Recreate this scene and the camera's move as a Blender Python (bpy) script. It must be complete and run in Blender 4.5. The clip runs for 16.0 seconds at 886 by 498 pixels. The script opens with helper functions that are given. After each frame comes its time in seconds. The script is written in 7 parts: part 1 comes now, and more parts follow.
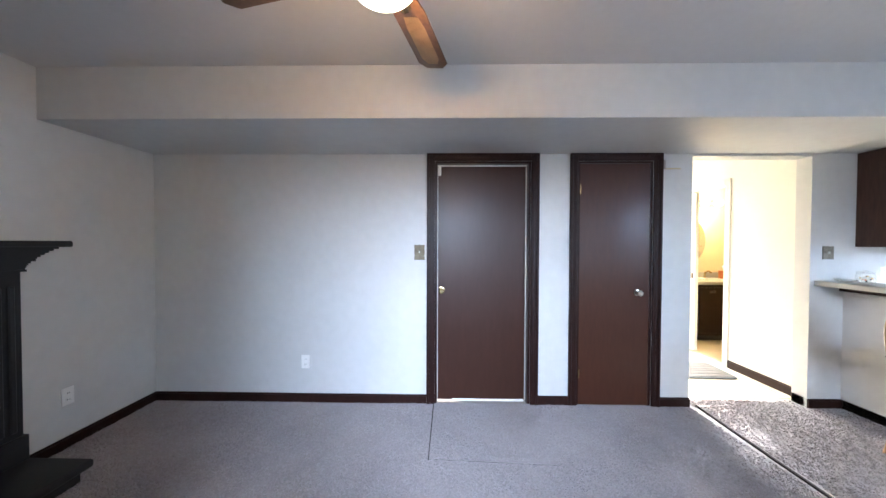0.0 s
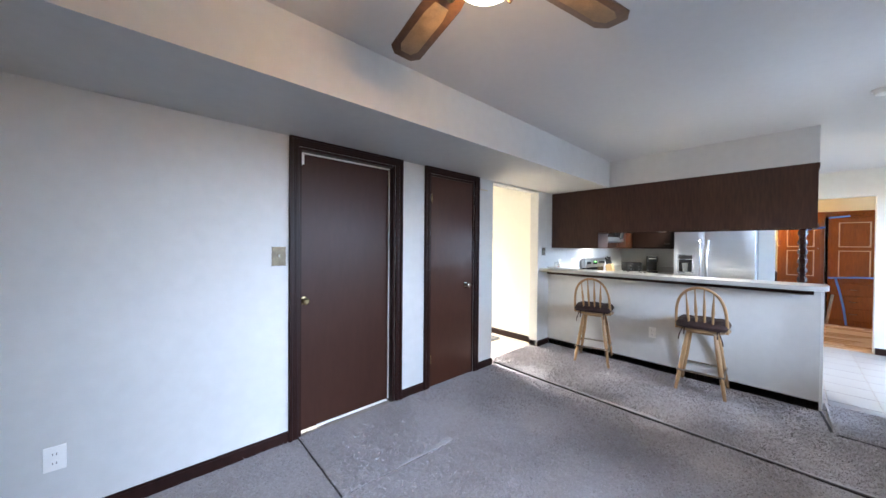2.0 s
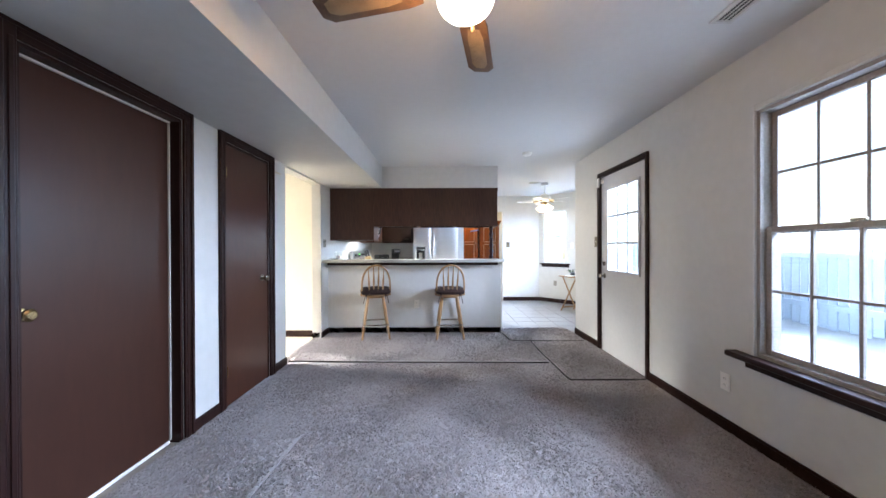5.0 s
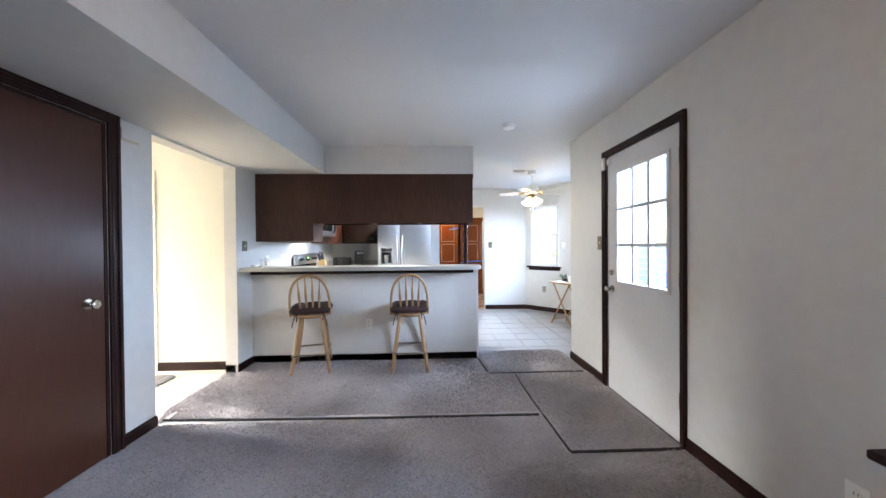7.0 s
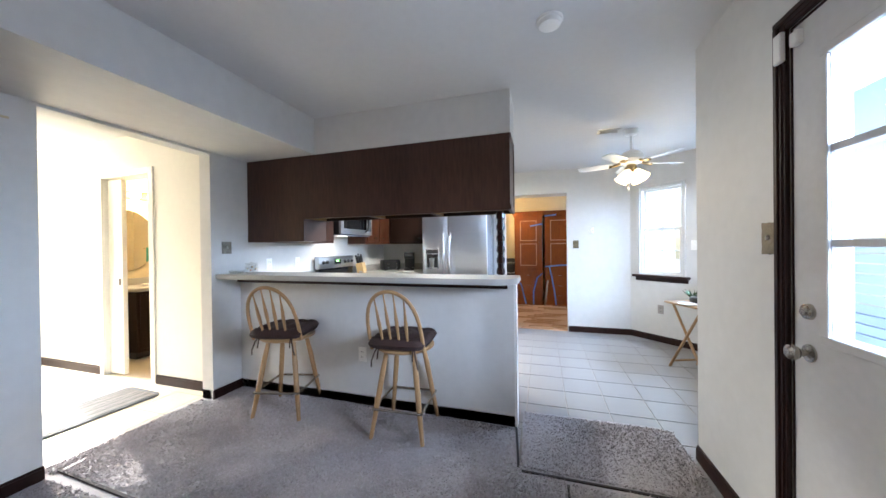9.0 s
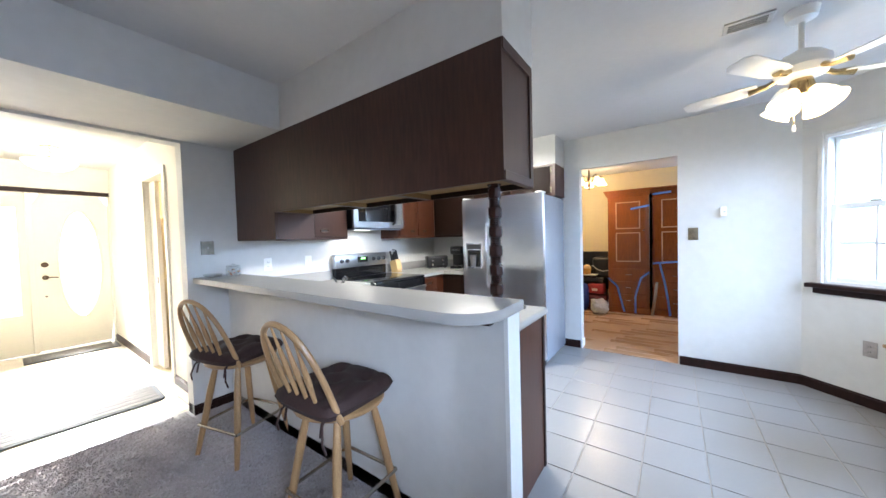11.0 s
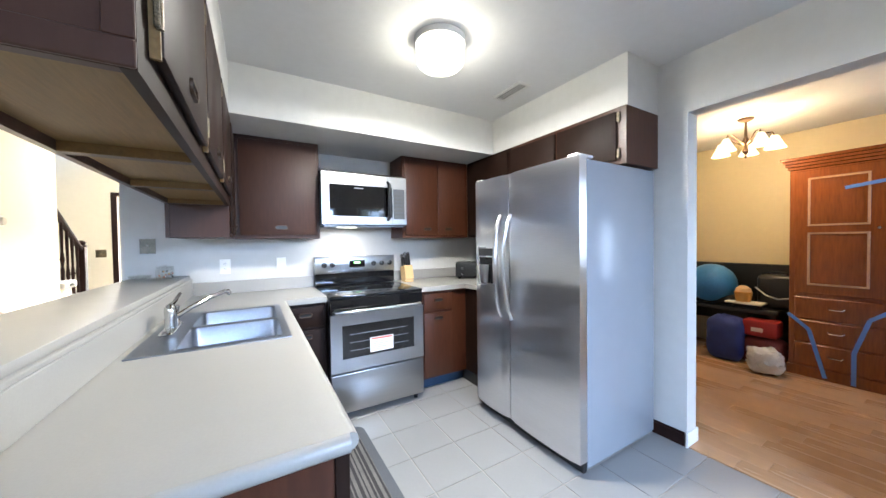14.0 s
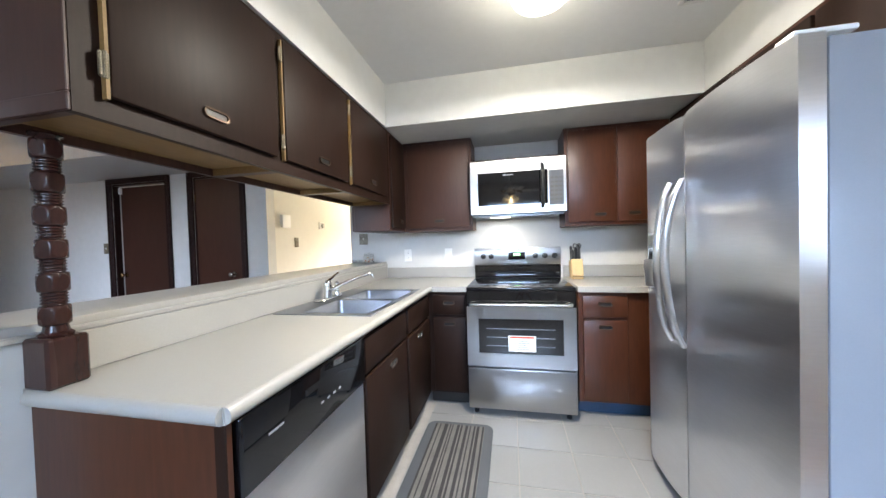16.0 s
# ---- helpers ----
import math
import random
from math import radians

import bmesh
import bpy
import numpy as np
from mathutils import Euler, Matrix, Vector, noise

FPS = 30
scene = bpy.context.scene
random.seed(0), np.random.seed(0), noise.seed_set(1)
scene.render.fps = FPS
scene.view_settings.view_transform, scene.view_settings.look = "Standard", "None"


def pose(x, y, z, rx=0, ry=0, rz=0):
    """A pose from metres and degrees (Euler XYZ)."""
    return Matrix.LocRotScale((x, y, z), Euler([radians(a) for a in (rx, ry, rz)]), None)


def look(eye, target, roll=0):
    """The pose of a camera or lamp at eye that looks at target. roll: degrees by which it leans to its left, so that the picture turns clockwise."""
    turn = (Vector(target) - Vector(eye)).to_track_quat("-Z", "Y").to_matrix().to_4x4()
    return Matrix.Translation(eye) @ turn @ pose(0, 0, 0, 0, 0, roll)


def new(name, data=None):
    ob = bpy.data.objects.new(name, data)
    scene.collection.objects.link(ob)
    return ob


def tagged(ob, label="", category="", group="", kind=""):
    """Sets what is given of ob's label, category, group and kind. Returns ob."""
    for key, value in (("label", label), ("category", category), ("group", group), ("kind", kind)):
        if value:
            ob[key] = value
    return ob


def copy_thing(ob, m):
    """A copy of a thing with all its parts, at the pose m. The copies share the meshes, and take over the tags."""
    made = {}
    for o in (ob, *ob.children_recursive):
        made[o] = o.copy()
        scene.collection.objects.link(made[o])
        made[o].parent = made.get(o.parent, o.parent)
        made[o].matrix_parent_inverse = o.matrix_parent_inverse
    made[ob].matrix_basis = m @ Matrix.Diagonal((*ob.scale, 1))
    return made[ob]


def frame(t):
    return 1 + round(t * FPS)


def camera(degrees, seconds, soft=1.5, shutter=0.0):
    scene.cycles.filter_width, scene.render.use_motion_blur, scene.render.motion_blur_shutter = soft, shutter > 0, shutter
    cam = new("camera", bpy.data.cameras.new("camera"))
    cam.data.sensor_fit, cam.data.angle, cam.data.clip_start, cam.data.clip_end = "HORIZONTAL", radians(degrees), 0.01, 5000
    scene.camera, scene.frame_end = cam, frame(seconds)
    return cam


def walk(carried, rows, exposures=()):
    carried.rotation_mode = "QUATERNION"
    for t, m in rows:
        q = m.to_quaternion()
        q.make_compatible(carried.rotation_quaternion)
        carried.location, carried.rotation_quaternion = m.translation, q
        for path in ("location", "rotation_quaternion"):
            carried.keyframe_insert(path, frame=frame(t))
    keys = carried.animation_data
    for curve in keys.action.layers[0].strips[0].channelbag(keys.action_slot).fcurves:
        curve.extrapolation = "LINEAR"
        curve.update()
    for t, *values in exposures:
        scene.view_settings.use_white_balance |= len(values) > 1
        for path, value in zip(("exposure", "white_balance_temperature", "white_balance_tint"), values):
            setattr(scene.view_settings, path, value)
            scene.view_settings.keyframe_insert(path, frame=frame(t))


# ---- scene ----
cam = camera(108.4, 16.0)
PATH = [
    (0, (0.115, 0.181, 1.368), (0.08, 2.181, 1.332), 0.2),
    (0.5, (-0.057, 0.243, 1.357), (0.263, 2.217, 1.337), 0.2),
    (1, (-0.315, 0.299, 1.38), (0.387, 2.172, 1.344), 0.5),
    (1.5, (-0.553, 0.374, 1.353), (0.483, 2.085, 1.341), 0.4),
    (2, (-0.759, 0.538, 1.375), (0.587, 2.017, 1.351), 0.5),
    (2.5, (-0.916, 0.714, 1.354), (0.662, 1.943, 1.338), 0.6),
    (3, (-1.076, 0.894, 1.321), (0.695, 1.823, 1.317), 0.6),
    (3.5, (-1.14, 1.065, 1.288), (0.758, 1.695, 1.285), 0.3),
    (4, (-1.19, 1.16, 1.267), (0.768, 1.564, 1.264), 0.0),
    (4.5, (-1.255, 1.196, 1.237), (0.736, 1.388, 1.234), -0.1),
    (5, (-1.243, 1.196, 1.232), (0.757, 1.201, 1.225), -0.2),
    (5.2, (-1.2, 1.191, 1.23), (0.799, 1.127, 1.22), -0.3),
    (7.3, (-0.03, 0.764, 1.285), (1.969, 0.697, 1.266), -0.5),
    (7.5, (0.095, 0.679, 1.283), (2.095, 0.685, 1.265), -0.4),
    (8, (0.424, 0.512, 1.282), (2.41, 0.748, 1.268), -0.6),
    (8.5, (0.755, 0.355, 1.295), (2.71, 0.776, 1.279), -0.7),
    (9, (1.088, 0.192, 1.28), (3.0, 0.78, 1.27), -0.7),
    (9.2, (1.225, 0.13, 1.276), (3.105, 0.814, 1.265), -0.7),
    (11.3, (2.478, -0.146, 1.326), (4.059, 1.077, 1.267), -1.2),
    (11.5, (2.624, -0.132, 1.328), (4.177, 1.127, 1.274), -0.8),
    (12, (2.912, -0.115, 1.325), (4.411, 1.208, 1.267), -0.7),
    (12.5, (3.195, -0.111, 1.335), (4.602, 1.31, 1.278), -0.7),
    (13, (3.425, -0.118, 1.324), (4.748, 1.381, 1.267), -0.9),
    (13.5, (3.677, -0.139, 1.316), (4.892, 1.449, 1.266), -0.6),
    (14, (3.912, -0.204, 1.303), (4.924, 1.521, 1.258), -0.8),
    (14.5, (4.107, -0.21, 1.285), (4.814, 1.66, 1.23), -0.9),
    (15, (4.308, -0.154, 1.274), (4.652, 1.816, 1.22), -1.1),
    (15.5, (4.494, -0.129, 1.259), (4.494, 1.871, 1.209), -1.5),
    (16, (4.671, -0.102, 1.249), (4.261, 1.855, 1.206), -1.7),
]
walk(cam, [(t, look(eye, target, roll)) for t, eye, target, roll in PATH],
     exposures=[(0.0, 2.10, 6200, 11), (1.0, 1.90, 6250, 11), (3.0, 1.96, 6150, 11), (5.0, 1.96, 6150, 11), (8.5, 1.62, 6150, 11), (9.2, 1.52, 6150, 11), (12.5, 1.42, 6050, 11), (14.0, 1.34, 6150, 11), (15.5, 1.27, 6250, 11), (16.0, 1.26, 6500, 11)])

# ---- world, sun and large lights ----
world = bpy.data.worlds.new("world")
scene.world = world
world.use_nodes = True
_n = world.node_tree.nodes
sky = _n.new("ShaderNodeTexSky")
sky.sky_type = "NISHITA"
sky.sun_disc = False
sky.sun_elevation = radians(23)
sky.sun_rotation = radians(9)
_n["Background"].inputs["Strength"].default_value = 0.15
world.node_tree.links.new(sky.outputs["Color"], _n["Background"].inputs["Color"])


def lamp(name, kind, m, power, colour=(1, 1, 1), size=(0.1, 0.1), angle=0.5):
    data = bpy.data.lights.new(name, kind)
    data.energy = power
    data.color = colour
    if kind == "AREA":
        data.shape, data.size, data.size_y = "RECTANGLE", size[0], size[1]
    elif kind == "SUN":
        data.angle = radians(angle)
    else:
        data.shadow_soft_size = size[0]
    ob = new(name, data)
    ob.matrix_world = m
    return ob


DAY = (0.64, 0.77, 1.0)
lamp("sun", "SUN", look((4.52, 16.43, 5.41), (2.92, 6.43, 1.11)), 5.0, (1.0, 0.95, 0.87), angle=0.6)
lamp("window_light", "AREA", look((0.0, -3.95, 2.58), (0.23, -0.7, 1.3)), 480, DAY, (2.8, 1.4))
lamp("door_light", "AREA", look((2.13, -1.05, 1.45), (2.13, 1.0, 1.2)), 10, DAY, (0.75, 1.0))
lamp("bay_light", "AREA", look((4.6, -3.4, 2.45), (4.8, -1.8, 1.4)), 375, (0.50, 0.69, 1.0), (2.4, 1.5))
lamp("bay_side_light", "AREA", look((6.35, -1.65, 1.45), (5.0, -0.3, 0.8)), 12, (0.50, 0.69, 1.0), (0.5, 1.1))
front = lamp("front_light", "AREA", look((2.95, 6.62, 1.25), (2.42, 4.2, -0.3)), 38, (1.0, 0.97, 0.92), (0.34, 1.2))
front.data.spread = radians(54)
lamp("sidelight_light", "AREA", look((2.30, 6.6, 1.2), (2.6, 4.0, 0.2)), 9, (1.0, 0.97, 0.92), (0.22, 1.3))
lamp("fan_bulb", "POINT", pose(-0.079, 1.114, 2.13), 5, (1.0, 0.60, 0.28), (0.05, 0.05))
lamp("kitchen_bulb", "POINT", pose(4.83, 1.36, 2.33), 6, (1.0, 0.95, 0.76), (0.06, 0.06))
lamp("kitchen_drum_light", "AREA", pose(4.83, 1.36, 2.27), 27, (1.0, 0.96, 0.86), (0.20, 0.20))
lamp("range_light", "AREA", pose(4.60, 2.62, 1.434), 1.6, (1.0, 0.93, 0.80), (0.16, 0.06))
lamp("hall_bulb", "POINT", pose(2.63, 5.25, 2.25), 14, (1.0, 0.90, 0.70), (0.08, 0.08))
lamp("bath_bulb", "POINT", pose(3.95, 4.95, 1.95), 20, (1.0, 0.74, 0.40), (0.06, 0.06))
lamp("dining_bulb", "POINT", pose(4.71, -0.68, 1.95), 4.0, (1.0, 0.78, 0.46), (0.06, 0.06))
lamp("back_room_light", "AREA", look((8.35, -1.72, 1.5), (8.1, 0.5, 0.9)), 13, DAY, (0.9, 1.1))
lamp("chandelier_bulb", "POINT", pose(7.95, 0.97, 2.14), 25, (1.0, 0.72, 0.38), (0.08, 0.08))

# ---- materials ----
def material(name, colour, rough=0.5, metal=0.0, scale=8.0, vary=0.08, bump=0.0, fine=0.0, stretch=(1, 1, 1), coat=0.0, dark=None, transmission=0.0, glow=0.0, wobble=0.15, rand=0.0, spec=0.5, aniso=0.0, sheen=0.0):
    """A surface with two scales of variation: blotches and grain, both in colour, roughness and relief."""
    m = bpy.data.materials.new(name)
    m.use_nodes = True
    nt = m.node_tree
    b = nt.nodes["Principled BSDF"]
    tc = nt.nodes.new("ShaderNodeTexCoord")
    mp = nt.nodes.new("ShaderNodeMapping")
    mp.inputs["Scale"].default_value = stretch
    nt.links.new(tc.outputs["Object"], mp.inputs["Vector"])
    big = nt.nodes.new("ShaderNodeTexNoise")
    big.inputs["Scale"].default_value = scale * 0.25
    big.inputs["Detail"].default_value = 4
    small = nt.nodes.new("ShaderNodeTexNoise")
    small.inputs["Scale"].default_value = scale * 6
    small.inputs["Detail"].default_value = 6
    for n in (big, small):
        nt.links.new(mp.outputs["Vector"], n.inputs["Vector"])
    mix = nt.nodes.new("ShaderNodeMix")
    mix.data_type = "FLOAT"
    mix.inputs[0].default_value = 0.5
    nt.links.new(big.outputs["Fac"], mix.inputs[2])
    nt.links.new(small.outputs["Fac"], mix.inputs[3])
    ramp = nt.nodes.new("ShaderNodeValToRGB")
    lo = dark or tuple(c * (1 - vary * 2) for c in colour)
    hi = tuple(min(1.0, c * (1 + vary)) for c in colour)
    ramp.color_ramp.elements[0].position, ramp.color_ramp.elements[0].color = 0.3, (*lo, 1)
    ramp.color_ramp.elements[1].position, ramp.color_ramp.elements[1].color = 0.7, (*hi, 1)
    nt.links.new(mix.outputs[0], ramp.inputs["Fac"])
    out = ramp.outputs["Color"]
    if rand:
        info = nt.nodes.new("ShaderNodeObjectInfo")
        hsv = nt.nodes.new("ShaderNodeHueSaturation")
        mr = nt.nodes.new("ShaderNodeMapRange")
        mr.inputs["To Min"].default_value, mr.inputs["To Max"].default_value = 1 - rand, 1 + rand
        nt.links.new(info.outputs["Random"], mr.inputs["Value"])
        nt.links.new(mr.outputs["Result"], hsv.inputs["Value"])
        nt.links.new(out, hsv.inputs["Color"])
        out = hsv.outputs["Color"]
    nt.links.new(out, b.inputs["Base Color"])
    rr = nt.nodes.new("ShaderNodeMapRange")
    rr.inputs["To Min"].default_value = max(0.02, rough * (1 - wobble))
    rr.inputs["To Max"].default_value = min(1.0, rough * (1 + wobble))
    nt.links.new(big.outputs["Fac"], rr.inputs["Value"])
    nt.links.new(rr.outputs["Result"], b.inputs["Roughness"])
    b.inputs["Metallic"].default_value = metal
    b.inputs["Specular IOR Level"].default_value = spec
    b.inputs["Sheen Weight"].default_value = sheen
    b.inputs["Sheen Roughness"].default_value = 0.5
    b.inputs["Anisotropic"].default_value = aniso
    b.inputs["Coat Weight"].default_value = coat
    b.inputs["Coat Roughness"].default_value = 0.15
    b.inputs["Transmission Weight"].default_value = transmission
    if bump or fine:
        bp = nt.nodes.new("ShaderNodeBump")
        bp.inputs["Strength"].default_value = 1.0
        bp.inputs["Distance"].default_value = bump or fine
        nt.links.new((small if fine else mix).outputs[0], bp.inputs["Height"])
        nt.links.new(bp.outputs["Normal"], b.inputs["Normal"])
    if glow:
        b.inputs["Emission Color"].default_value = (*colour, 1)
        b.inputs["Emission Strength"].default_value = glow
    return m


PAINT = material("wall_paint", (0.60, 0.595, 0.575), 0.55, scale=2.4, vary=0.035, fine=0.0006)
HALL_PAINT = material("hall_paint", (0.76, 0.73, 0.65), 0.6, scale=3, vary=0.02, fine=0.0006)
TAN_PAINT = material("tan_paint", (0.55, 0.47, 0.31), 0.6, scale=3, vary=0.02, fine=0.0006)
CEIL = material("ceiling_paint", (0.62, 0.615, 0.61), 0.8, scale=4, vary=0.02, bump=0.002)
DARKTRIM = material("dark_trim", (0.024, 0.009, 0.007), 0.42, scale=5, vary=0.25, fine=0.0003, stretch=(1, 1, 0.2), spec=0.22)
DOORWOOD = material("dark_door", (0.047, 0.019, 0.0125), 0.36, scale=4, vary=0.09, stretch=(1.5, 1.5, 0.3), spec=0.30)
CLOSETWOOD = material("brown_door", (0.056, 0.0195, 0.011), 0.30, scale=5, vary=0.12, stretch=(1.5, 1.5, 0.25), coat=0.05, spec=0.4)
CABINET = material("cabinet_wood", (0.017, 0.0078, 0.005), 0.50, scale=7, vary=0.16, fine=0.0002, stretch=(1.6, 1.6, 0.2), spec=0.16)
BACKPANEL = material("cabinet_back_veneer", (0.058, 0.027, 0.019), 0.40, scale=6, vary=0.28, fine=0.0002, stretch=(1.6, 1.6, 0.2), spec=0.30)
# lighter cabinet wood: window reflection and bay light are put into the colour
CABLIT = material("cabinet_wood_lit", (0.050, 0.021, 0.014), 0.46, scale=7, vary=0.14, fine=0.0002, stretch=(1.6, 1.6, 0.2), spec=0.35)
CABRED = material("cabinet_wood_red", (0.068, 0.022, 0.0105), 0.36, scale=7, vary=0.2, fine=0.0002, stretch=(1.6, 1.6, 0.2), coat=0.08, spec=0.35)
RAWWOOD = material("raw_cabinet_bottom", (0.20, 0.115, 0.036), 0.6, scale=7, vary=0.15, fine=0.0005, stretch=(3, 0.3, 3))
OAK = material("light_oak", (0.35, 0.205, 0.092), 0.38, scale=12, vary=0.18, fine=0.0004, stretch=(3, 3, 0.3), coat=0.2)
# pale tone paints the window's highlight on the armoire mouldings
MOULDING = material("cherry_edge_highlight", (0.46, 0.27, 0.15), 0.3, scale=12, vary=0.15, coat=0.3)
POSTWOOD = material("polished_post_wood", (0.032, 0.0115, 0.009), 0.27, scale=9, vary=0.25, fine=0.0003, stretch=(2, 2, 0.3), spec=0.4)
CHERRY = material("cherry_wood", (0.215, 0.058, 0.010), 0.26, scale=7, vary=0.2, fine=0.0004, stretch=(2, 2, 0.2), coat=0.2)
FANWOOD = material("fan_wood", (0.17, 0.085, 0.040), 0.35, scale=10, vary=0.2, fine=0.0003, coat=0.2)
CANE = material("fan_cane", (0.42, 0.27, 0.14), 0.6, scale=60, vary=0.25, fine=0.0006)
CARPET = material("carpet", (0.32, 0.290, 0.288), 0.95, scale=22, vary=0.14, bump=0.003, sheen=0.5)
CARPETPILE = material("carpet_pile", (0.365, 0.330, 0.328), 0.95, scale=9, vary=0.14, sheen=0.4)
# dark carpet backing; also the painted shade of the open seams
SEAM = material("carpet_backing_and_seam_shade", (0.028, 0.023, 0.022), 0.95, scale=30, vary=0.2, bump=0.004)
TILE = material("floor_tile", (0.245, 0.24, 0.237), 0.30, scale=9, vary=0.025, rand=0.03, wobble=0.08)
HALLTILE = material("hall_tile", (0.60, 0.52, 0.40), 0.32, scale=6, vary=0.07, fine=0.0003, rand=0.04)
GROUT = material("grout", (0.36, 0.33, 0.30), 0.9, scale=30, vary=0.12, fine=0.001)
LAMINATE = material("counter_laminate", (0.350, 0.341, 0.318), 0.33, scale=30, vary=0.03, fine=0.0001)
STEEL = material("brushed_steel", (0.80, 0.80, 0.81), 0.28, 1.0, scale=3, vary=0.03, stretch=(1, 1, 12), wobble=0.05, aniso=0.97)
STEELH = material("brushed_steel_wide", (0.45, 0.45, 0.45), 0.30, 1.0, scale=3, vary=0.03, stretch=(0.4, 12, 12), wobble=0.08, aniso=0.6)
SINKSTEEL = material("sink_steel", (0.33, 0.355, 0.40), 0.36, 1.0, scale=14, vary=0.06, fine=0.0001)
CHROME = material("chrome", (0.78, 0.78, 0.78), 0.09, 1.0, scale=6, vary=0.02)
BRASS = material("aged_brass", (0.50, 0.38, 0.20), 0.25, 1.0, scale=20, vary=0.2)
NICKEL = material("satin_nickel", (0.50, 0.46, 0.40), 0.25, 1.0, scale=20, vary=0.1)
BRONZE = material("old_bronze", (0.085, 0.055, 0.036), 0.45, 0.8, scale=30, vary=0.25, fine=0.0005)
PEWTER = material("pewter_plate", (0.20, 0.165, 0.11), 0.42, 0.6, scale=60, vary=0.45, bump=0.003)
BLACK = material("black_plastic", (0.012, 0.012, 0.013), 0.32, scale=20, vary=0.1)
BLACKGLASS = material("black_glass", (0.006, 0.006, 0.007), 0.04, scale=4, vary=0.05)
GREYPL = material("fridge_side", (0.28, 0.293, 0.325), 0.14, 0.0, scale=40, vary=0.02, fine=0.0003)
WHITE = material("white_plastic", (0.86, 0.85, 0.82), 0.35, scale=12, vary=0.02)
WHITEPAINT = material("white_gloss", (0.76, 0.76, 0.74), 0.35, scale=6, vary=0.02, fine=0.0002)
IVORY = material("ivory_plastic", (0.55, 0.53, 0.48), 0.4, scale=12, vary=0.04)
GREYTRIM = material("weathered_frame", (0.34, 0.31, 0.29), 0.55, scale=12, vary=0.15, fine=0.0004)
CUSHION = material("brown_cushion", (0.034, 0.0145, 0.0115), 0.85, scale=25, vary=0.25, fine=0.0015)
RUBBER = material("grey_mat", (0.085, 0.092, 0.102), 0.8, scale=30, vary=0.12, fine=0.0015)
MATLIGHT = material("mat_stripe_light", (0.16, 0.148, 0.135), 0.85, scale=40, vary=0.2, fine=0.002)
MATDARK = material("mat_stripe_dark", (0.036, 0.032, 0.032), 0.85, scale=40, vary=0.2, fine=0.002)
WOODFLOOR = material("wood_floor", (0.42, 0.25, 0.14), 0.28, scale=5, vary=0.14, fine=0.0002, stretch=(4, 0.3, 1), rand=0.03)
GLOBE = material("lit_globe", (1.0, 0.90, 0.70), 0.3, scale=3, vary=0.01, glow=1.3)
DRUM = material("lit_drum", (1.0, 0.97, 0.85), 0.3, scale=3, vary=0.01, glow=1.2)
TULIP = material("lit_tulip", (1.0, 0.85, 0.58), 0.3, scale=3, vary=0.01, glow=0.9)
VENT = material("vent_enamel", (0.55, 0.54, 0.52), 0.4, scale=12, vary=0.04)
VENTDARK = material("vent_shadow", (0.07, 0.07, 0.07), 0.7, scale=12, vary=0.05)
SOOT = material("black_hearth", (0.007, 0.006, 0.006), 0.55, scale=8, vary=0.2, fine=0.0005)
TAPE = material("blue_tape", (0.10, 0.24, 0.72), 0.6, scale=20, vary=0.08, fine=0.0003)
KNIFEWOOD = material("knife_block_wood", (0.58, 0.40, 0.18), 0.45, scale=14, vary=0.12, stretch=(3, 3, 0.3))
CONCRETE = material("patio_concrete", (0.45, 0.44, 0.42), 0.9, scale=6, vary=0.1, bump=0.003)
FENCE = material("fence_paint", (0.40, 0.46, 0.52), 0.7, scale=6, vary=0.08, fine=0.0008)


def clear_glass(name, tint=(1, 1, 1), rough=0.0):
    m = bpy.data.materials.new(name)
    m.use_nodes = True
    nt = m.node_tree
    nt.nodes.remove(nt.nodes["Principled BSDF"])
    lw = nt.nodes.new("ShaderNodeLayerWeight")
    pw = nt.nodes.new("ShaderNodeMath")
    pw.operation = "POWER"
    pw.inputs[1].default_value = 4.0
    nt.links.new(lw.outputs["Facing"], pw.inputs[0])
    fres = nt.nodes.new("ShaderNodeMath")
    fres.operation = "MULTIPLY_ADD"
    fres.inputs[1].default_value, fres.inputs[2].default_value = 0.5, 0.03
    nt.links.new(pw.outputs[0], fres.inputs[0])
    tr = nt.nodes.new("ShaderNodeBsdfTransparent")
    tr.inputs["Color"].default_value = (*tint, 1)
    gl = nt.nodes.new("ShaderNodeBsdfGlossy")
    gl.inputs["Roughness"].default_value = rough
    mx = nt.nodes.new("ShaderNodeMixShader")
    nt.links.new(fres.outputs[0], mx.inputs[0])
    nt.links.new(tr.outputs[0], mx.inputs[1])
    nt.links.new(gl.outputs[0], mx.inputs[2])
    nt.links.new(mx.outputs[0], nt.nodes["Material Output"].inputs["Surface"])
    return m


GLASS = clear_glass("window_glass", (0.97, 0.99, 1.0))
MIRROR = material("mirror", (0.85, 0.85, 0.85), 0.02, 1.0, scale=2, vary=0.01)


# ---- mesh helpers ----
OFF = {}


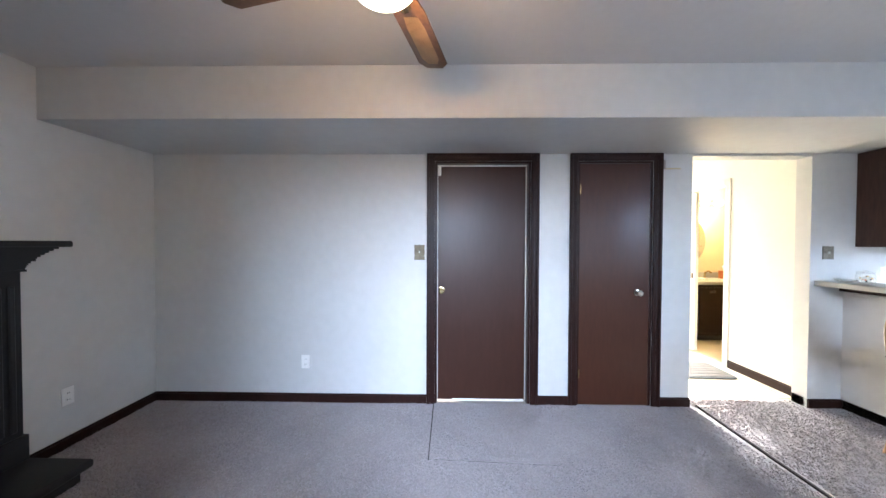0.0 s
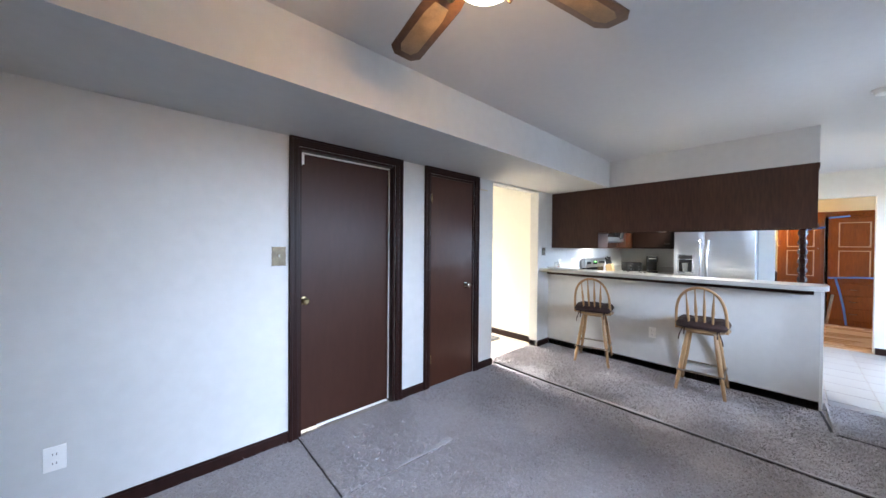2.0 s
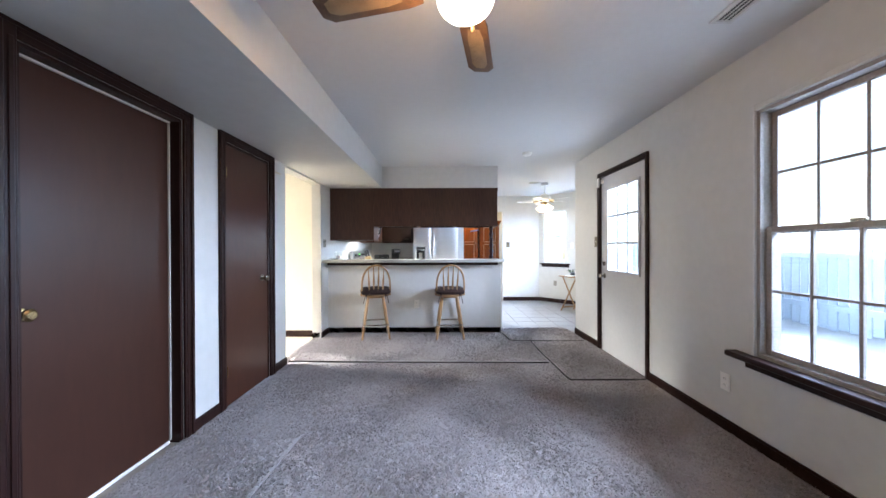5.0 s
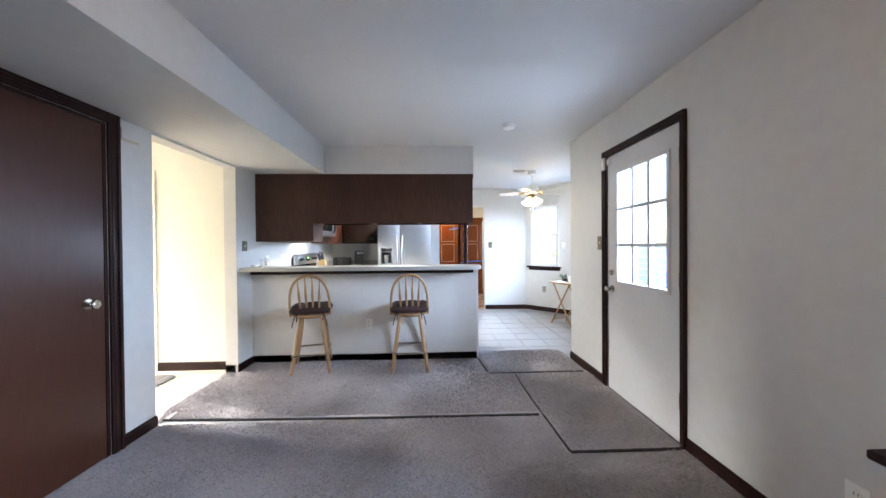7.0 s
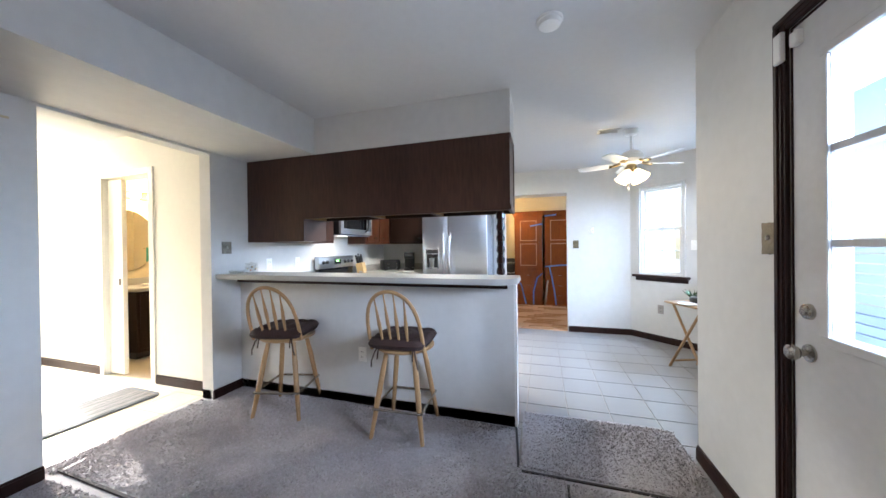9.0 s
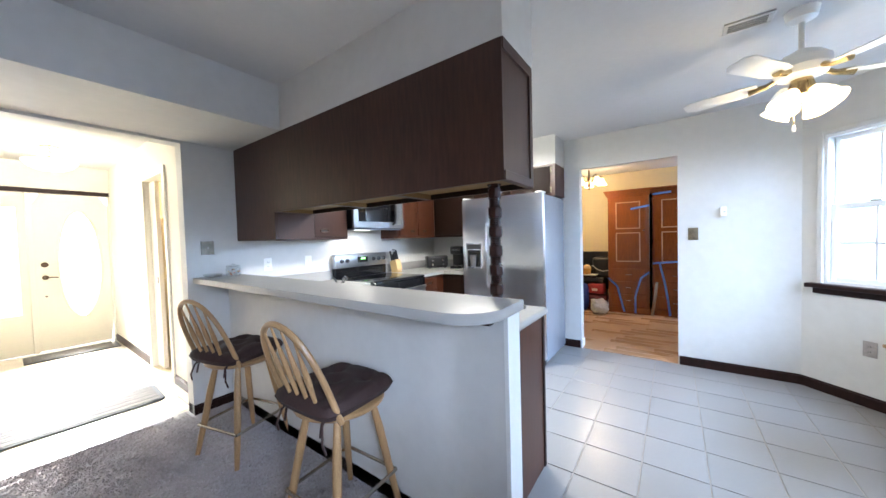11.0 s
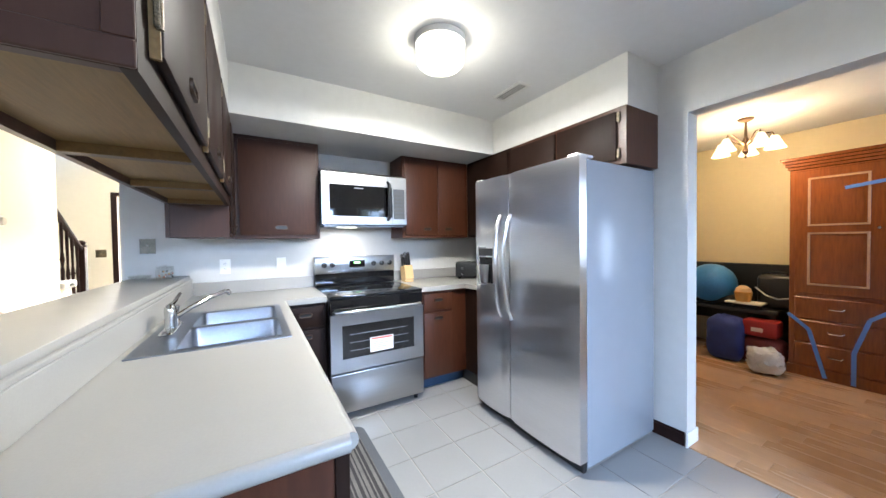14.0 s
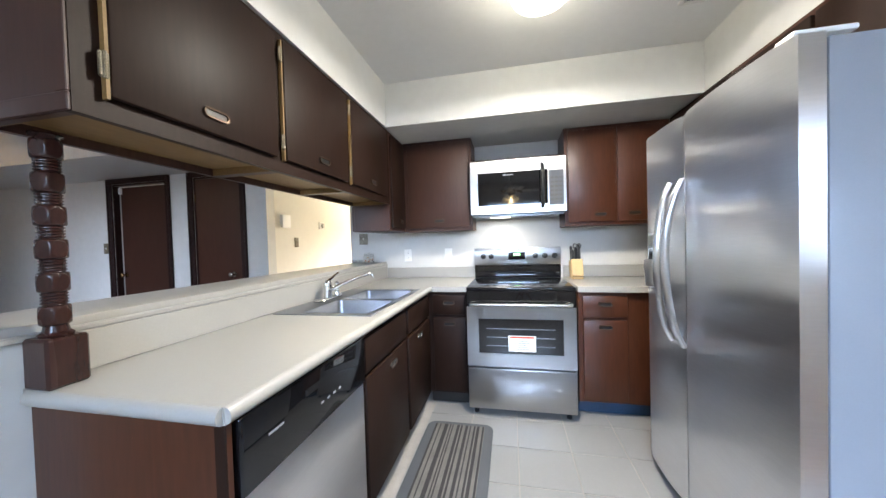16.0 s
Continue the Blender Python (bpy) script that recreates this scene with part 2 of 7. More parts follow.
def bx(bm, x0, y0, z0, x1, y1, z1, bev=0.0, seg=1):
    """A box between two corners, its edges bevelled."""
    x0, x1, y0, y1, z0, z1 = min(x0, x1), max(x0, x1), min(y0, y1), max(y0, y1), min(z0, z1), max(z0, z1)
    vs = [bm.verts.new(p) for p in ((x0, y0, z0), (x1, y0, z0), (x1, y1, z0), (x0, y1, z0), (x0, y0, z1), (x1, y0, z1), (x1, y1, z1), (x0, y1, z1))]
    fs = [bm.faces.new([vs[i] for i in q]) for q in ((3, 2, 1, 0), (4, 5, 6, 7), (0, 1, 5, 4), (1, 2, 6, 5), (2, 3, 7, 6), (3, 0, 4, 7))]
    if bev:
        es = list({e for f in fs for e in f.edges})
        bmesh.ops.bevel(bm, geom=es, offset=bev, segments=seg, affect="EDGES", profile=0.5)
    return bm


def box(*a, **k):
    return bx(bmesh.new(), *a, **k)


def tube(bm, pts, r, seg=10, cap=True):
    """A round bar along points; r is one radius or one for each point."""
    pts = [Vector(p) for p in pts]
    rs = r if isinstance(r, (list, tuple)) else [r] * len(pts)
    rings, side = [], None
    for i, p in enumerate(pts):
        d = (pts[min(i + 1, len(pts) - 1)] - pts[max(i - 1, 0)]).normalized()
        if side is None:
            side = d.cross(Vector((0, 0, 1)) if abs(d.z) < 0.9 else Vector((1, 0, 0))).normalized()
        side = (side - d * side.dot(d)).normalized()
        up = d.cross(side)
        rings.append([bm.verts.new(p + (side * math.cos(a) + up * math.sin(a)) * rs[i]) for a in (2 * math.pi * k / seg for k in range(seg))])
    for a, b in zip(rings, rings[1:]):
        for k in range(seg):
            bm.faces.new((a[k], a[(k + 1) % seg], b[(k + 1) % seg], b[k]))
    if cap:
        bm.faces.new(rings[0][::-1])
        bm.faces.new(rings[-1])
    return bm


def lathe(bm, profile, at=(0, 0, 0), seg=24, cap=True):
    """A turned shape round an upright axis; profile: (radius, height), from below."""
    rings = [[bm.verts.new((at[0] + r * math.cos(2 * math.pi * k / seg), at[1] + r * math.sin(2 * math.pi * k / seg), at[2] + z)) for k in range(seg)] for r, z in profile]
    for a, b in zip(rings, rings[1:]):
        for k in range(seg):
            bm.faces.new((a[k], a[(k + 1) % seg], b[(k + 1) % seg], b[k]))
    if cap:
        bm.faces.new(rings[0][::-1])
        bm.faces.new(rings[-1])
    return bm


def prism(bm, pts, z0, z1, bev=0.0):
    """An upright slab over a plan outline that runs anticlockwise."""
    lo = [bm.verts.new((x, y, z0)) for x, y in pts]
    hi = [bm.verts.new((x, y, z1)) for x, y in pts]
    n = len(pts)
    fs = [bm.faces.new(lo[::-1]), bm.faces.new(hi)]
    for i in range(n):
        fs.append(bm.faces.new((lo[i], lo[(i + 1) % n], hi[(i + 1) % n], hi[i])))
    if bev:
        es = list({e for f in fs[:2] for e in f.edges})
        bmesh.ops.bevel(bm, geom=es, offset=bev, segments=2, affect="EDGES", profile=0.5)
    return bm


def moved(bm, m):
    bmesh.ops.transform(bm, matrix=m, verts=bm.verts)
    return bm


def mesh_of(name, bm, mat, smooth=True):
    me = bpy.data.meshes.new(name)
    bmesh.ops.recalc_face_normals(bm, faces=bm.faces)
    bm.to_mesh(me)
    bm.free()
    me.materials.append(mat)
    if smooth:
        me.shade_smooth()
        me.set_sharp_from_angle(angle=radians(35))
    return me


def thing(name, label, category, at=(0, 0, 0), group="", rz=0.0, world=False):
    """An Empty at the base of a thing. world: its parts are given in the place's own coordinates."""
    ob = new(name)
    ob.empty_display_size = 0.1
    ob.matrix_world = pose(*at, 0, 0, rz)
    OFF[ob] = Vector(at) if world else Vector((0, 0, 0))
    return tagged(ob, label, category, group)


def part(name, bm, mat, parent, label="", smooth=True):
    off = OFF[parent]
    if off.length:
        bmesh.ops.translate(bm, vec=-off, verts=bm.verts)
    ob = new(name, mesh_of(name, bm, mat, smooth))
    ob.parent = parent
    OFF[ob] = off
    return tagged(ob, label)


def single(name, bm, mat, label, category, group="", smooth=True):
    """A thing that is one mesh, its origin at the middle of its base."""
    lo = [min(v.co[i] for v in bm.verts) for i in range(3)]
    hi = [max(v.co[i] for v in bm.verts) for i in range(3)]
    at = Vector(((lo[0] + hi[0]) / 2, (lo[1] + hi[1]) / 2, lo[2]))
    bmesh.ops.translate(bm, vec=-at, verts=bm.verts)
    ob = new(name, mesh_of(name, bm, mat, smooth))
    ob.location = at
    OFF[ob] = at
    return tagged(ob, label, category, group)


def structure(name, bm, mat, label="", category="", smooth=False):
    ob = new(name, mesh_of(name, bm, mat, smooth))
    OFF[ob] = Vector((0, 0, 0))
    return tagged(ob, label, category, kind="structure")

# ---- large structure ----
Z = 2.43          # ceiling
N, S, W, E = 2.87, -0.69, -2.40, 6.21   # faces of the outer walls
SZ = 2.115        # underside of the soffits

bm = bmesh.new()
bx(bm, -2.55, -2.1, -0.20, 9.1, 6.6, -0.006)
structure("floor", bm, GROUT, "grey grout bed under the carpet and tiles", "floor")

# north wall with two doors and the opening to the hall
bm = bmesh.new()
bx(bm, -2.55, N, 0, 0.0, N + 0.12, Z)
bx(bm, 0.0, N, 2.055, 0.80, N + 0.12, Z)
bx(bm, 0.80, N, 0, 1.19, N + 0.12, Z)
bx(bm, 1.19, N, 2.055, 1.81, N + 0.12, Z)
bx(bm, 1.81, N, 0, 2.13, N + 0.12, Z)
bx(bm, 2.13, N, 2.095, 3.10, N + 0.12, Z)
bx(bm, 3.10, N, 0, E + 0.12, N + 0.12, Z)
structure("wall_north", bm, PAINT, "pale grey painted wall with two doors and an opening", "wall")

bm = box(-2.55, S - 0.15, 0, W, N, Z)
structure("wall_west", bm, PAINT, "pale grey painted wall behind the fireplace", "wall")

WX0, WX1, WZ0, WZ1 = -0.21, 0.69, 0.57, 2.05
DX0, DX1 = 1.738, 2.592
bm = bmesh.new()
bx(bm, W, S - 0.15, 0, WX0, S, Z)
bx(bm, WX0, S - 0.15, 0, WX1, S, WZ0)
bx(bm, WX0, S - 0.15, WZ1, WX1, S, Z)
bx(bm, WX1, S - 0.15, 0, DX0, S, Z)
bx(bm, DX0, S - 0.15, 2.066, DX1, S, Z)
bx(bm, DX1, S - 0.15, 0, 3.34, S, Z)
structure("wall_south", bm, PAINT, "pale grey painted wall with a window and a back door", "wall")

bm = bmesh.new()
bx(bm, E, -1.02, 0, E + 0.12, -0.18, Z)
bx(bm, E, -0.18, 2.075, E + 0.12, 0.732, Z)
bx(bm, E, 0.732, 0, E + 0.12, N, Z)
structure("wall_east", bm, PAINT, "bluish white painted wall with a wide opening", "wall")


def wall_run(bm, a, b, openings=(), t=0.14, z1=Z):
    """A wall along a to b, its thickness to the right of that way; openings: start, end, sill, head along it."""
    a, b = Vector((*a, 0)), Vector((*b, 0))
    d = b - a
    m = Matrix.Translation(a) @ Matrix.Rotation(math.atan2(d.y, d.x), 4, "Z")
    tmp, x = bmesh.new(), 0.0
    for s, e, lo, hi in openings:
        bx(tmp, x, -t, 0, s, 0, z1)
        if lo > 0:
            bx(tmp, s, -t, 0, e, 0, lo)
        bx(tmp, s, -t, hi, e, 0, z1)
        x = e
    bx(tmp, x, -t, 0, d.length, 0, z1)
    moved(tmp, m)
    me = bpy.data.meshes.new("tmp")
    tmp.to_mesh(me)
    tmp.free()
    bm.from_mesh(me)
    bpy.data.meshes.remove(me)
    return m


# the dining bay: three sides, seen in part
BAY = [(3.34, -0.98), (4.08, -1.74), (5.50, -1.74), (6.21, -1.02)]
bm = bmesh.new()
wall_run(bm, BAY[0], BAY[1])
BAY_S = wall_run(bm, BAY[1], BAY[2], [(0.12, 1.30, 0.88, 2.05)])
BAY_E = wall_run(bm, BAY[2], BAY[3], [(0.355, 0.875, 0.88, 2.05)])
bx(bm, 3.20, -0.98, 0, 3.34, S - 0.15, Z)
structure("wall_bay", bm, PAINT, "bluish white painted walls of the angled dining bay", "wall")

# hall
HX0, HX1, HY = 2.05, 3.22, 6.40
bm = bmesh.new()
bx(bm, HX1, N + 0.12, 0, HX1 + 0.12, 3.82, Z)
bx(bm, HX1, 3.82, 2.03, HX1 + 0.12, 4.52, Z)
bx(bm, HX1, 4.52, 0, HX1 + 0.12, HY, Z)
structure("wall_hall_east", bm, HALL_PAINT, "cream painted hall wall beside the bathroom door", "wall")
bm = box(HX0 - 0.12, N + 0.12, 0, HX0, 4.95, Z)
structure("wall_hall_west", bm, HALL_PAINT, "cream painted hall wall with thermostat", "wall")
bm = bmesh.new()
bx(bm, 0.9, HY, 0, 2.12, HY + 0.15, Z + 0.3)
bx(bm, 2.12, HY, 2.05, 3.20, HY + 0.15, Z + 0.3)
bx(bm, 3.20, HY, 0, 5.0, HY + 0.15, Z + 0.3)
structure("wall_front", bm, HALL_PAINT, "cream painted front wall round the entrance door", "wall")
structure("wall_stair", box(0.78, N + 0.12, 0, 0.90, HY + 0.15, 5.0), TAN_PAINT, "tan painted wall beside the staircase", "wall")
bm = bmesh.new()
bx(bm, HX1 + 0.12, 3.30, 0, 5.0, 3.42, Z)
bx(bm, 4.88, 3.42, 0, 5.0, HY, Z)
structure("wall_bath", bm, TAN_PAINT, "warm lit tan bathroom walls", "wall")

# back room
bm = bmesh.new()
bx(bm, 8.95, -1.6, 0, 9.1, 3.0, Z)
bx(bm, E + 0.12, 2.6, 0, 8.95, 2.75, Z)
for a in ((E + 0.12, 0, 7.85, Z), (8.85, 0, 8.95, Z), (7.85, 0, 8.85, 0.85), (7.85, 2.05, 8.85, Z)):
    bx(bm, a[0], -1.6, a[1], a[2], -1.45, a[3])
bx(bm, E + 0.12, -1.45, 0, E + 0.14, -1.02, Z)
structure("wall_back_room", bm, TAN_PAINT, "tan painted walls of the back room", "wall")

# ceilings and soffits
bm = bmesh.new()
bx(bm, -2.55, -2.1, Z, E + 0.12, N + 0.12, Z + 0.15)
structure("ceiling", bm, CEIL, "grey white textured ceiling", "ceiling")
bm = bmesh.new()
bx(bm, HX0 - 0.12, N + 0.12, Z, 5.0, HY, Z + 0.15)
bx(bm, 0.9, N + 0.12, Z + 1.6, HX0 - 0.12, HY + 0.1, Z + 1.7)
structure("ceiling_hall", bm, CEIL, "white hall ceiling", "ceiling")
bm = bmesh.new()
bx(bm, E + 0.12, -1.6, Z, 9.1, 3.0, Z + 0.15)
structure("ceiling_back_room", bm, CEIL, "warm white back room ceiling", "ceiling")
structure("soffit_1", box(W, 2.10, SZ, 3.46, N, Z), PAINT, "boxed-in painted soffit along the living room wall", "soffit")
structure("soffit_2", box(3.46, 0.40, SZ, 3.79, N, Z), PAINT, "painted soffit above the bar cabinets", "soffit")
structure("soffit_3", box(3.79, 2.16, SZ, E, N, Z), PAINT, "painted soffit above the range wall cabinets", "soffit")
structure("soffit_4", box(5.86, 0.90, SZ, E, 2.16, Z), PAINT, "painted soffit above the refrigerator cabinets", "soffit")

# half wall under the bar
bm = bmesh.new()
bx(bm, 3.375, 0.38, 0, 3.478, N, 1.03)
structure("wall_half", bm, PAINT, "grey painted half wall under the breakfast bar", "wall")


def baseboards(runs, h=0.085, t=0.014):
    """Each run: two plan points, the room on the left of the way."""
    for a, b in runs:
        a, b = Vector((*a, 0)), Vector((*b, 0))
        d = b - a
        tmp = bmesh.new()
        bx(tmp, 0, 0, 0, d.length, t, h - 0.012)
        bx(tmp, 0, 0, h - 0.012, d.length, t * 0.6, h)
        moved(tmp, Matrix.Translation(a) @ Matrix.Rotation(math.atan2(d.y, d.x), 4, "Z"))
        structure("baseboard", tmp, DARKTRIM, "dark brown stained wooden baseboard", "baseboard")


baseboards([
    ((-0.07, N), (W, N)), ((1.12, N), (0.87, N)), ((2.13, N), (1.88, N)), ((3.375, N), (3.10, N)),
    ((W, N), (W, S)), ((W, S), (1.69, S)), ((2.64, S), (3.34, S)),
    ((3.375, N), (3.375, 0.38)),
    ((5.50, -1.74), (6.21, -1.02)), ((6.21, -1.02), (6.21, -0.19)), ((6.21, 0.745), (6.21, 0.93)),
    ((3.34, S), (3.34, -0.98)), ((3.34, -0.98), (4.08, -1.74)), ((4.08, -1.74), (5.5, -1.74)),
    ((HX1, N + 0.12), (HX1, 3.76)), ((HX1, 4.58), (HX1, HY)), ((HX0, 4.95), (HX0, N + 0.12)),
    ((2.07, HY), (0.9, HY)),
])
structure("baseboard", box(3.10, N + 0.02, 0, 3.114, N + 0.12, 0.085), DARKTRIM, "dark brown stained wooden baseboard", "baseboard")
structure("baseboard", box(2.116, N, 0, 2.13, N + 0.12, 0.085), DARKTRIM, "dark brown stained wooden baseboard", "baseboard")

# carpet
bm = bmesh.new()
prism(bm, [(W, S), (2.96, S), (2.96, 0.34), (3.375, 0.34), (3.375, N), (3.10, N), (3.10, 3.0), (2.13, 3.0), (2.13, N), (W, N)], -0.005, 0.010)
structure("carpet", bm, CARPET, "worn grey brown shag carpet with open seams", "carpet")

# outside
structure("ground", box(-30, -60, -0.35, 40, -0.84, -0.22), CONCRETE, "pale concrete patio ground", "ground")
structure("ground_front", box(-30, 6.55, -0.35, 40, 60, -0.22), CONCRETE, "pale concrete ground before the entrance", "ground")

# ---- doors, window and fittings of the living room ----
def casing(parent, x0, x1, top, y, s, w=0.068, mat=None, jt=0.018):
    """Door casing round an opening in a wall along x; s: the way out of the wall, +1 or -1."""
    mat = mat or DARKTRIM
    for nm, a in (("casing_side", (x0 - w, 0, x0, top + w)), ("casing_side", (x1, 0, x1 + w, top + w)), ("casing_head", (x0, top, x1, top + w))):
        bm = bmesh.new()
        bx(bm, a[0], y, a[1], a[2], y + s * 0.016, a[3], bev=0.003)
        if nm == "casing_head":
            bx(bm, a[0] - w, y + s * 0.016, a[3] - 0.022, a[2] + w, y + s * 0.027, a[3], bev=0.003)
            bx(bm, a[0], y + s * 0.016, a[1] + 0.012, a[2], y + s * 0.021, a[1] + 0.03, bev=0.002)
        else:
            o = a[0] if a[0] < x0 - 0.01 else a[2] - 0.022
            i = a[2] - 0.03 if a[0] < x0 - 0.01 else a[0] + 0.012
            bx(bm, o, y + s * 0.016, a[1], o + 0.022, y + s * 0.027, a[3] - 0.022, bev=0.003)
            bx(bm, i, y + s * 0.016, a[1], i + 0.018, y + s * 0.021, a[3] - w, bev=0.002)
        part(nm, bm, mat, parent)
    for nm, a in (("jamb", (x0, 0, x0 + jt, top)), ("jamb", (x1 - jt, 0, x1, top)), ("head_jamb", (x0 + jt, top - jt, x1 - jt, top))):
        part(nm, box(a[0], y - s * 0.118, a[1], a[2], y - s * 0.001, a[3]), mat, parent)


def round_knob(parent, p, way, mat, label, r=0.027):
    """A door knob whose rose lies on the leaf; way: out of the leaf along y."""
    bm = lathe(bmesh.new(), [(r * 1.15, 0), (r * 1.1, 0.006), (r * 0.45, 0.009), (r * 0.42, 0.03), (r * 0.8, 0.036), (r, 0.047), (r * 0.95, 0.058), (r * 0.55, 0.066)], seg=20)
    moved(bm, Matrix.Translation(p) @ Matrix.Rotation(radians(-90 * way), 4, "X"))
    return part("knob", bm, mat, parent, label)


def north_door(name, x0, x1, leaf_mat, label, knob_x, knob_mat, depth):
    d = thing(name, label, "door", ((x0 + x1) / 2, N, 0), world=True)
    d["kind"] = "structure"
    casing(d, x0, x1, 2.055, N, -1)
    leaf = part("leaf", box(x0 + 0.020, N + depth, 0.012, x1 - 0.020, N + depth + 0.036, 2.034, bev=0.002), leaf_mat, d)
    round_knob(leaf, (knob_x, N + depth, 0.962), -1, knob_mat, "brass door knob")
    return d, leaf


d1, leaf1 = north_door("door_1", 0.0, 0.80, DOORWOOD, "closed dark brown flat wooden door in a moulded casing", 0.055, BRASS, 0.070)
part("weather_strip", box(0.019, N + 0.058, 2.026, 0.781, N + 0.0695, 2.036), WHITEPAINT, d1, "white weather strip along the head")
part("weather_strip", box(0.772, N + 0.060, 0.02, 0.781, N + 0.0695, 2.02), IVORY, d1, "pale worn weather strip")
part("weather_strip", box(0.019, N + 0.060, 0.02, 0.024, N + 0.0695, 2.02), IVORY, d1, "pale worn weather strip")
part("door_sweep", box(0.15, N + 0.056, 0.004, 0.765, N + 0.0695, 0.021, bev=0.003), WHITE, d1, "white sweep at the foot of the door")
part("alarm_contact", box(0.0245, N + 0.040, 1.945, 0.05, N + 0.0695, 2.02, bev=0.004), WHITE, d1, "white plastic alarm contact")
d2, leaf2 = north_door("door_2", 1.19, 1.81, CLOSETWOOD, "closed reddish brown flat closet door in a dark casing", 1.690, NICKEL, 0.004)
for hz in (0.28, 1.82):
    part("hinge", tube(bmesh.new(), [(1.211, N - 0.002, hz - 0.04), (1.211, N - 0.002, hz + 0.04)], 0.007, 8), BRASS, d2, "small brass hinge")
structure("trim", box(1.904, N - 0.006, 1.985, 2.03, N, 1.997), TAN_PAINT, "thin pale bracket strip on the wall", "trim")
single("wall_bracket", box(1.882, N - 0.012, 1.985, 1.903, N, 2.06, bev=0.003), GREYTRIM, "small taupe bracket beside the closet door", "bracket")


def wall_plate(kind, p, face, mat, label, fancy=False, w=0.072, h=0.115):
    """Outlet or switch plate; p: its middle on the wall; face: turn about z of a plate that looks along -y."""
    t = thing("wall_outlet" if kind == "outlet" else "light_switch", label, "outlet" if kind == "outlet" else "switch", p, rz=face)
    bm = bmesh.new()
    if fancy:
        n = 40
        pts = []
        for k in range(n):
            a = 2 * math.pi * k / n
            q = max(abs(math.cos(a)), abs(math.sin(a)))
            r = 1 / q * (1 + 0.05 * math.cos(8 * a))
            pts.append((r * math.cos(a) * w / 2, r * math.sin(a) * h / 2))
        prism(bm, pts, 0, 0.006, bev=0.002)
        moved(bm, Matrix.Rotation(radians(90), 4, "X"))
    else:
        bx(bm, -w / 2, -0.006, -h / 2, w / 2, 0, h / 2, bev=0.0025, seg=2)
    part("plate", bm, mat, t)
    if kind == "outlet":
        for z in (-0.021, 0.021):
            bm = prism(bmesh.new(), [(0.0165 * math.cos(a) * 0.95, 0.0145 * math.sin(a)) for a in (2 * math.pi * k / 16 for k in range(16))], 0.005, 0.009)
            moved(bm, Matrix.Translation((0, 0, z)) @ Matrix.Rotation(radians(90), 4, "X"))
            s = part("socket", bm, mat, t)
            for x in (-0.006, 0.006):
                part("slot", box(x - 0.0012, -0.0096, z - 0.005, x + 0.0012, -0.0085, z + 0.006), BLACK, s)
    elif kind == "switch":
        part("toggle", box(-0.005, -0.016, -0.006, 0.005, -0.005, 0.012, bev=0.002), IVORY if fancy else mat, t, "small toggle lever")
    return t


wall_plate("switch", (-0.13, N, 1.29), 0, PEWTER, "ornate aged brass light switch plate on the wall", True, 0.085, 0.125)
wall_plate("outlet", (-1.10, N, 0.355), 0, WHITE, "white plastic wall outlet above the baseboard")
wall_plate("outlet", (W, 2.23, 0.35), 90, WHITE, "white plastic wall outlet beside the fireplace")
wall_plate("outlet", (0.90, S, 0.33), 180, WHITE, "white plastic wall outlet below the window")
wall_plate("outlet", (3.375, 1.59, 0.42), -90, WHITE, "white plastic wall outlet between the bar stools")
wall_plate("switch", (2.705, S, 1.30), 180, PEWTER, "ornate pewter switch plate beside the back door", True, 0.085, 0.125)

# back door
bd = thing("door_3", "closed white back door with nine glass panes and dark casing", "door", ((DX0 + DX1) / 2, S, 0), world=True)
bd["kind"] = "structure"
casing(bd, DX0, DX1, 2.066, S, 1, w=0.048, jt=0.006)
GX0, GX1, GZ0, GZ1 = 1.86, 2.425, 0.975, 1.885
LY0, LY1 = S - 0.050, S - 0.004
leaf = bmesh.new()
DOORWHITE = material("door_enamel", (0.60, 0.60, 0.60), 0.42, scale=5, vary=0.04, fine=0.0002)
bx(leaf, DX0 + 0.008, LY0, 0.012, GX0, LY1, 2.058)
bx(leaf, GX1, LY0, 0.012, DX1 - 0.008, LY1, 2.058)
bx(leaf, GX0, LY0, 0.012, GX1, LY1, GZ0)
bx(leaf, GX0, LY0, GZ1, GX1, LY1, 2.058)
leaf = part("leaf", leaf, DOORWHITE, bd, "white painted steel door leaf")
bm = bmesh.new()
for a in ((GX0 - 0.03, GZ0 - 0.03, GX1 + 0.03, GZ0), (GX0 - 0.03, GZ1, GX1 + 0.03, GZ1 + 0.03), (GX0 - 0.03, GZ0, GX0, GZ1), (GX1, GZ0, GX1 + 0.03, GZ1)):
    bx(bm, a[0], LY1, a[1], a[2], LY1 + 0.012, a[3], bev=0.003)
part("glazing_frame", bm, DOORWHITE, leaf)
for k in (1, 2):
    x = GX0 + (GX1 - GX0) * k / 3
    part("muntin", box(x - 0.013, LY0 + 0.006, GZ0, x + 0.013, LY1 + 0.004, GZ1, bev=0.003), DOORWHITE, leaf)
    z = GZ0 + (GZ1 - GZ0) * k / 3
    part("muntin", box(GX0, LY0 + 0.008, z - 0.013, GX1, LY1 + 0.002, z + 0.013, bev=0.003), DOORWHITE, leaf)
g = part("pane", box(GX0, LY0 + 0.02, GZ0, GX1, LY0 + 0.024, GZ1), GLASS, leaf, "clear glass pane")
g.visible_shadow = False
round_knob(leaf, (2.515, LY1, 0.898), 1, NICKEL, "nickel door knob")
bm = lathe(bmesh.new(), [(0.028, 0), (0.026, 0.012), (0.016, 0.016), (0.014, 0.022)], seg=18)
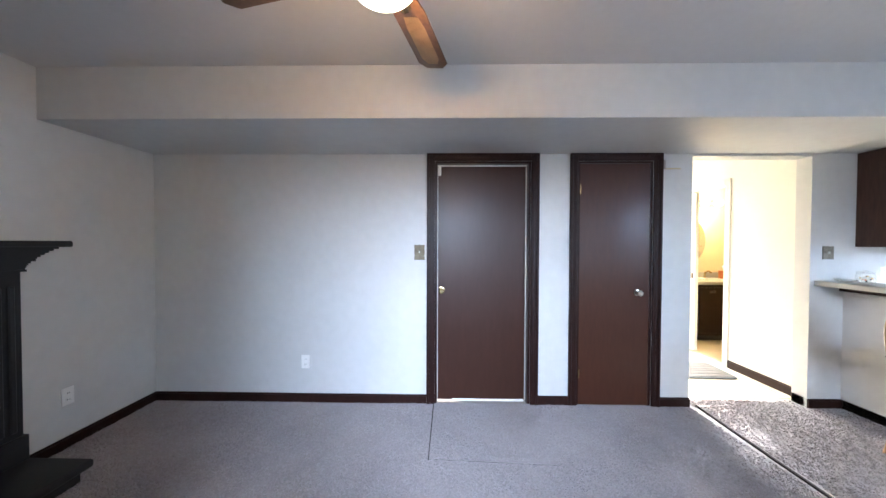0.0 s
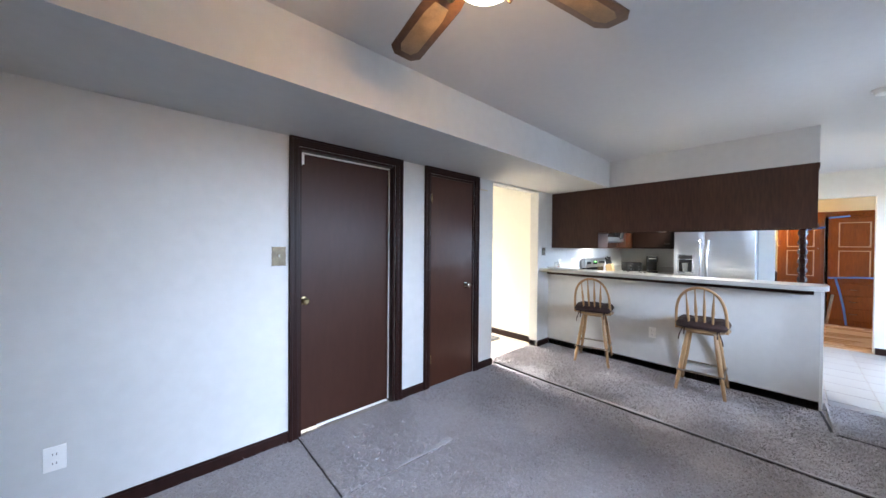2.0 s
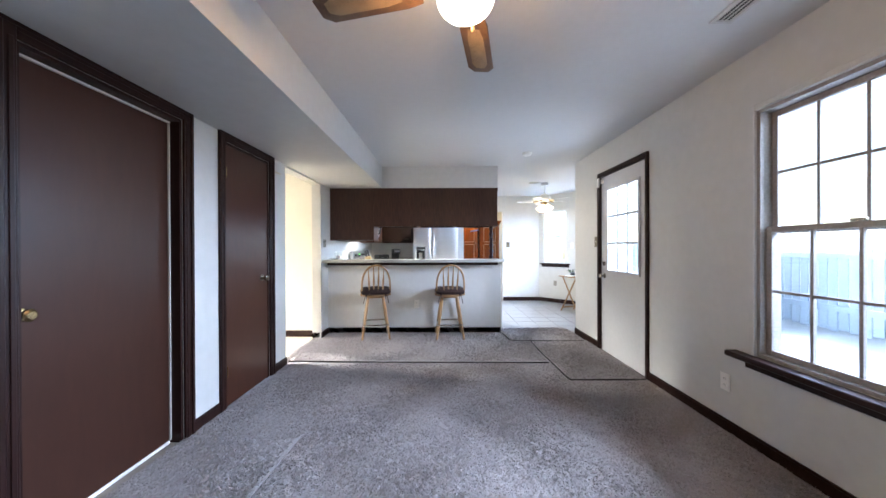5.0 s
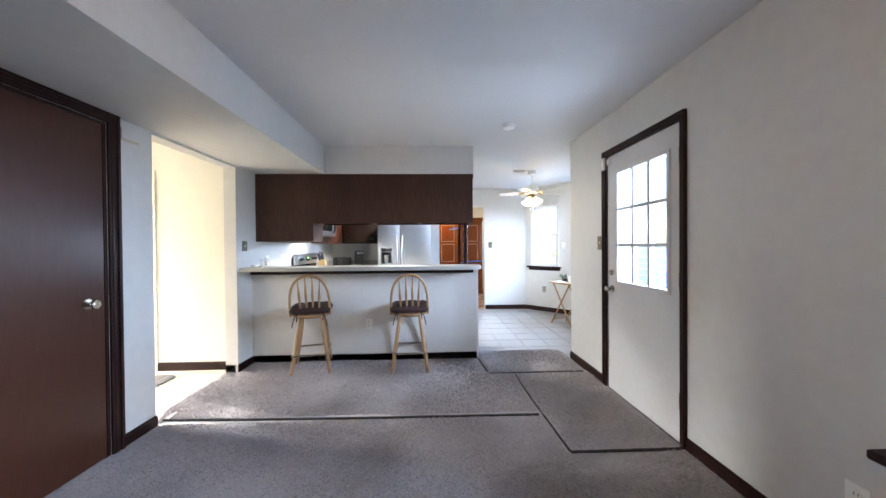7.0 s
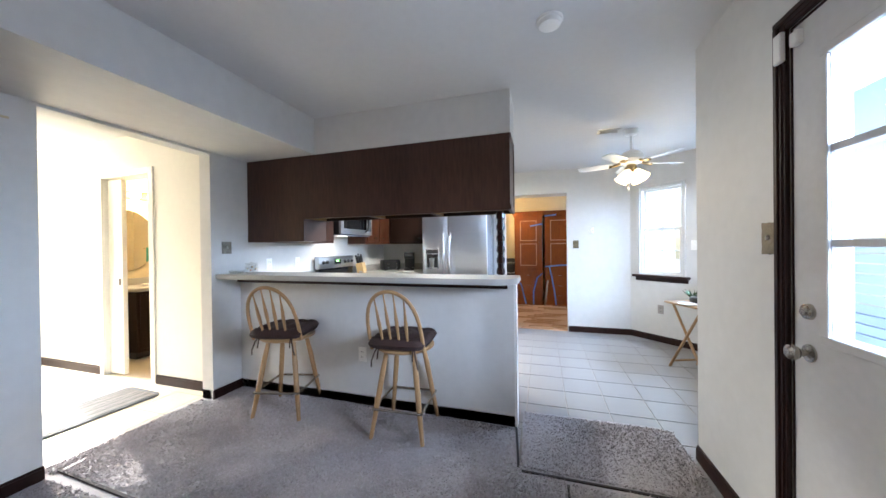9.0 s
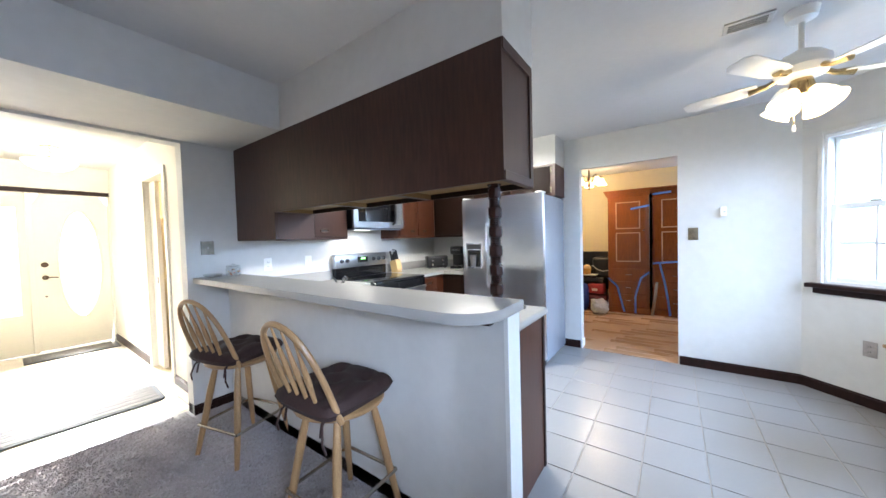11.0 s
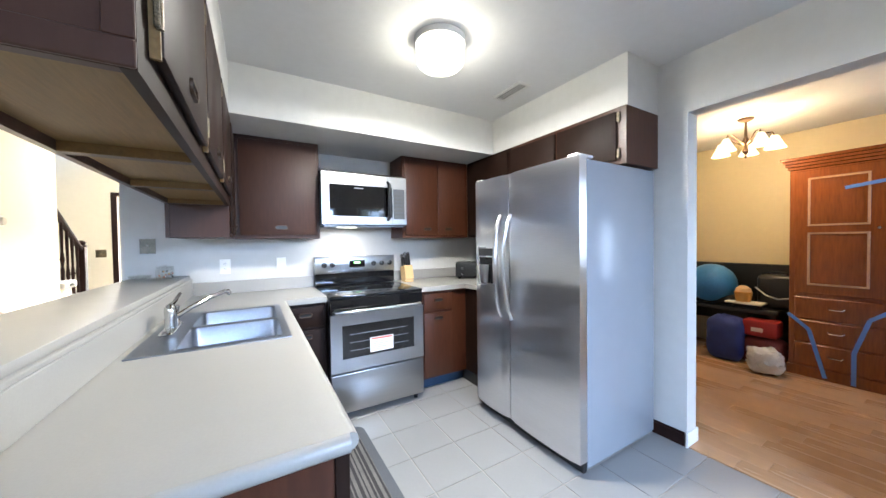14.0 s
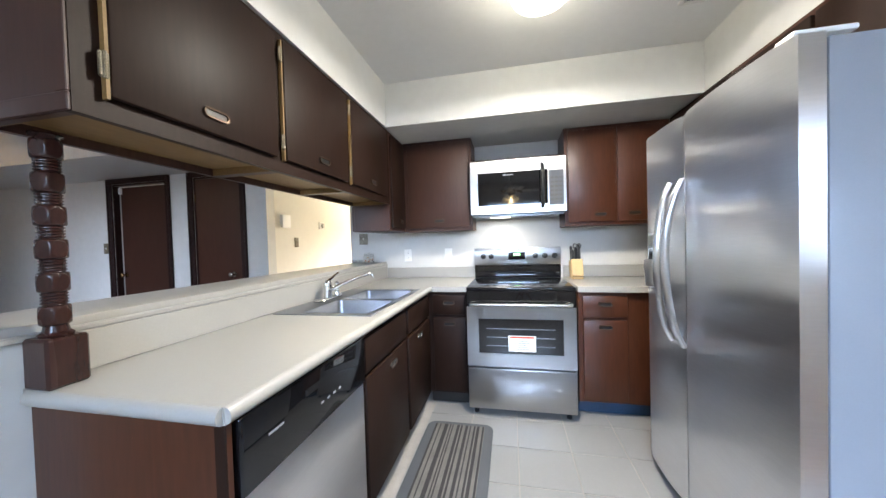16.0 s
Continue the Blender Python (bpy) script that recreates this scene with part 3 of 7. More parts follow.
moved(bm, Matrix.Translation((2.515, LY1, 1.042)) @ Matrix.Rotation(radians(-90), 4, "X"))
part("deadbolt", bm, NICKEL, leaf, "round nickel deadbolt")
for hz in (0.28, 1.05, 1.85):
    part("hinge", tube(bmesh.new(), [(DX0 + 0.012, S - 0.004, hz - 0.05), (DX0 + 0.012, S - 0.004, hz + 0.05)], 0.009, 8), BRONZE, bd, "dark bronze hinge")
part("alarm_contact", box(2.535, S - 0.016, 1.985, 2.570, S + 0.018, 2.035, bev=0.004), WHITE, bd, "white plastic alarm contact")
part("alarm_contact", box(2.585, S + 0.016, 1.95, 2.625, S + 0.034, 2.06, bev=0.004), WHITE, bd, "white plastic alarm contact")
part("threshold", box(DX0, S - 0.14, -0.004, DX1, S + 0.01, 0.010, bev=0.004), DARKTRIM, bd)


def sash_window(name, label, m, w, z0, z1, cols, rows_up, rows_lo, frame_mat, bar_mat, casing_mat, sill=0.14):
    """Double-hung window in an opening w wide; local x along the wall, local -y outwards, wall face at y 0."""
    t = thing(name, label, "window")
    t["kind"] = "structure"
    t.matrix_world = m
    zm = (z0 + z1) / 2 + 0.02
    fr = bmesh.new()
    for a in ((0, z0, 0.02, z1), (w - 0.02, z0, w, z1), (0.02, z1 - 0.02, w - 0.02, z1), (0.02, z0, w - 0.02, z0 + 0.02)):
        bx(fr, a[0], -0.13, a[1], a[2], -0.005, a[3])
    part("window_frame", fr, frame_mat, t)
    for nm, lo, hi, y, rows in (("upper_sash", zm - 0.02, z1 - 0.02, -0.105, rows_up), ("lower_sash", z0 + 0.02, zm + 0.02, -0.07, rows_lo)):
        s = bmesh.new()
        e = 0.032
        for a in ((0.02, lo, 0.02 + e, hi), (w - 0.02 - e, lo, w - 0.02, hi), (0.02 + e, hi - e, w - 0.02 - e, hi), (0.02 + e, lo, w - 0.02 - e, lo + e)):
            bx(s, a[0], y, a[1], a[2], y + 0.032, a[3], bev=0.003)
        so = part(nm, s, frame_mat, t)
        xa, xb, za, zb = 0.02 + e, w - 0.02 - e, lo + e, hi - e
        for k in range(1, cols):
            x = xa + (xb - xa) * k / cols
            part("muntin", box(x - 0.008, y + 0.006, za, x + 0.008, y + 0.026, zb, bev=0.002), bar_mat, so)
        for k in range(1, rows):
            z = za + (zb - za) * k / rows
            part("muntin", box(xa, y + 0.008, z - 0.008, xb, y + 0.024, z + 0.008, bev=0.002), bar_mat, so)
        p = part("pane", box(xa, y + 0.014, za, xb, y + 0.018, zb), GLASS, so, "clear glass pane")
        p.visible_shadow = False
    part("sash_lock", box(w * 0.5 - 0.03, -0.045, zm + 0.02, w * 0.5 + 0.03, -0.025, zm + 0.035, bev=0.004), NICKEL, t, "small metal sash lock")
    for a in ((-0.035, z0, 0, z1 + 0.035), (w, z0, w + 0.035, z1 + 0.035), (0, z1, w, z1 + 0.035)):
        part("casing", box(a[0], 0, a[1], a[2], 0.016, a[3], bev=0.004), casing_mat, t)
    part("window_sill", box(-sill, -0.03, z0 - 0.035, w + sill, 0.075, z0 - 0.001, bev=0.006), DARKTRIM, t, "dark brown wooden sill")
    part("apron", box(-0.06, 0, z0 - 0.085, w + 0.06, 0.014, z0 - 0.036, bev=0.003), DARKTRIM, t, "dark brown apron under the sill")
    return t


sash_window("window_1", "large double-hung window with grey brown sashes and dark sill", Matrix.Translation((WX0, S, 0)), WX1 - WX0, WZ0, WZ1, 4, 2, 2, GREYTRIM, GREYTRIM, PAINT)

# fireplace
fp = thing("fireplace", "black painted wooden fireplace mantel on a raised hearth", "fireplace", (W + 0.2, 1.1, 0), world=True)
bm = bmesh.new()
bx(bm, W, 0.30, 0, -1.96, 1.93, 0.075, bev=0.004)
part("hearth_base", bm, SOOT, fp)
part("hearth_slab", box(W, 0.26, 0.076, -1.92, 1.97, 0.125, bev=0.018, seg=3), SOOT, fp, "black stone hearth slab with rounded edge")
for y0 in (1.69, 0.40):
    bm = bmesh.new()
    bx(bm, W, y0, 0.126, W + 0.10, y0 + 0.25, 1.20, bev=0.003)
    for k in range(4):
        yy = y0 + 0.045 + 0.053 * k
        bx(bm, W + 0.10, yy - 0.014, 0.30, W + 0.113, yy + 0.014, 1.12, bev=0.006)
    bx(bm, W, y0 - 0.012, 0.126, W + 0.118, y0 + 0.262, 0.27, bev=0.004)
    part("pilaster", bm, SOOT, fp, "fluted black pilaster")
part("frieze", box(W, 0.65, 0.98, W + 0.09, 1.69, 1.20, bev=0.003), SOOT, fp)
part("firebox", box(W, 0.65, 0.126, W + 0.03, 1.69, 0.98), SOOT, fp, "dark firebox opening")
bm = bmesh.new()
for k in range(12):
    e = 0.10 * (k / 11) ** 1.7 + (0.006 if k in (0, 5) else 0)
    bx(bm, W, 0.40 - e, 1.20 + 0.0115 * k, W + 0.13 + e, 1.935 + e * 0.8, 1.2115 + 0.0115 * k)
bx(bm, W, 0.24, 1.338, W + 0.28, 2.05, 1.374, bev=0.008)
part("mantel_shelf", bm, SOOT, fp, "stepped black crown shelf")


# ceiling fan over the living room
def fan_blade(bm, r0, r1, w0, w1, t):
    pts = [(r0, -w0 / 2), (r0 + 0.06, -w1 * 0.46), (r1 - 0.04, -w1 / 2), (r1, -w1 * 0.28), (r1, w1 * 0.28), (r1 - 0.04, w1 / 2), (r0 + 0.06, w1 * 0.46), (r0, w0 / 2)]
    prism(bm, pts, -t / 2, t / 2, bev=0.002)
    return bm


FX, FY, FZ = -0.079, 1.114, 2.195
fan = thing("ceiling_fan", "brown four-blade ceiling fan with cane panels and lit globe", "ceiling fan", (FX, FY, Z), world=False)
part("canopy", lathe(bmesh.new(), [(0.03, -0.05), (0.06, -0.035), (0.072, 0.0)], seg=24), BRASS, fan, "aged brass ceiling canopy")
part("motor", lathe(bmesh.new(), [(0.05, -0.22), (0.085, -0.20), (0.095, -0.15), (0.09, -0.10), (0.06, -0.06), (0.03, -0.05)], seg=28), BRONZE, fan, "round bronze motor housing")
part("fitter", lathe(bmesh.new(), [(0.052, -0.258), (0.055, -0.24), (0.045, -0.22)], seg=24), BRASS, fan)
bm = lathe(bmesh.new(), [(0.105 * math.cos(a), -0.295 + 0.070 * math.sin(a)) for a in (radians(d) for d in range(-88, 62, 10))], seg=32)
gl = part("globe", bm, GLOBE, fan, "glowing opal glass globe")
gl.visible_shadow = False
for k in range(4):
    m = Matrix.Rotation(radians(-12.3 + 90 * k), 4, "Z") @ Matrix.Translation((0, 0, FZ - Z)) @ Matrix.Rotation(radians(9), 4, "X")
    b = part("blade", moved(fan_blade(bmesh.new(), 0.17, 0.60, 0.10, 0.135, 0.007), m), FANWOOD, fan)
    part("cane_panel", moved(fan_blade(bmesh.new(), 0.25, 0.56, 0.055, 0.078, 0.0100), m), CANE, b, "woven cane inset")
    part("blade_iron", moved(tube(bmesh.new(), [(0.07, 0, 0.02), (0.12, 0, -0.002), (0.20, 0, -0.007)], [0.012, 0.014, 0.02], 8), m), BRASS, fan, "brass blade arm")
part("pull_chain", tube(bmesh.new(), [(0.06, -0.03, -0.24), (0.062, -0.031, -0.33)], 0.0025, 6), BRASS, fan)
part("pull_fob", lathe(bmesh.new(), [(0.004, -0.375), (0.009, -0.365), (0.006, -0.33)], at=(0.062, -0.031, 0), seg=10), OAK, fan, "small wooden pull")


def ceiling_vent(p, rz, label, lx=0.30, ly=0.12):
    t = thing("ceiling_vent", label, "vent", p, rz=rz)
    bm = bmesh.new()
    for a in ((-lx / 2, -ly / 2, lx / 2, -ly / 2 + 0.02), (-lx / 2, ly / 2 - 0.02, lx / 2, ly / 2), (-lx / 2, -ly / 2 + 0.02, -lx / 2 + 0.02, ly / 2 - 0.02), (lx / 2 - 0.02, -ly / 2 + 0.02, lx / 2, ly / 2 - 0.02)):
        bx(bm, a[0], a[1], -0.010, a[2], a[3], 0, bev=0.002)
    part("frame", bm, VENT, t)
    # thin dark plate: the duct's shade is put into its colour
    part("backing", box(-lx / 2 + 0.02, -ly / 2 + 0.02, -0.002, lx / 2 - 0.02, ly / 2 - 0.02, -0.0005), VENTDARK, t, "dark plate painted as the shade behind the slats")
    n = 4
    for k in range(n):
        y = -ly / 2 + 0.026 + (ly - 0.052) * k / (n - 1)
        bm = box(-lx / 2 + 0.021, -0.003, -0.0008, lx / 2 - 0.021, 0.003, 0.0008)
        part("slat", moved(bm, Matrix.Translation((0, y, -0.007)) @ Matrix.Rotation(radians(50), 4, "X")), VENT, t)
    return t


ceiling_vent((0.32, -0.28, Z), 0, "white metal ceiling vent near the window")
ceiling_vent((5.60, 1.63, Z), 90, "white metal ceiling vent in the kitchen")
ceiling_vent((4.66, -0.47, Z), 90, "white metal ceiling vent by the dining fan", 0.20, 0.12)
sd = thing("smoke_detector", "round white smoke detector on the ceiling", "smoke detector", (2.81, 0.14, Z))
part("base", lathe(bmesh.new(), [(0.062, -0.012), (0.066, -0.006), (0.066, 0)], seg=28), WHITE, sd)
part("cover", lathe(bmesh.new(), [(0.030, -0.036), (0.052, -0.030), (0.058, -0.0125)], seg=28), WHITE, sd)

# loose carpet pieces and open seams
def carpet_piece(name, pts, z0, z1, label):
    cx, cy = sum(p[0] for p in pts) / len(pts), sum(p[1] for p in pts) / len(pts)
    t = thing(name, label, "carpet", (cx, cy, z0), world=True)
    part("backing", prism(bmesh.new(), pts, z0, z0 + 0.002), SEAM, t, "dark woven backing", smooth=False)
    part("pile_layer", prism(bmesh.new(), pts, z0 + 0.0021, z1, bev=min(0.006, (z1 - z0 - 0.0021) * 0.4)), CARPET, t, smooth=False)
    return t


carpet_piece("carpet_remnant", [(1.70, -0.66), (2.60, -0.665), (2.90, -0.62), (2.885, 0.062), (2.62, 0.068), (2.12, 0.052), (1.70, 0.035)], 0.0105, 0.018, "loose grey carpet remnant before the back door")
carpet_piece("carpet_remnant", [(2.95, -0.63), (3.55, -0.64), (3.62, -0.56), (3.60, 0.34), (2.97, 0.31)], 0.0105, 0.019, "loose grey carpet remnant overlapping the floor tiles")
carpet_piece("carpet_remnant", [(0.0, 2.16), (0.80, 2.12), (0.79, 2.84), (0.01, 2.84)], 0.0105, 0.0165, "square carpet remnant before the brown door")

carpet_piece("carpet_remnant", [(2.145, 0.095), (2.87, 0.09), (2.92, 1.76), (2.95, 2.97), (2.20, 2.86), (2.175, 2.2), (2.155, 1.2)], 0.0105, 0.021, "long grey shag carpet strip before the bar")


# low dark strips along the seams: the gap's shadow put into colour
def seam(pts, w=0.010, h=0.0095):
    bm = bmesh.new()
    for a, b in zip(pts, pts[1:]):
        a, b = Vector((*a, 0)), Vector((*b, 0))
        d = (b - a)
        n = Vector((-d.y, d.x, 0)).normalized() * w / 2
        vs = [bm.verts.new(q) for q in (a - n + Vector((0, 0, 0.0102)), b - n + Vector((0, 0, 0.0102)), b + n + Vector((0, 0, 0.0102)), a + n + Vector((0, 0, 0.0102)))]
        f = bm.faces.new(vs)
    bmesh.ops.remove_doubles(bm, verts=bm.verts, dist=0.001)
    ext = bmesh.ops.extrude_face_region(bm, geom=bm.faces[:])
    bmesh.ops.translate(bm, vec=(0, 0, h), verts=[v for v in ext["geom"] if isinstance(v, bmesh.types.BMVert)])
    return structure("trim", bm, SEAM, "dark strip painted as the shade in an open carpet seam", "carpet seam")


seam([(2.192, 2.87), (2.167, 2.2), (2.146, 1.2), (2.136, 0.09)], 0.016, 0.012)
seam([(2.962, 0.330), (3.37, 0.372)], 0.014, 0.008)
seam([(2.885, 0.067), (2.62, 0.073), (2.12, 0.057), (1.70, 0.040)], 0.013, 0.0085)
seam([(2.930, 0.31), (2.930, -0.63)], 0.013, 0.0085)
seam([(1.696, 0.04), (1.696, -0.66)], 0.018, 0.0095)
seam([(-0.006, 2.86), (-0.007, 2.15)], 0.006)


# ---- bar stools ----
def bar_stool(m):
    t = thing("bar_stool", "light oak swivel bar stool with spindle back and brown cushion", "bar stool", group="bar stools along the breakfast bar")
    seat = lathe(bmesh.new(), [(0.10, 0.575), (0.185, 0.58), (0.20, 0.592), (0.20, 0.606), (0.185, 0.615), (0.10, 0.612)], seg=32)
    moved(seat, Matrix.Diagonal((1, 1.03, 1, 1)))
    part("seat", seat, OAK, t)
    part("swivel_plate", box(-0.09, -0.09, 0.553, 0.09, 0.09, 0.5745, bev=0.006), OAK, t)
    corners = [(sx, sy) for sx in (-1, 1) for sy in (-1, 1)]
    for sx, sy in corners:
        pts = [(sx * 0.10, sy * 0.10, 0.565), (sx * 0.125, sy * 0.122, 0.42), (sx * 0.158, sy * 0.152, 0.20), (sx * 0.19, sy * 0.18, 0.011)]
        part("leg", tube(bmesh.new(), pts, [0.015, 0.0195, 0.018, 0.013], 12), OAK, t)
    ring = [(sx * 0.178, sy * 0.170, 0.205) for sx, sy in ((-1, -1), (1, -1), (1, 1), (-1, 1))]
    for k, (a, b) in enumerate(zip(ring, ring[1:] + ring[:1])):
        part("foot_rail", tube(bmesh.new(), [a, b], 0.0085, 10), NICKEL, t, "brushed metal foot rail")
    n = 20
    hoop = []
    for k in range(n + 1):
        a = math.pi * k / n
        y = -0.185 * math.cos(a) * (1 + 0.09 * math.sin(a) ** 2 * abs(math.cos(a)))
        z = 0.60 + 0.410 * math.sin(a) ** 0.62
        hoop.append((-0.145 - 0.150 * (z - 0.60) / 0.410, y, z))
    part("hoop", tube(bmesh.new(), hoop, 0.0125, 10), OAK, t)
    for k in range(4):
        y = (-0.084 + 0.056 * k)
        yt = y * 1.18
        zt = 0.60 + 0.410 * max(0.1, 1 - (abs(yt) / 0.20) ** 2) ** 0.33 - 0.008
        pts, rs = [], []
        for j in range(7):
            f = j / 6
            z = 0.605 + (zt - 0.605) * f
            pts.append((-0.165 - 0.130 * (z - 0.60) / 0.410, y + (yt - y) * f, z))
            rs.append((0.006, 0.0075, 0.010, 0.0135, 0.010, 0.006, 0.0045)[j])
        sp = tube(bmesh.new(), pts, rs, 8)
        part("spindle", sp, OAK, t)
    bm = bmesh.new()
    g = 22
    grid = [[None] * (g + 1) for _ in range(g + 1)]
    for side in (1, -1):
        rows = []
        for i in range(g + 1):
            row = []
            for j in range(g + 1):
                u, v = -1 + 2 * i / g, -1 + 2 * j / g
                edge = (1 - u ** 6) * (1 - v ** 6)
                tuft = sum(math.exp(-((u - a) ** 2 + (v - b) ** 2) / 0.035) for a in (-0.45, 0.45) for b in (-0.45, 0.45)) + 0.8 * math.exp(-(u * u + v * v) / 0.035) + 0.28 * (math.exp(-((abs(u) - 0.45) / 0.09) ** 2) + math.exp(-((abs(v) - 0.45) / 0.09) ** 2))
                q = 1 - 0.10 * (abs(u) ** 3) * (abs(v) ** 3)
                z = 0.650 + (side * (0.046 * edge ** 0.5 - (0.024 * tuft if side > 0 else 0)) if 0 < i < g and 0 < j < g else 0)
                if side < 0:
                    z = max(z, 0.617)
                row.append(bm.verts.new((u * 0.205 * q - 0.022, v * 0.205 * q, z)))
            rows.append(row)
        for i in range(g):
            for j in range(g):
                q = (rows[i][j], rows[i + 1][j], rows[i + 1][j + 1], rows[i][j + 1])
                bm.faces.new(q if side > 0 else q[::-1])
    bmesh.ops.remove_doubles(bm, verts=bm.verts, dist=0.0005)
    cu = part("cushion", bm, CUSHION, t, "dark brown tufted cushion")
    for y in (-0.12, 0.12):
        part("cushion_tie", tube(bmesh.new(), [(-0.16, y, 0.635), (-0.20, y * 1.15, 0.60), (-0.215, y * 1.3, 0.54), (-0.205, y * 1.35, 0.50)], 0.005, 6), CUSHION, cu, "dangling fabric tie")
        part("cushion_tie", tube(bmesh.new(), [(-0.16, y, 0.635), (-0.19, y * 1.0, 0.60), (-0.20, y * 1.02, 0.55)], 0.005, 6), CUSHION, cu, "dangling fabric tie")
    t.matrix_world = m
    return t


stool = bar_stool(pose(3.165, 2.14, 0, 0, 0, 14))
copy_thing(stool, pose(3.170, 1.12, 0, 0, 0, 3))

# ---- kitchen ----
def cup_pull(parent, p, rz, mat=None, w=0.09):
    """Recessed pull that looks along -y before its turn about z."""
    bm = bmesh.new()
    n = 20
    h = 0.034
    out, inn = [], []
    for k in range(n):
        a = 2 * math.pi * k / n
        cx = (w - h) / 2 * (1 if math.cos(a) > 0 else -1)
        out.append((cx + h / 2 * math.cos(a), h / 2 * math.sin(a)))
        inn.append((cx + (h / 2 - 0.007) * math.cos(a), (h / 2 - 0.007) * math.sin(a)))
    m = Matrix.Translation(p) @ Matrix.Rotation(radians(rz), 4, "Z") @ Matrix.Rotation(radians(90), 4, "X")
    vo = [bm.verts.new((x, y, 0.0)) for x, y in out]
    vt = [bm.verts.new((x * 0.98, y * 0.95, 0.007)) for x, y in out]
    vi = [bm.verts.new((x, y, 0.006)) for x, y in inn]
    vb = [bm.verts.new((x, y, 0.001)) for x, y in inn]
    for k in range(n):
        j = (k + 1) % n
        for a, b in ((vo, vt), (vt, vi), (vi, vb)):
            bm.faces.new((a[k], a[j], b[j], b[k]))
    h1 = part("handle", moved(bm, m), mat or BRONZE, parent, "recessed bronze pull")
    bm = prism(bmesh.new(), inn, 0.0006, 0.0016)
    part("pull_recess", moved(bm, m), BLACK, h1)
    return h1


def hinge(parent, p, mat=None):
    bm = bmesh.new()
    bx(bm, p[0] - 0.004, p[1] - 0.010, p[2] - 0.028, p[0] + 0.004, p[1] + 0.010, p[2] + 0.028, bev=0.002)
    tube(bm, [(p[0] + 0.003, p[1], p[2] - 0.03), (p[0] + 0.003, p[1], p[2] + 0.03)], 0.005, 8)
    return part("hinge", bm, mat or PEWTER, parent, "small worn metal hinge")


# upper cabinets over the bar, doors on the kitchen side
UX0, UX1 = 3.46, 3.775
for k, (y0, y1, pull_y) in enumerate(((0.405, 1.025, 0.73), (1.025, 1.585, 1.32), (1.585, 2.225, 1.90))):
    c = thing("wall_cabinet", "dark brown wall cabinet hung above the breakfast bar", "cabinet", ((UX0 + UX1) / 2, (y0 + y1) / 2, 1.55), "cabinets above the bar", world=True)
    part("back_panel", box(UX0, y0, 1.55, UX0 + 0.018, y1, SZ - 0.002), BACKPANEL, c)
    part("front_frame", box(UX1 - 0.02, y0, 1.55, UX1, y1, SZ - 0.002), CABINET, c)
    # ends take the lighter wood, bay light in its colour; doors stay darker
    part("side_panel", box(UX0 + 0.018, y0, 1.55, UX1 - 0.02, y0 + 0.018, SZ - 0.002), CABLIT, c)
    part("side_panel", box(UX0 + 0.018, y1 - 0.018, 1.55, UX1 - 0.02, y1, SZ - 0.002), CABLIT, c)
    for ya in (y0 + 0.0182, y1 - 0.0222):
        part("divider_lip", box(UX0 + 0.019, ya, 1.5505, UX1 - 0.021, ya + 0.004, 1.5775), RAWWOOD, c, "orange bare wood lip")
    part("bottom_panel", box(UX0 + 0.018, y0 + 0.018, 1.578, UX1 - 0.02, y1 - 0.018, 1.588), RAWWOOD, c, "raw plywood underside")
    if k == 0:
        bm = bmesh.new()
        for a in ((UX0, 1.55, UX1, 1.59), (UX0, SZ - 0.05, UX1, SZ - 0.002), (UX1 - 0.035, 1.59, UX1, SZ - 0.05)):
            bx(bm, a[0], y0 - 0.008, a[1], a[2], y0 - 0.0005, a[3], bev=0.002)
        part("end_moulding", bm, CABLIT, c)
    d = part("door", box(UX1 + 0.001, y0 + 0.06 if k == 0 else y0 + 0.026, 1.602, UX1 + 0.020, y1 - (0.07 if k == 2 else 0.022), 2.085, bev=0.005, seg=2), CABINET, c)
    cup_pull(d, (UX1 + 0.0202, pull_y, 1.660), 90)
    part("edge_band", box(UX1 + 0.002, (y0 + 0.052) if k == 0 else (y0 + 0.014), 1.595, UX1 + 0.016, (y0 + 0.0595) if k == 0 else (y0 + 0.0215), 2.08), RAWWOOD, d, "worn bare wood door edge")
    for hz in (1.67, 2.02):
        hinge(c, (UX1 + 0.014, (y0 + 0.050) if k == 0 else (y0 + 0.011), hz))
c = thing("wall_cabinet", "dark brown corner wall cabinet reaching lower beside the bar", "cabinet", ((UX0 + UX1) / 2, 2.54, 1.35), "cabinets above the bar", world=True)
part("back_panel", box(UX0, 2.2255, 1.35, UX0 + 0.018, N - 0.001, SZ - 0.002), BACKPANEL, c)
part("body", box(UX0 + 0.0182, 2.2255, 1.35, UX1, N - 0.001, SZ - 0.002, bev=0.002), CABLIT, c)
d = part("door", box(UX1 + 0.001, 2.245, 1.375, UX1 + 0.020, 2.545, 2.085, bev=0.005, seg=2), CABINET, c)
cup_pull(d, (UX1 + 0.0202, 2.45, 1.43), 90)


def north_cabinet(x0, x1, doors, mat, label, z0=1.345):
    c = thing("wall_cabinet", label, "cabinet", ((x0 + x1) / 2, N - 0.15, z0), "cabinets on the range wall", world=True)
    part("body", box(x0, 2.575, z0, x1, N - 0.001, SZ - 0.002, bev=0.002), mat, c)
    for a, b, px in doors:
        d = part("door", box(a, 2.555, z0 + 0.028, b, 2.574, SZ - 0.032, bev=0.005, seg=2), mat, c)
        cup_pull(d, (px, 2.5548, z0 + 0.085), 0)
    return c


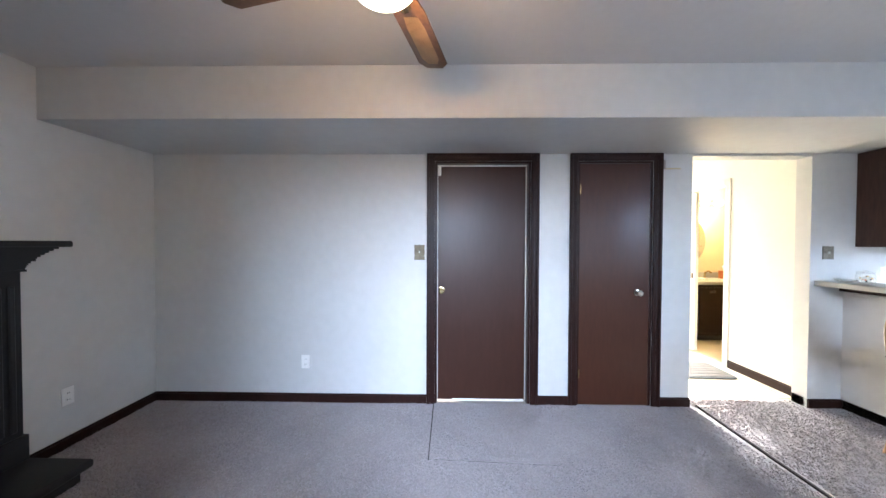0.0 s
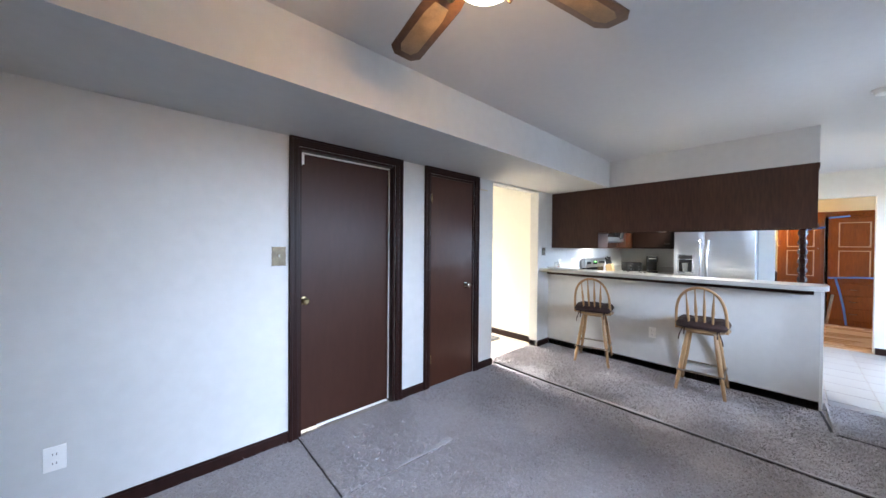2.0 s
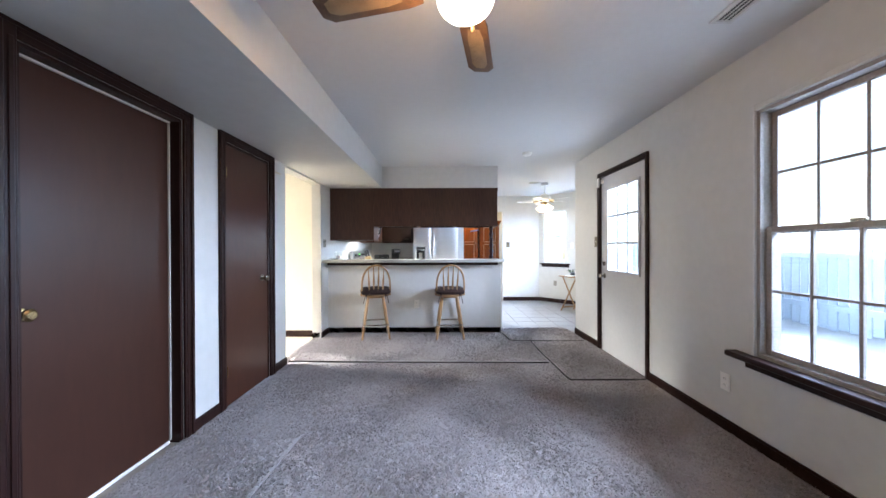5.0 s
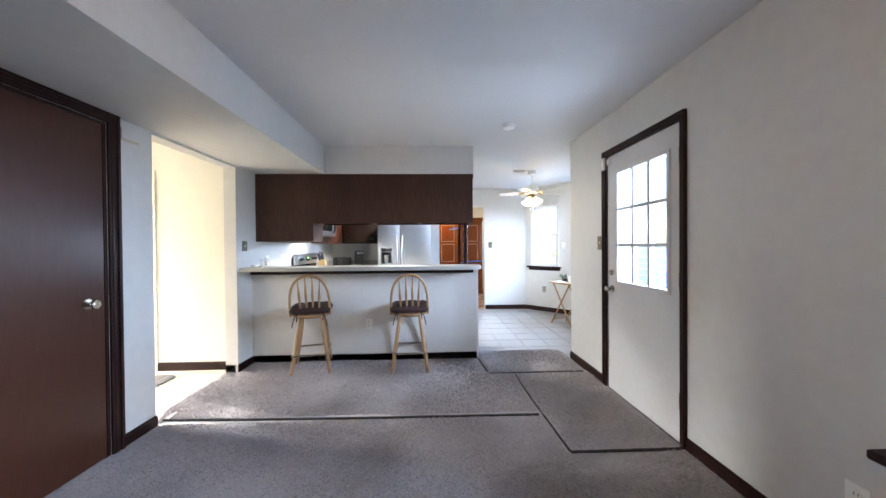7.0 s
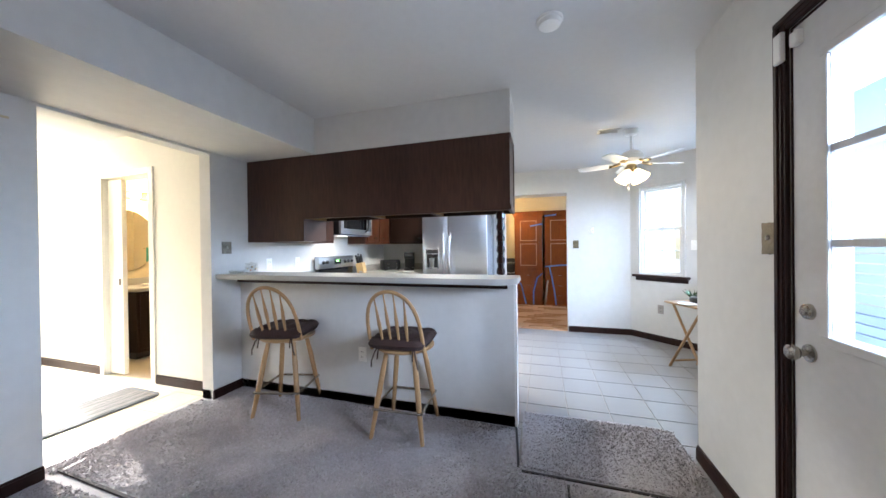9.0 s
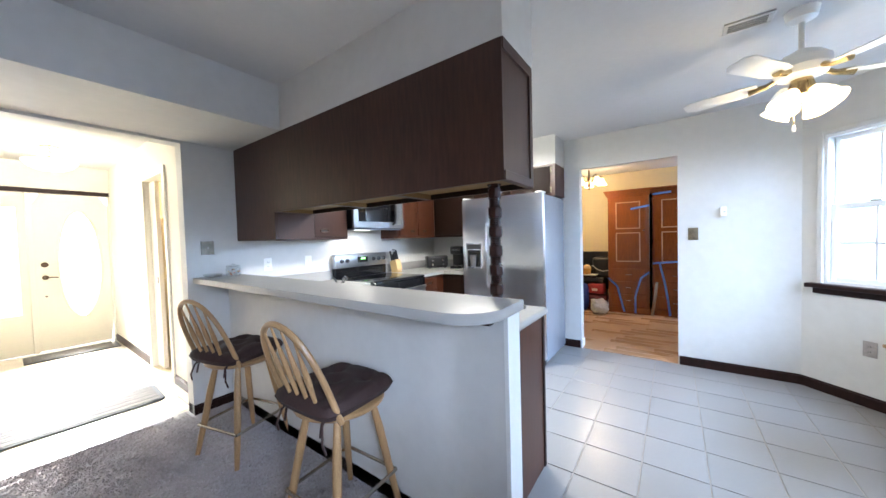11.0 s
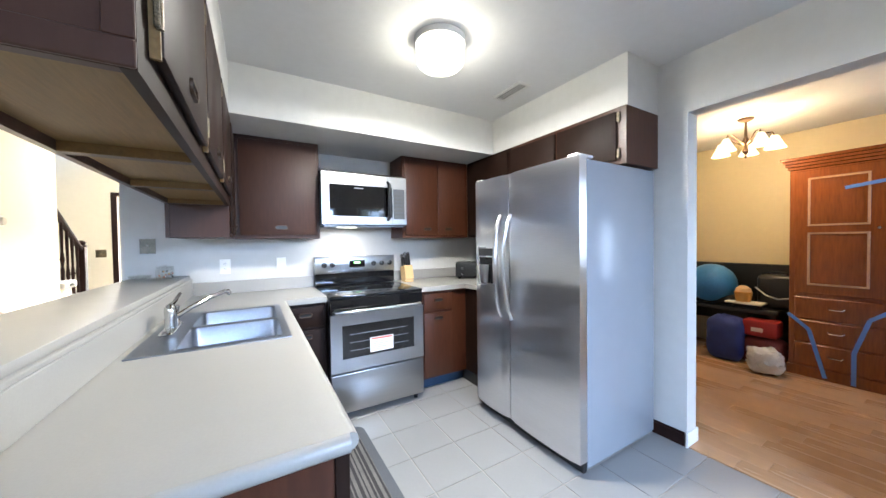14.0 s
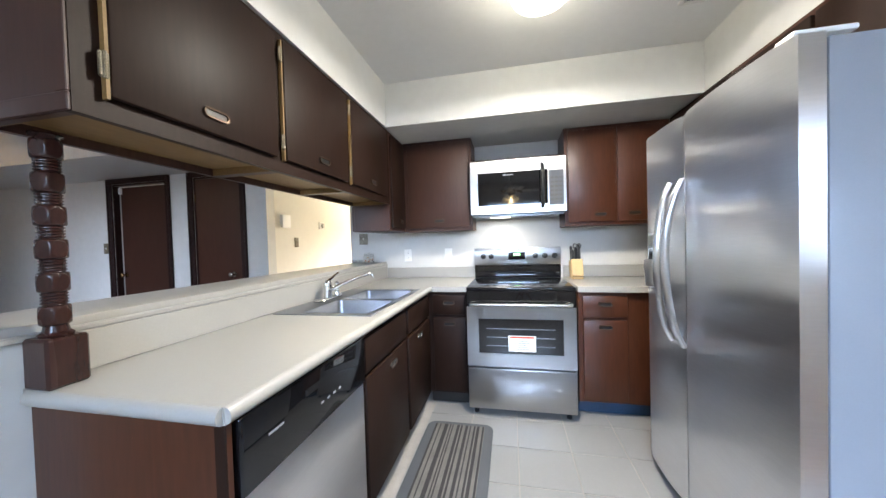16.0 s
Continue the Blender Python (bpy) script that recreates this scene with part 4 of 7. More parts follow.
north_cabinet(UX1 + 0.001, 4.372, [(3.815, 4.352, 4.09)], CABLIT, "dark brown flat-door wall cabinet left of the microwave".replace(" left of the", " beside the"))
north_cabinet(5.104, 5.845, [(5.130, 5.47, 5.36), (5.485, 5.80, 5.60)], CABRED, "reddish brown wall cabinet beside the microwave")
part_c = thing("wall_shelf", "thin dark wooden rail above the microwave", "shelf", (4.752, N - 0.17, 1.885), world=True)
part("board", box(4.374, 2.53, 1.886, 5.102, N - 0.001, 1.905, bev=0.003), CABINET, part_c)

# cabinets on the refrigerator wall
c = thing("wall_cabinet", "dark brown wall cabinet in the kitchen corner", "cabinet", (6.03, 2.24, 1.345), "cabinets on the refrigerator wall", world=True)
part("body", box(5.847, 1.905, 1.345, E - 0.001, 2.574, SZ - 0.002, bev=0.002), CABINET, c)
d = part("door", box(5.827, 1.93, 1.372, 5.846, 2.545, 2.085, bev=0.005, seg=2), CABINET, c)
cup_pull(d, (5.8268, 2.02, 1.43), -90)
c = thing("wall_cabinet", "low dark brown cabinet above the refrigerator", "cabinet", (6.03, 1.40, 1.78), "cabinets on the refrigerator wall", world=True)
part("body", box(5.847, 0.90, 1.762, E - 0.001, 1.904, SZ - 0.002, bev=0.002), CABRED, c)
for a, b, py in ((0.955, 1.40, 1.20), (1.42, 1.89, 1.62)):
    d = part("door", box(5.827, a, 1.79, 5.846, b, 2.085, bev=0.005, seg=2), CABINET, c)
    cup_pull(d, (5.8268, py, 1.825), -90)
for hz in (1.83, 2.05):
    hinge(c, (5.836, 0.945, hz))


# base cabinets
def base_cabinet(label, x0, y0, x1, y1, fronts, group="base cabinets round the kitchen", mat=None, kick="x", kick_mat=None, top=0.874):
    """fronts: (name, axis, plane, a, b, z0, z1, pull position or None)"""
    mat = mat or CABINET
    c = thing("base_cabinet", label, "cabinet", ((x0 + x1) / 2, (y0 + y1) / 2, 0), group, world=True)
    part("body", box(x0, y0, 0.10, x1, y1, top, bev=0.002), mat, c)
    if top < 0.87:
        part("front_rail", box(x1 - 0.022, y0, top + 0.0005, x1, y1, 0.874), mat, c)
        part("back_rail", box(x0, y0, top + 0.0005, x0 + 0.022, y1, 0.874), mat, c)
    if kick == "x":
        part("toe_kick", box(x0, y0, 0.0, x1 - 0.06, y1, 0.0995), BLACK, c)
    elif kick == "y":
        part("toe_kick", box(x0, y0 + 0.06, 0.0, x1, y1, 0.0995), kick_mat or BLACK, c)
    for nm, ax, pl, a, b, z0, z1, pp in fronts:
        if ax == "x":
            d = part(nm, box(pl, a, z0, pl + 0.018, b, z1, bev=0.005, seg=2), mat, c)
            if pp:
                cup_pull(d, (pl + 0.0182, pp[0], pp[1]), 90, NICKEL)
        else:
            d = part(nm, box(a, pl - 0.018, z0, b, pl, z1, bev=0.005, seg=2), mat, c)
            if pp:
                cup_pull(d, (pp[0], pl - 0.0182, pp[1]), 0)
    return c


PX = 4.045
KICKFILM = material("blue_film", (0.012, 0.045, 0.10), 0.45, scale=20, vary=0.25)
c = thing("end_panel", "reddish brown wooden end panel of the peninsula", "panel", (3.78, 0.47, 0), world=True)
part("board", box(3.482, 0.462, 0.0, 4.062, 0.482, 0.874, bev=0.002), CABRED, c)
part("corner_post", box(4.040, 0.456, 0.0, 4.070, 0.4615, 0.874, bev=0.002), CABINET, c)
base_cabinet("dark brown sink base cabinet with worn edges", 3.482, 1.125, PX, 1.70, [("drawer_front", "x", PX + 0.001, 1.14, 1.68, 0.70, 0.85, None), ("door", "x", PX + 0.001, 1.14, 1.68, 0.12, 0.68, (1.45, 0.63))], top=0.74)
base_cabinet("dark brown sink base cabinet with a long door", 3.482, 1.7005, PX, 2.235, [("drawer_front", "x", PX + 0.001, 1.72, 2.215, 0.70, 0.85, None), ("door", "x", PX + 0.001, 1.72, 2.215, 0.12, 0.68, (1.95, 0.63))], top=0.74)
base_cabinet("dark brown base cabinet with a drawer beside the range", PX + 0.001, 2.27, 4.352, N - 0.001, [("drawer_front", "y", 2.269, 4.085, 4.335, 0.70, 0.85, (4.21, 0.79)), ("door", "y", 2.269, 4.085, 4.335, 0.12, 0.68, (4.21, 0.63))], kick="y")
base_cabinet("dark reddish base cabinet with a drawer by the refrigerator", 5.125, 2.27, 5.60, N - 0.001, [("drawer_front", "y", 2.269, 5.155, 5.44, 0.70, 0.85, (5.30, 0.79)), ("door", "y", 2.269, 5.155, 5.44, 0.12, 0.68, (5.30, 0.63))], mat=CABRED, kick="y", kick_mat=KICKFILM)
base_cabinet("dark brown base cabinet in the corner behind the refrigerator", 5.60, 1.88, E - 0.001, N - 0.001, [], kick="y")

# dishwasher
dw = thing("dishwasher", "stainless steel dishwasher with black control panel", "dishwasher", (3.8, 0.79, 0), world=True)
part("tub", box(3.53, 0.49, 0.03, 4.03, 1.118, 0.872), BLACK, dw)
part("door", box(4.031, 0.492, 0.115, 4.062, 1.116, 0.675, bev=0.005, seg=2), STEEL, dw, "brushed stainless steel door")
cp = bmesh.new()
bx(cp, 4.031, 0.492, 0.678, 4.072, 1.116, 0.868, bev=0.009, seg=3)
cp = part("control_panel", cp, BLACKGLASS, dw, "glossy black control panel")
part("grip_recess", box(4.060, 0.72, 0.80, 4.0725, 0.93, 0.828, bev=0.004), BLACKGLASS, cp)
part("maker_mark", box(4.0718, 0.575, 0.780, 4.0726, 0.630, 0.786), GREYPL, cp, "small pale maker mark bar")
for k in range(4):
    part("button", box(4.0716, 0.80 + 0.035 * k, 0.745, 4.0728, 0.815 + 0.035 * k, 0.752), GREYPL, cp)
part("toe_panel", box(3.98, 0.495, 0.0, 4.01, 1.094, 0.11), BLACK, dw)

# worktops
ct = thing("worktop", "off-white laminate worktop with rolled edge", "worktop", (3.8, 1.5, 0.875), world=True)
bm = bmesh.new()
SX0, SX1, SY0, SY1 = 3.60, 4.015, 1.30, 2.05
prism(bm, [(3.479, 0.452), (4.072, 0.452), (4.072, SY0), (3.479, SY0)], 0.875, 0.915)
prism(bm, [(3.479, SY0), (SX0, SY0), (SX0, SY1), (3.479, SY1)], 0.875, 0.915)
prism(bm, [(SX1, SY0), (4.072, SY0), (4.072, SY1), (SX1, SY1)], 0.875, 0.915)
prism(bm, [(3.479, SY1), (4.072, SY1), (4.072, 2.235), (4.354, 2.235), (4.354, N - 0.001), (3.479, N - 0.001)], 0.875, 0.915)
bmesh.ops.remove_doubles(bm, verts=bm.verts, dist=0.0005)
part("top", bm, LAMINATE, ct)
part("front_edge", tube(bmesh.new(), [(4.069, 0.455, 0.895), (4.069, 2.24, 0.895)], 0.0203, 12), LAMINATE, ct)
part("front_edge", tube(bmesh.new(), [(3.50, 0.455, 0.895), (4.069, 0.455, 0.895)], 0.0203, 12), LAMINATE, ct)
part("backsplash", box(3.479, 0.47, 0.9155, 3.492, N - 0.02, 1.030, bev=0.003), LAMINATE, ct)
part("backsplash", box(3.4925, N - 0.019, 0.9155, 4.354, N - 0.001, 1.015, bev=0.003), LAMINATE, ct)
ct = thing("worktop", "off-white laminate corner worktop beside the range", "worktop", (5.6, 2.5, 0.875), world=True)
bm = prism(bmesh.new(), [(5.122, 2.235), (5.575, 2.235), (5.575, 1.875), (E - 0.001, 1.875), (E - 0.001, N - 0.001), (5.122, N - 0.001)], 0.875, 0.915, bev=0.006)
part("top", bm, LAMINATE, ct)
part("backsplash", box(5.122, N - 0.019, 0.9155, E - 0.02, N - 0.001, 1.015, bev=0.003), LAMINATE, ct)
part("backsplash", box(E - 0.019, 1.88, 0.9155, E - 0.001, N - 0.001, 1.015, bev=0.003), LAMINATE, ct)

# bar top
bar = thing("breakfast_bar", "off-white laminate breakfast bar with rounded corner", "bar", (3.28, 1.6, 1.03), world=True)
r = 0.16
pts = [(3.135 + r - r * math.sin(a), 0.340 + r - r * math.cos(a)) for a in (radians(d) for d in range(90, -1, -6))]
pts = pts + [(3.475, 0.340), (3.475, N - 0.001), (3.135, N - 0.001)]
part("top", prism(bmesh.new(), pts, 1.031, 1.071, bev=0.004), LAMINATE, bar)
part("ledge", box(3.476, 0.335, 1.031, 3.494, N - 0.021, 1.048, bev=0.004), LAMINATE, bar, "low ledge behind the bar top")
part("bar_cleat", box(3.335, 0.42, 0.985, 3.374, N - 0.002, 1.030, bev=0.002), DARKTRIM, bar, "dark wooden cleat under the bar")
structure("trim", box(3.372, 0.362, 0.0, 3.480, 0.3795, 1.030), WHITEPAINT, "white painted end board of the half wall", "trim")

# turned post between worktop and cabinets
post = thing("turned_post", "dark turned wooden post with six beads", "post", (3.5365, 0.487, 0.916), world=False)
part("base_block", box(-0.042, -0.042, 0, 0.042, 0.042, 0.125, bev=0.006), POSTWOOD, post)
prof = [(0.034, 0.1255), (0.036, 0.131), (0.028, 0.137)]
for k in range(6):
    zc = 0.178 + 0.0834 * k
    for j in range(13):
        a = math.pi * j / 12
        prof.append((0.0245 + 0.0118 * math.sin(a) ** 0.8, zc - 0.0255 * math.cos(a)))
    if k < 5:
        for j in range(4):
            zz = zc + 0.0275 + 0.0075 * j
            prof += [(0.0235, zz), (0.0275, zz + 0.002), (0.0275, zz + 0.005), (0.0235, zz + 0.0068)]
prof += [(0.027, 0.624), (0.034, 0.629), (0.034, 0.6335)]
spindle = lathe(bmesh.new(), [(r * 0.89, z) for r, z in prof], seg=72)
for v in spindle.verts:
    r = math.hypot(v.co.x, v.co.y)
    if r > 0.026 and 0.15 < v.co.z < 0.622:
        a = math.atan2(v.co.y, v.co.x)
        off = a - radians(60) * round(a / radians(60))
        flat = 0.0281 / math.cos(off)
        if flat < r:
            v.co.x, v.co.y = v.co.x * flat / r, v.co.y * flat / r
spindle = part("spindle", spindle, POSTWOOD, post)
for f in spindle.data.polygons:
    a = math.atan2(f.normal.y, f.normal.x)
    if abs(f.normal.z) < 0.04 and abs(a - radians(60) * round(a / radians(60))) < 0.02 and 0.15 < f.center.z < 0.622:
        f.use_smooth = False

# sink and tap
sk = thing("sink", "double-bowl stainless steel kitchen sink", "sink", (3.78, 1.67, 0.74), world=True)
bm = bmesh.new()
bowls = [(3.645, 1.305, 4.005, 1.66), (3.645, 1.69, 4.005, 2.045)]
xs, ys = [3.515, 3.645, 4.005, 4.035], [1.265, 1.305, 1.66, 1.69, 2.045, 2.085]
vv = [[bm.verts.new((x, y, 0.9195)) for y in ys] for x in xs]
for i in range(3):
    for j in range(5):
        if not (i == 1 and j in (1, 3)):
            bm.faces.new((vv[i][j], vv[i + 1][j], vv[i + 1][j + 1], vv[i][j + 1]))
ex = bmesh.ops.extrude_edge_only(bm, edges=[e for e in bm.edges if e.is_boundary and all(v.co.x in (3.515, 4.035) or v.co.y < 1.27 or v.co.y > 2.08 or abs(v.co.x - 3.515) < 1e-4 or abs(v.co.x - 4.035) < 1e-4 for v in e.verts)])
for v in [v for v in ex["geom"] if isinstance(v, bmesh.types.BMVert)]:
    v.co.z = 0.9152
part("rim", bm, SINKSTEEL, sk)
for x0, y0, x1, y1 in bowls:
    bm = bmesh.new()
    rings = []
    for d, zz in ((0, 0.9195), (0.004, 0.913), (0.008, 0.80), (0.02, 0.765), (0.05, 0.752)):
        a0, b0, a1, b1 = x0 + d, y0 + d, x1 - d, y1 - d
        ring = []
        rr = 0.03 if zz < 0.918 else 0.0005
        for cx, cy, st in ((a1 - rr, b1 - rr, 0), (a0 + rr, b1 - rr, 90), (a0 + rr, b0 + rr, 180), (a1 - rr, b0 + rr, 270)):
            for q in (0, 30, 60, 90):
                ang = radians(st + q)
                ring.append(bm.verts.new((cx + rr * math.cos(ang), cy + rr * math.sin(ang), zz)))
        rings.append(ring)
    for a, b in zip(rings, rings[1:]):
        for k in range(len(a)):
            bm.faces.new((a[k], a[(k + 1) % len(a)], b[(k + 1) % len(a)], b[k]))
    bm.faces.new(rings[-1])
    bo = part("bowl", bm, SINKSTEEL, sk)
    part("drain", lathe(bmesh.new(), [(0.035, 0.7525), (0.04, 0.7545), (0.03, 0.7555)], at=((x0 + x1) / 2, (y0 + y1) / 2, 0), seg=20), CHROME, bo, "round chrome drain")
tap = thing("kitchen_tap", "chrome single-lever kitchen tap with side spray", "tap", (3.575, 1.66, 0.92), world=False)
part("base_plate", box(-0.025, -0.12, 0, 0.025, 0.13, 0.012, bev=0.006, seg=2), CHROME, tap)
part("body", lathe(bmesh.new(), [(0.024, 0.012), (0.022, 0.05), (0.025, 0.085), (0.023, 0.105), (0.012, 0.118)], seg=20), CHROME, tap)
part("spout", tube(bmesh.new(), [(0.01, 0.01, 0.055), (0.06, 0.055, 0.085), (0.13, 0.12, 0.118), (0.19, 0.175, 0.138), (0.205, 0.188, 0.136), (0.21, 0.192, 0.118)], [0.012, 0.0115, 0.0105, 0.010, 0.0105, 0.012], 12), CHROME, tap)
part("lever", tube(bmesh.new(), [(0, 0, 0.112), (0.01, 0.03, 0.125), (0.02, 0.075, 0.150), (0.022, 0.085, 0.153)], [0.010, 0.009, 0.0075, 0.008], 10), CHROME, tap)
part("side_spray", lathe(bmesh.new(), [(0.018, 0.012), (0.014, 0.03), (0.012, 0.07), (0.016, 0.09), (0.010, 0.098)], at=(0.0, 0.105, 0), seg=16), CHROME, tap)

# range
rg = thing("electric_range", "stainless steel electric range with black glass top", "range", (4.74, 2.5, 0), world=True)
RX0, RX1, RY = 4.355, 5.098, 2.160
part("body", box(RX0, RY + 0.035, 0.05, RX1, N - 0.03, 0.895), BLACK, rg)
part("cooktop", box(RX0, RY + 0.005, 0.896, RX1, N - 0.075, 0.919, bev=0.006, seg=2), BLACKGLASS, rg, "black glass cooktop")
for cx, cy, cr in ((4.53, 2.40, 0.10), (4.94, 2.40, 0.085), (4.53, 2.64, 0.08), (4.94, 2.64, 0.10)):
    bm = bmesh.new()
    n = 36
    for r0, r1 in ((cr - 0.003, cr),):
        a = [bm.verts.new((cx + r0 * math.cos(2 * math.pi * k / n), cy + r0 * math.sin(2 * math.pi * k / n), 0.9196)) for k in range(n)]
        b = [bm.verts.new((cx + r1 * math.cos(2 * math.pi * k / n), cy + r1 * math.sin(2 * math.pi * k / n), 0.9196)) for k in range(n)]
        for k in range(n):
            bm.faces.new((a[k], a[(k + 1) % n], b[(k + 1) % n], b[k]))
    part("burner_ring", bm, GREYPL, rg)
part("front_band", box(RX0 + 0.002, RY, 0.785, RX1 - 0.002, RY + 0.034, 0.895, bev=0.004), BLACKGLASS, rg, "black band under the cooktop")
bg = part("backguard", box(RX0, N - 0.095, 1.03, RX1, N - 0.03, 1.182, bev=0.008, seg=2), STEELH, rg, "brushed steel control panel")
part("backguard_base", box(RX0 + 0.004, N - 0.085, 0.9195, RX1 - 0.004, N - 0.03, 1.0295), BLACKGLASS, rg)
part("display", box(4.655, N - 0.0965, 1.078, 4.80, N - 0.0945, 1.142, bev=0.001), BLACKGLASS, bg, "black display")
part("clock_digits", box(4.70, N - 0.0975, 1.112, 4.755, N - 0.0968, 1.132), material("green_digits", (0.25, 0.9, 0.2), 0.4, glow=1.5), bg, "green lit clock bar")
for kx in (4.435, 4.505, 4.885, 4.965, 5.045):
    bm = lathe(bmesh.new(), [(0.024, 0), (0.023, 0.006), (0.017, 0.008), (0.016, 0.022), (0.010, 0.025)], seg=18)
    moved(bm, Matrix.Translation((kx, N - 0.0955, 1.108)) @ Matrix.Rotation(radians(90), 4, "X"))
    part("knob", bm, BLACK, bg, "black control knob")
od = bmesh.new()
for a in ((RX0 + 0.003, 0.36, RX1 - 0.003, 0.455), (RX0 + 0.003, 0.70, RX1 - 0.003, 0.782), (RX0 + 0.003, 0.455, RX0 + 0.085, 0.70), (RX1 - 0.085, 0.455, RX1 - 0.003, 0.70)):
    bx(od, a[0], RY - 0.006, a[1], a[2], RY + 0.034, a[3])
bmesh.ops.remove_doubles(od, verts=od.verts, dist=0.0005)
od = part("oven_door", od, STEELH, rg, "brushed steel oven door")
part("oven_window", box(RX0 + 0.0855, RY - 0.003, 0.4555, RX1 - 0.0855, RY + 0.004, 0.6995), material("oven_glass", (0.012, 0.011, 0.011), 0.06, scale=4, vary=0.1), od, "dark oven window")
for k in range(3):
    part("oven_rack", tube(bmesh.new(), [(RX0 + 0.14, RY - 0.0045, 0.51 + 0.06 * k), (RX1 - 0.14, RY - 0.0045, 0.51 + 0.06 * k)], 0.0022, 6), GREYPL, od, "faint oven rack bar")
st = part("paper_label", box(4.645, RY - 0.0078, 0.475, 4.83, RY - 0.0066, 0.585), WHITE, od, "white paper label on the oven window")
part("label_stripe", box(4.655, RY - 0.0086, 0.568, 4.82, RY - 0.0080, 0.580), material("label_red", (0.65, 0.08, 0.05), 0.6, scale=10), st, "red stripe")
for k in range(5):
    part("label_line", box(4.66, RY - 0.0086, 0.49 + 0.014 * k, 4.79 - 0.012 * (k % 3), RY - 0.0080, 0.494 + 0.014 * k), GREYPL, st)
part("oven_handle", tube(bmesh.new(), [(RX0 + 0.03, RY + 0.004, 0.80), (RX0 + 0.04, RY - 0.035, 0.803), (RX0 + 0.08, RY - 0.045, 0.805), (RX1 - 0.08, RY - 0.045, 0.805), (RX1 - 0.04, RY - 0.035, 0.803), (RX1 - 0.03, RY + 0.004, 0.80)], 0.013, 12), STEELH, rg, "steel oven handle")
part("drawer", box(RX0 + 0.003, RY - 0.004, 0.055, RX1 - 0.003, RY + 0.034, 0.345, bev=0.006, seg=2), STEELH, rg, "brushed steel storage drawer")
for fx in (RX0 + 0.05, RX1 - 0.05):
    for fy in (RY + 0.06, N - 0.1):
        part("foot", lathe(bmesh.new(), [(0.018, 0), (0.018, 0.02), (0.009, 0.022), (0.009, 0.05)], at=(fx, fy, 0), seg=12), BLACK, rg)

# microwave over the range
mw = thing("microwave", "stainless steel over-range microwave with black window", "microwave", (4.75, 2.68, 1.45), world=True)
MX0, MX1, MY = 4.372, 5.102, 2.470
part("body", box(MX0, MY + 0.03, 1.452, MX1, N - 0.001, 1.884), BLACK, mw)
fd = bmesh.new()
for a in ((MX0, 1.46, 4.965, 1.525), (MX0, 1.785, 4.965, 1.88), (MX0, 1.525, MX0 + 0.06, 1.785)):
    bx(fd, a[0], MY, a[1], a[2], MY + 0.029, a[3])
bmesh.ops.remove_doubles(fd, verts=fd.verts, dist=0.0005)
fd = part("door", fd, STEELH, mw, "brushed steel door")
part("window", box(MX0 + 0.0605, MY + 0.002, 1.5255, 4.9645, MY + 0.020, 1.7845), BLACKGLASS, fd, "black glass window")
part("maker_mark", box(4.63, MY - 0.0005, 1.757, 4.71, MY + 0.0015, 1.767), GREYPL, fd)
part("control_panel", box(4.9655, MY, 1.46, MX1, MY + 0.029, 1.88, bev=0.002), STEELH, mw, "brushed steel control side")
kp = part("keypad", box(4.977, MY - 0.0015, 1.51, MX1 - 0.02, MY - 0.0002, 1.775), RUBBER, mw, "dark grey key field")
for i in range(3):
    for j in range(6):
        part("key", box(4.984 + 0.033 * i, MY - 0.0026, 1.545 + 0.033 * j, 5.010 + 0.033 * i, MY - 0.0016, 1.560 + 0.033 * j), VENTDARK, kp)
part("handle", tube(bmesh.new(), [(4.926, MY + 0.002, 1.50), (4.926, MY - 0.035, 1.52), (4.926, MY - 0.05, 1.58), (4.926, MY - 0.052, 1.67), (4.926, MY - 0.05, 1.76), (4.926, MY - 0.035, 1.81), (4.926, MY + 0.002, 1.83)], [0.012, 0.014, 0.016, 0.016, 0.016, 0.014, 0.012], 12), BLACK, mw, "curved dark handle")
part("task_lens", box(4.52, 2.585, 1.436, 4.68, 2.655, 1.4395), DRUM, mw, "lit task lamp lens under the microwave")
part("vent_strip", box(MX0 + 0.02, MY + 0.03, 1.440, MX1 - 0.02, MY + 0.2, 1.4515), GREYPL, mw)

# refrigerator
fr = thing("refrigerator", "side-by-side stainless steel refrigerator with grey sides", "refrigerator", (5.8, 1.38, 0), world=True)
QY0, QY1, QM, QX = 0.900, 1.828, 1.450, 5.385
part("body", box(QX + 0.09, QY0 + 0.004, 0.03, 6.17, QY1 - 0.004, 1.745, bev=0.006, seg=2), GREYPL, fr, "smooth grey side panels")
for nm, a, b in (("fridge_door", QY0, QM - 0.004), ("freezer_door", QM + 0.004, QY1)):
    bm = bmesh.new()
    n = 10
    pts = []
    for k in range(n + 1):
        f = k / n
        bulge = 0.022 * (1 - (2 * f - 1) ** 2) ** 0.5 if nm else 0
        pts.append((QX + 0.022 - bulge, b - (b - a) * f))
    pts += [(QX + 0.082, a), (QX + 0.082, b)]
    prism(bm, pts, 0.075, 1.755)
    part(nm, bm, STEEL, fr, "brushed stainless steel door")
for hy, s in ((QM - 0.045, -1), (QM + 0.045, 1)):
    pts, rs = [], []
    for k in range(13):
        f = k / 12
        pts.append((QX - 0.012 - 0.062 * math.sin(math.pi * f) ** 0.6, hy + s * 0.016 * math.cos(math.pi * f) ** 2 - s * 0.01, 0.78 + 0.70 * f))
        rs.append(0.011 + 0.006 * math.sin(math.pi * f))
    part("door_handle", tube(bmesh.new(), pts, rs, 12), STEEL, fr, "long curved steel handle")
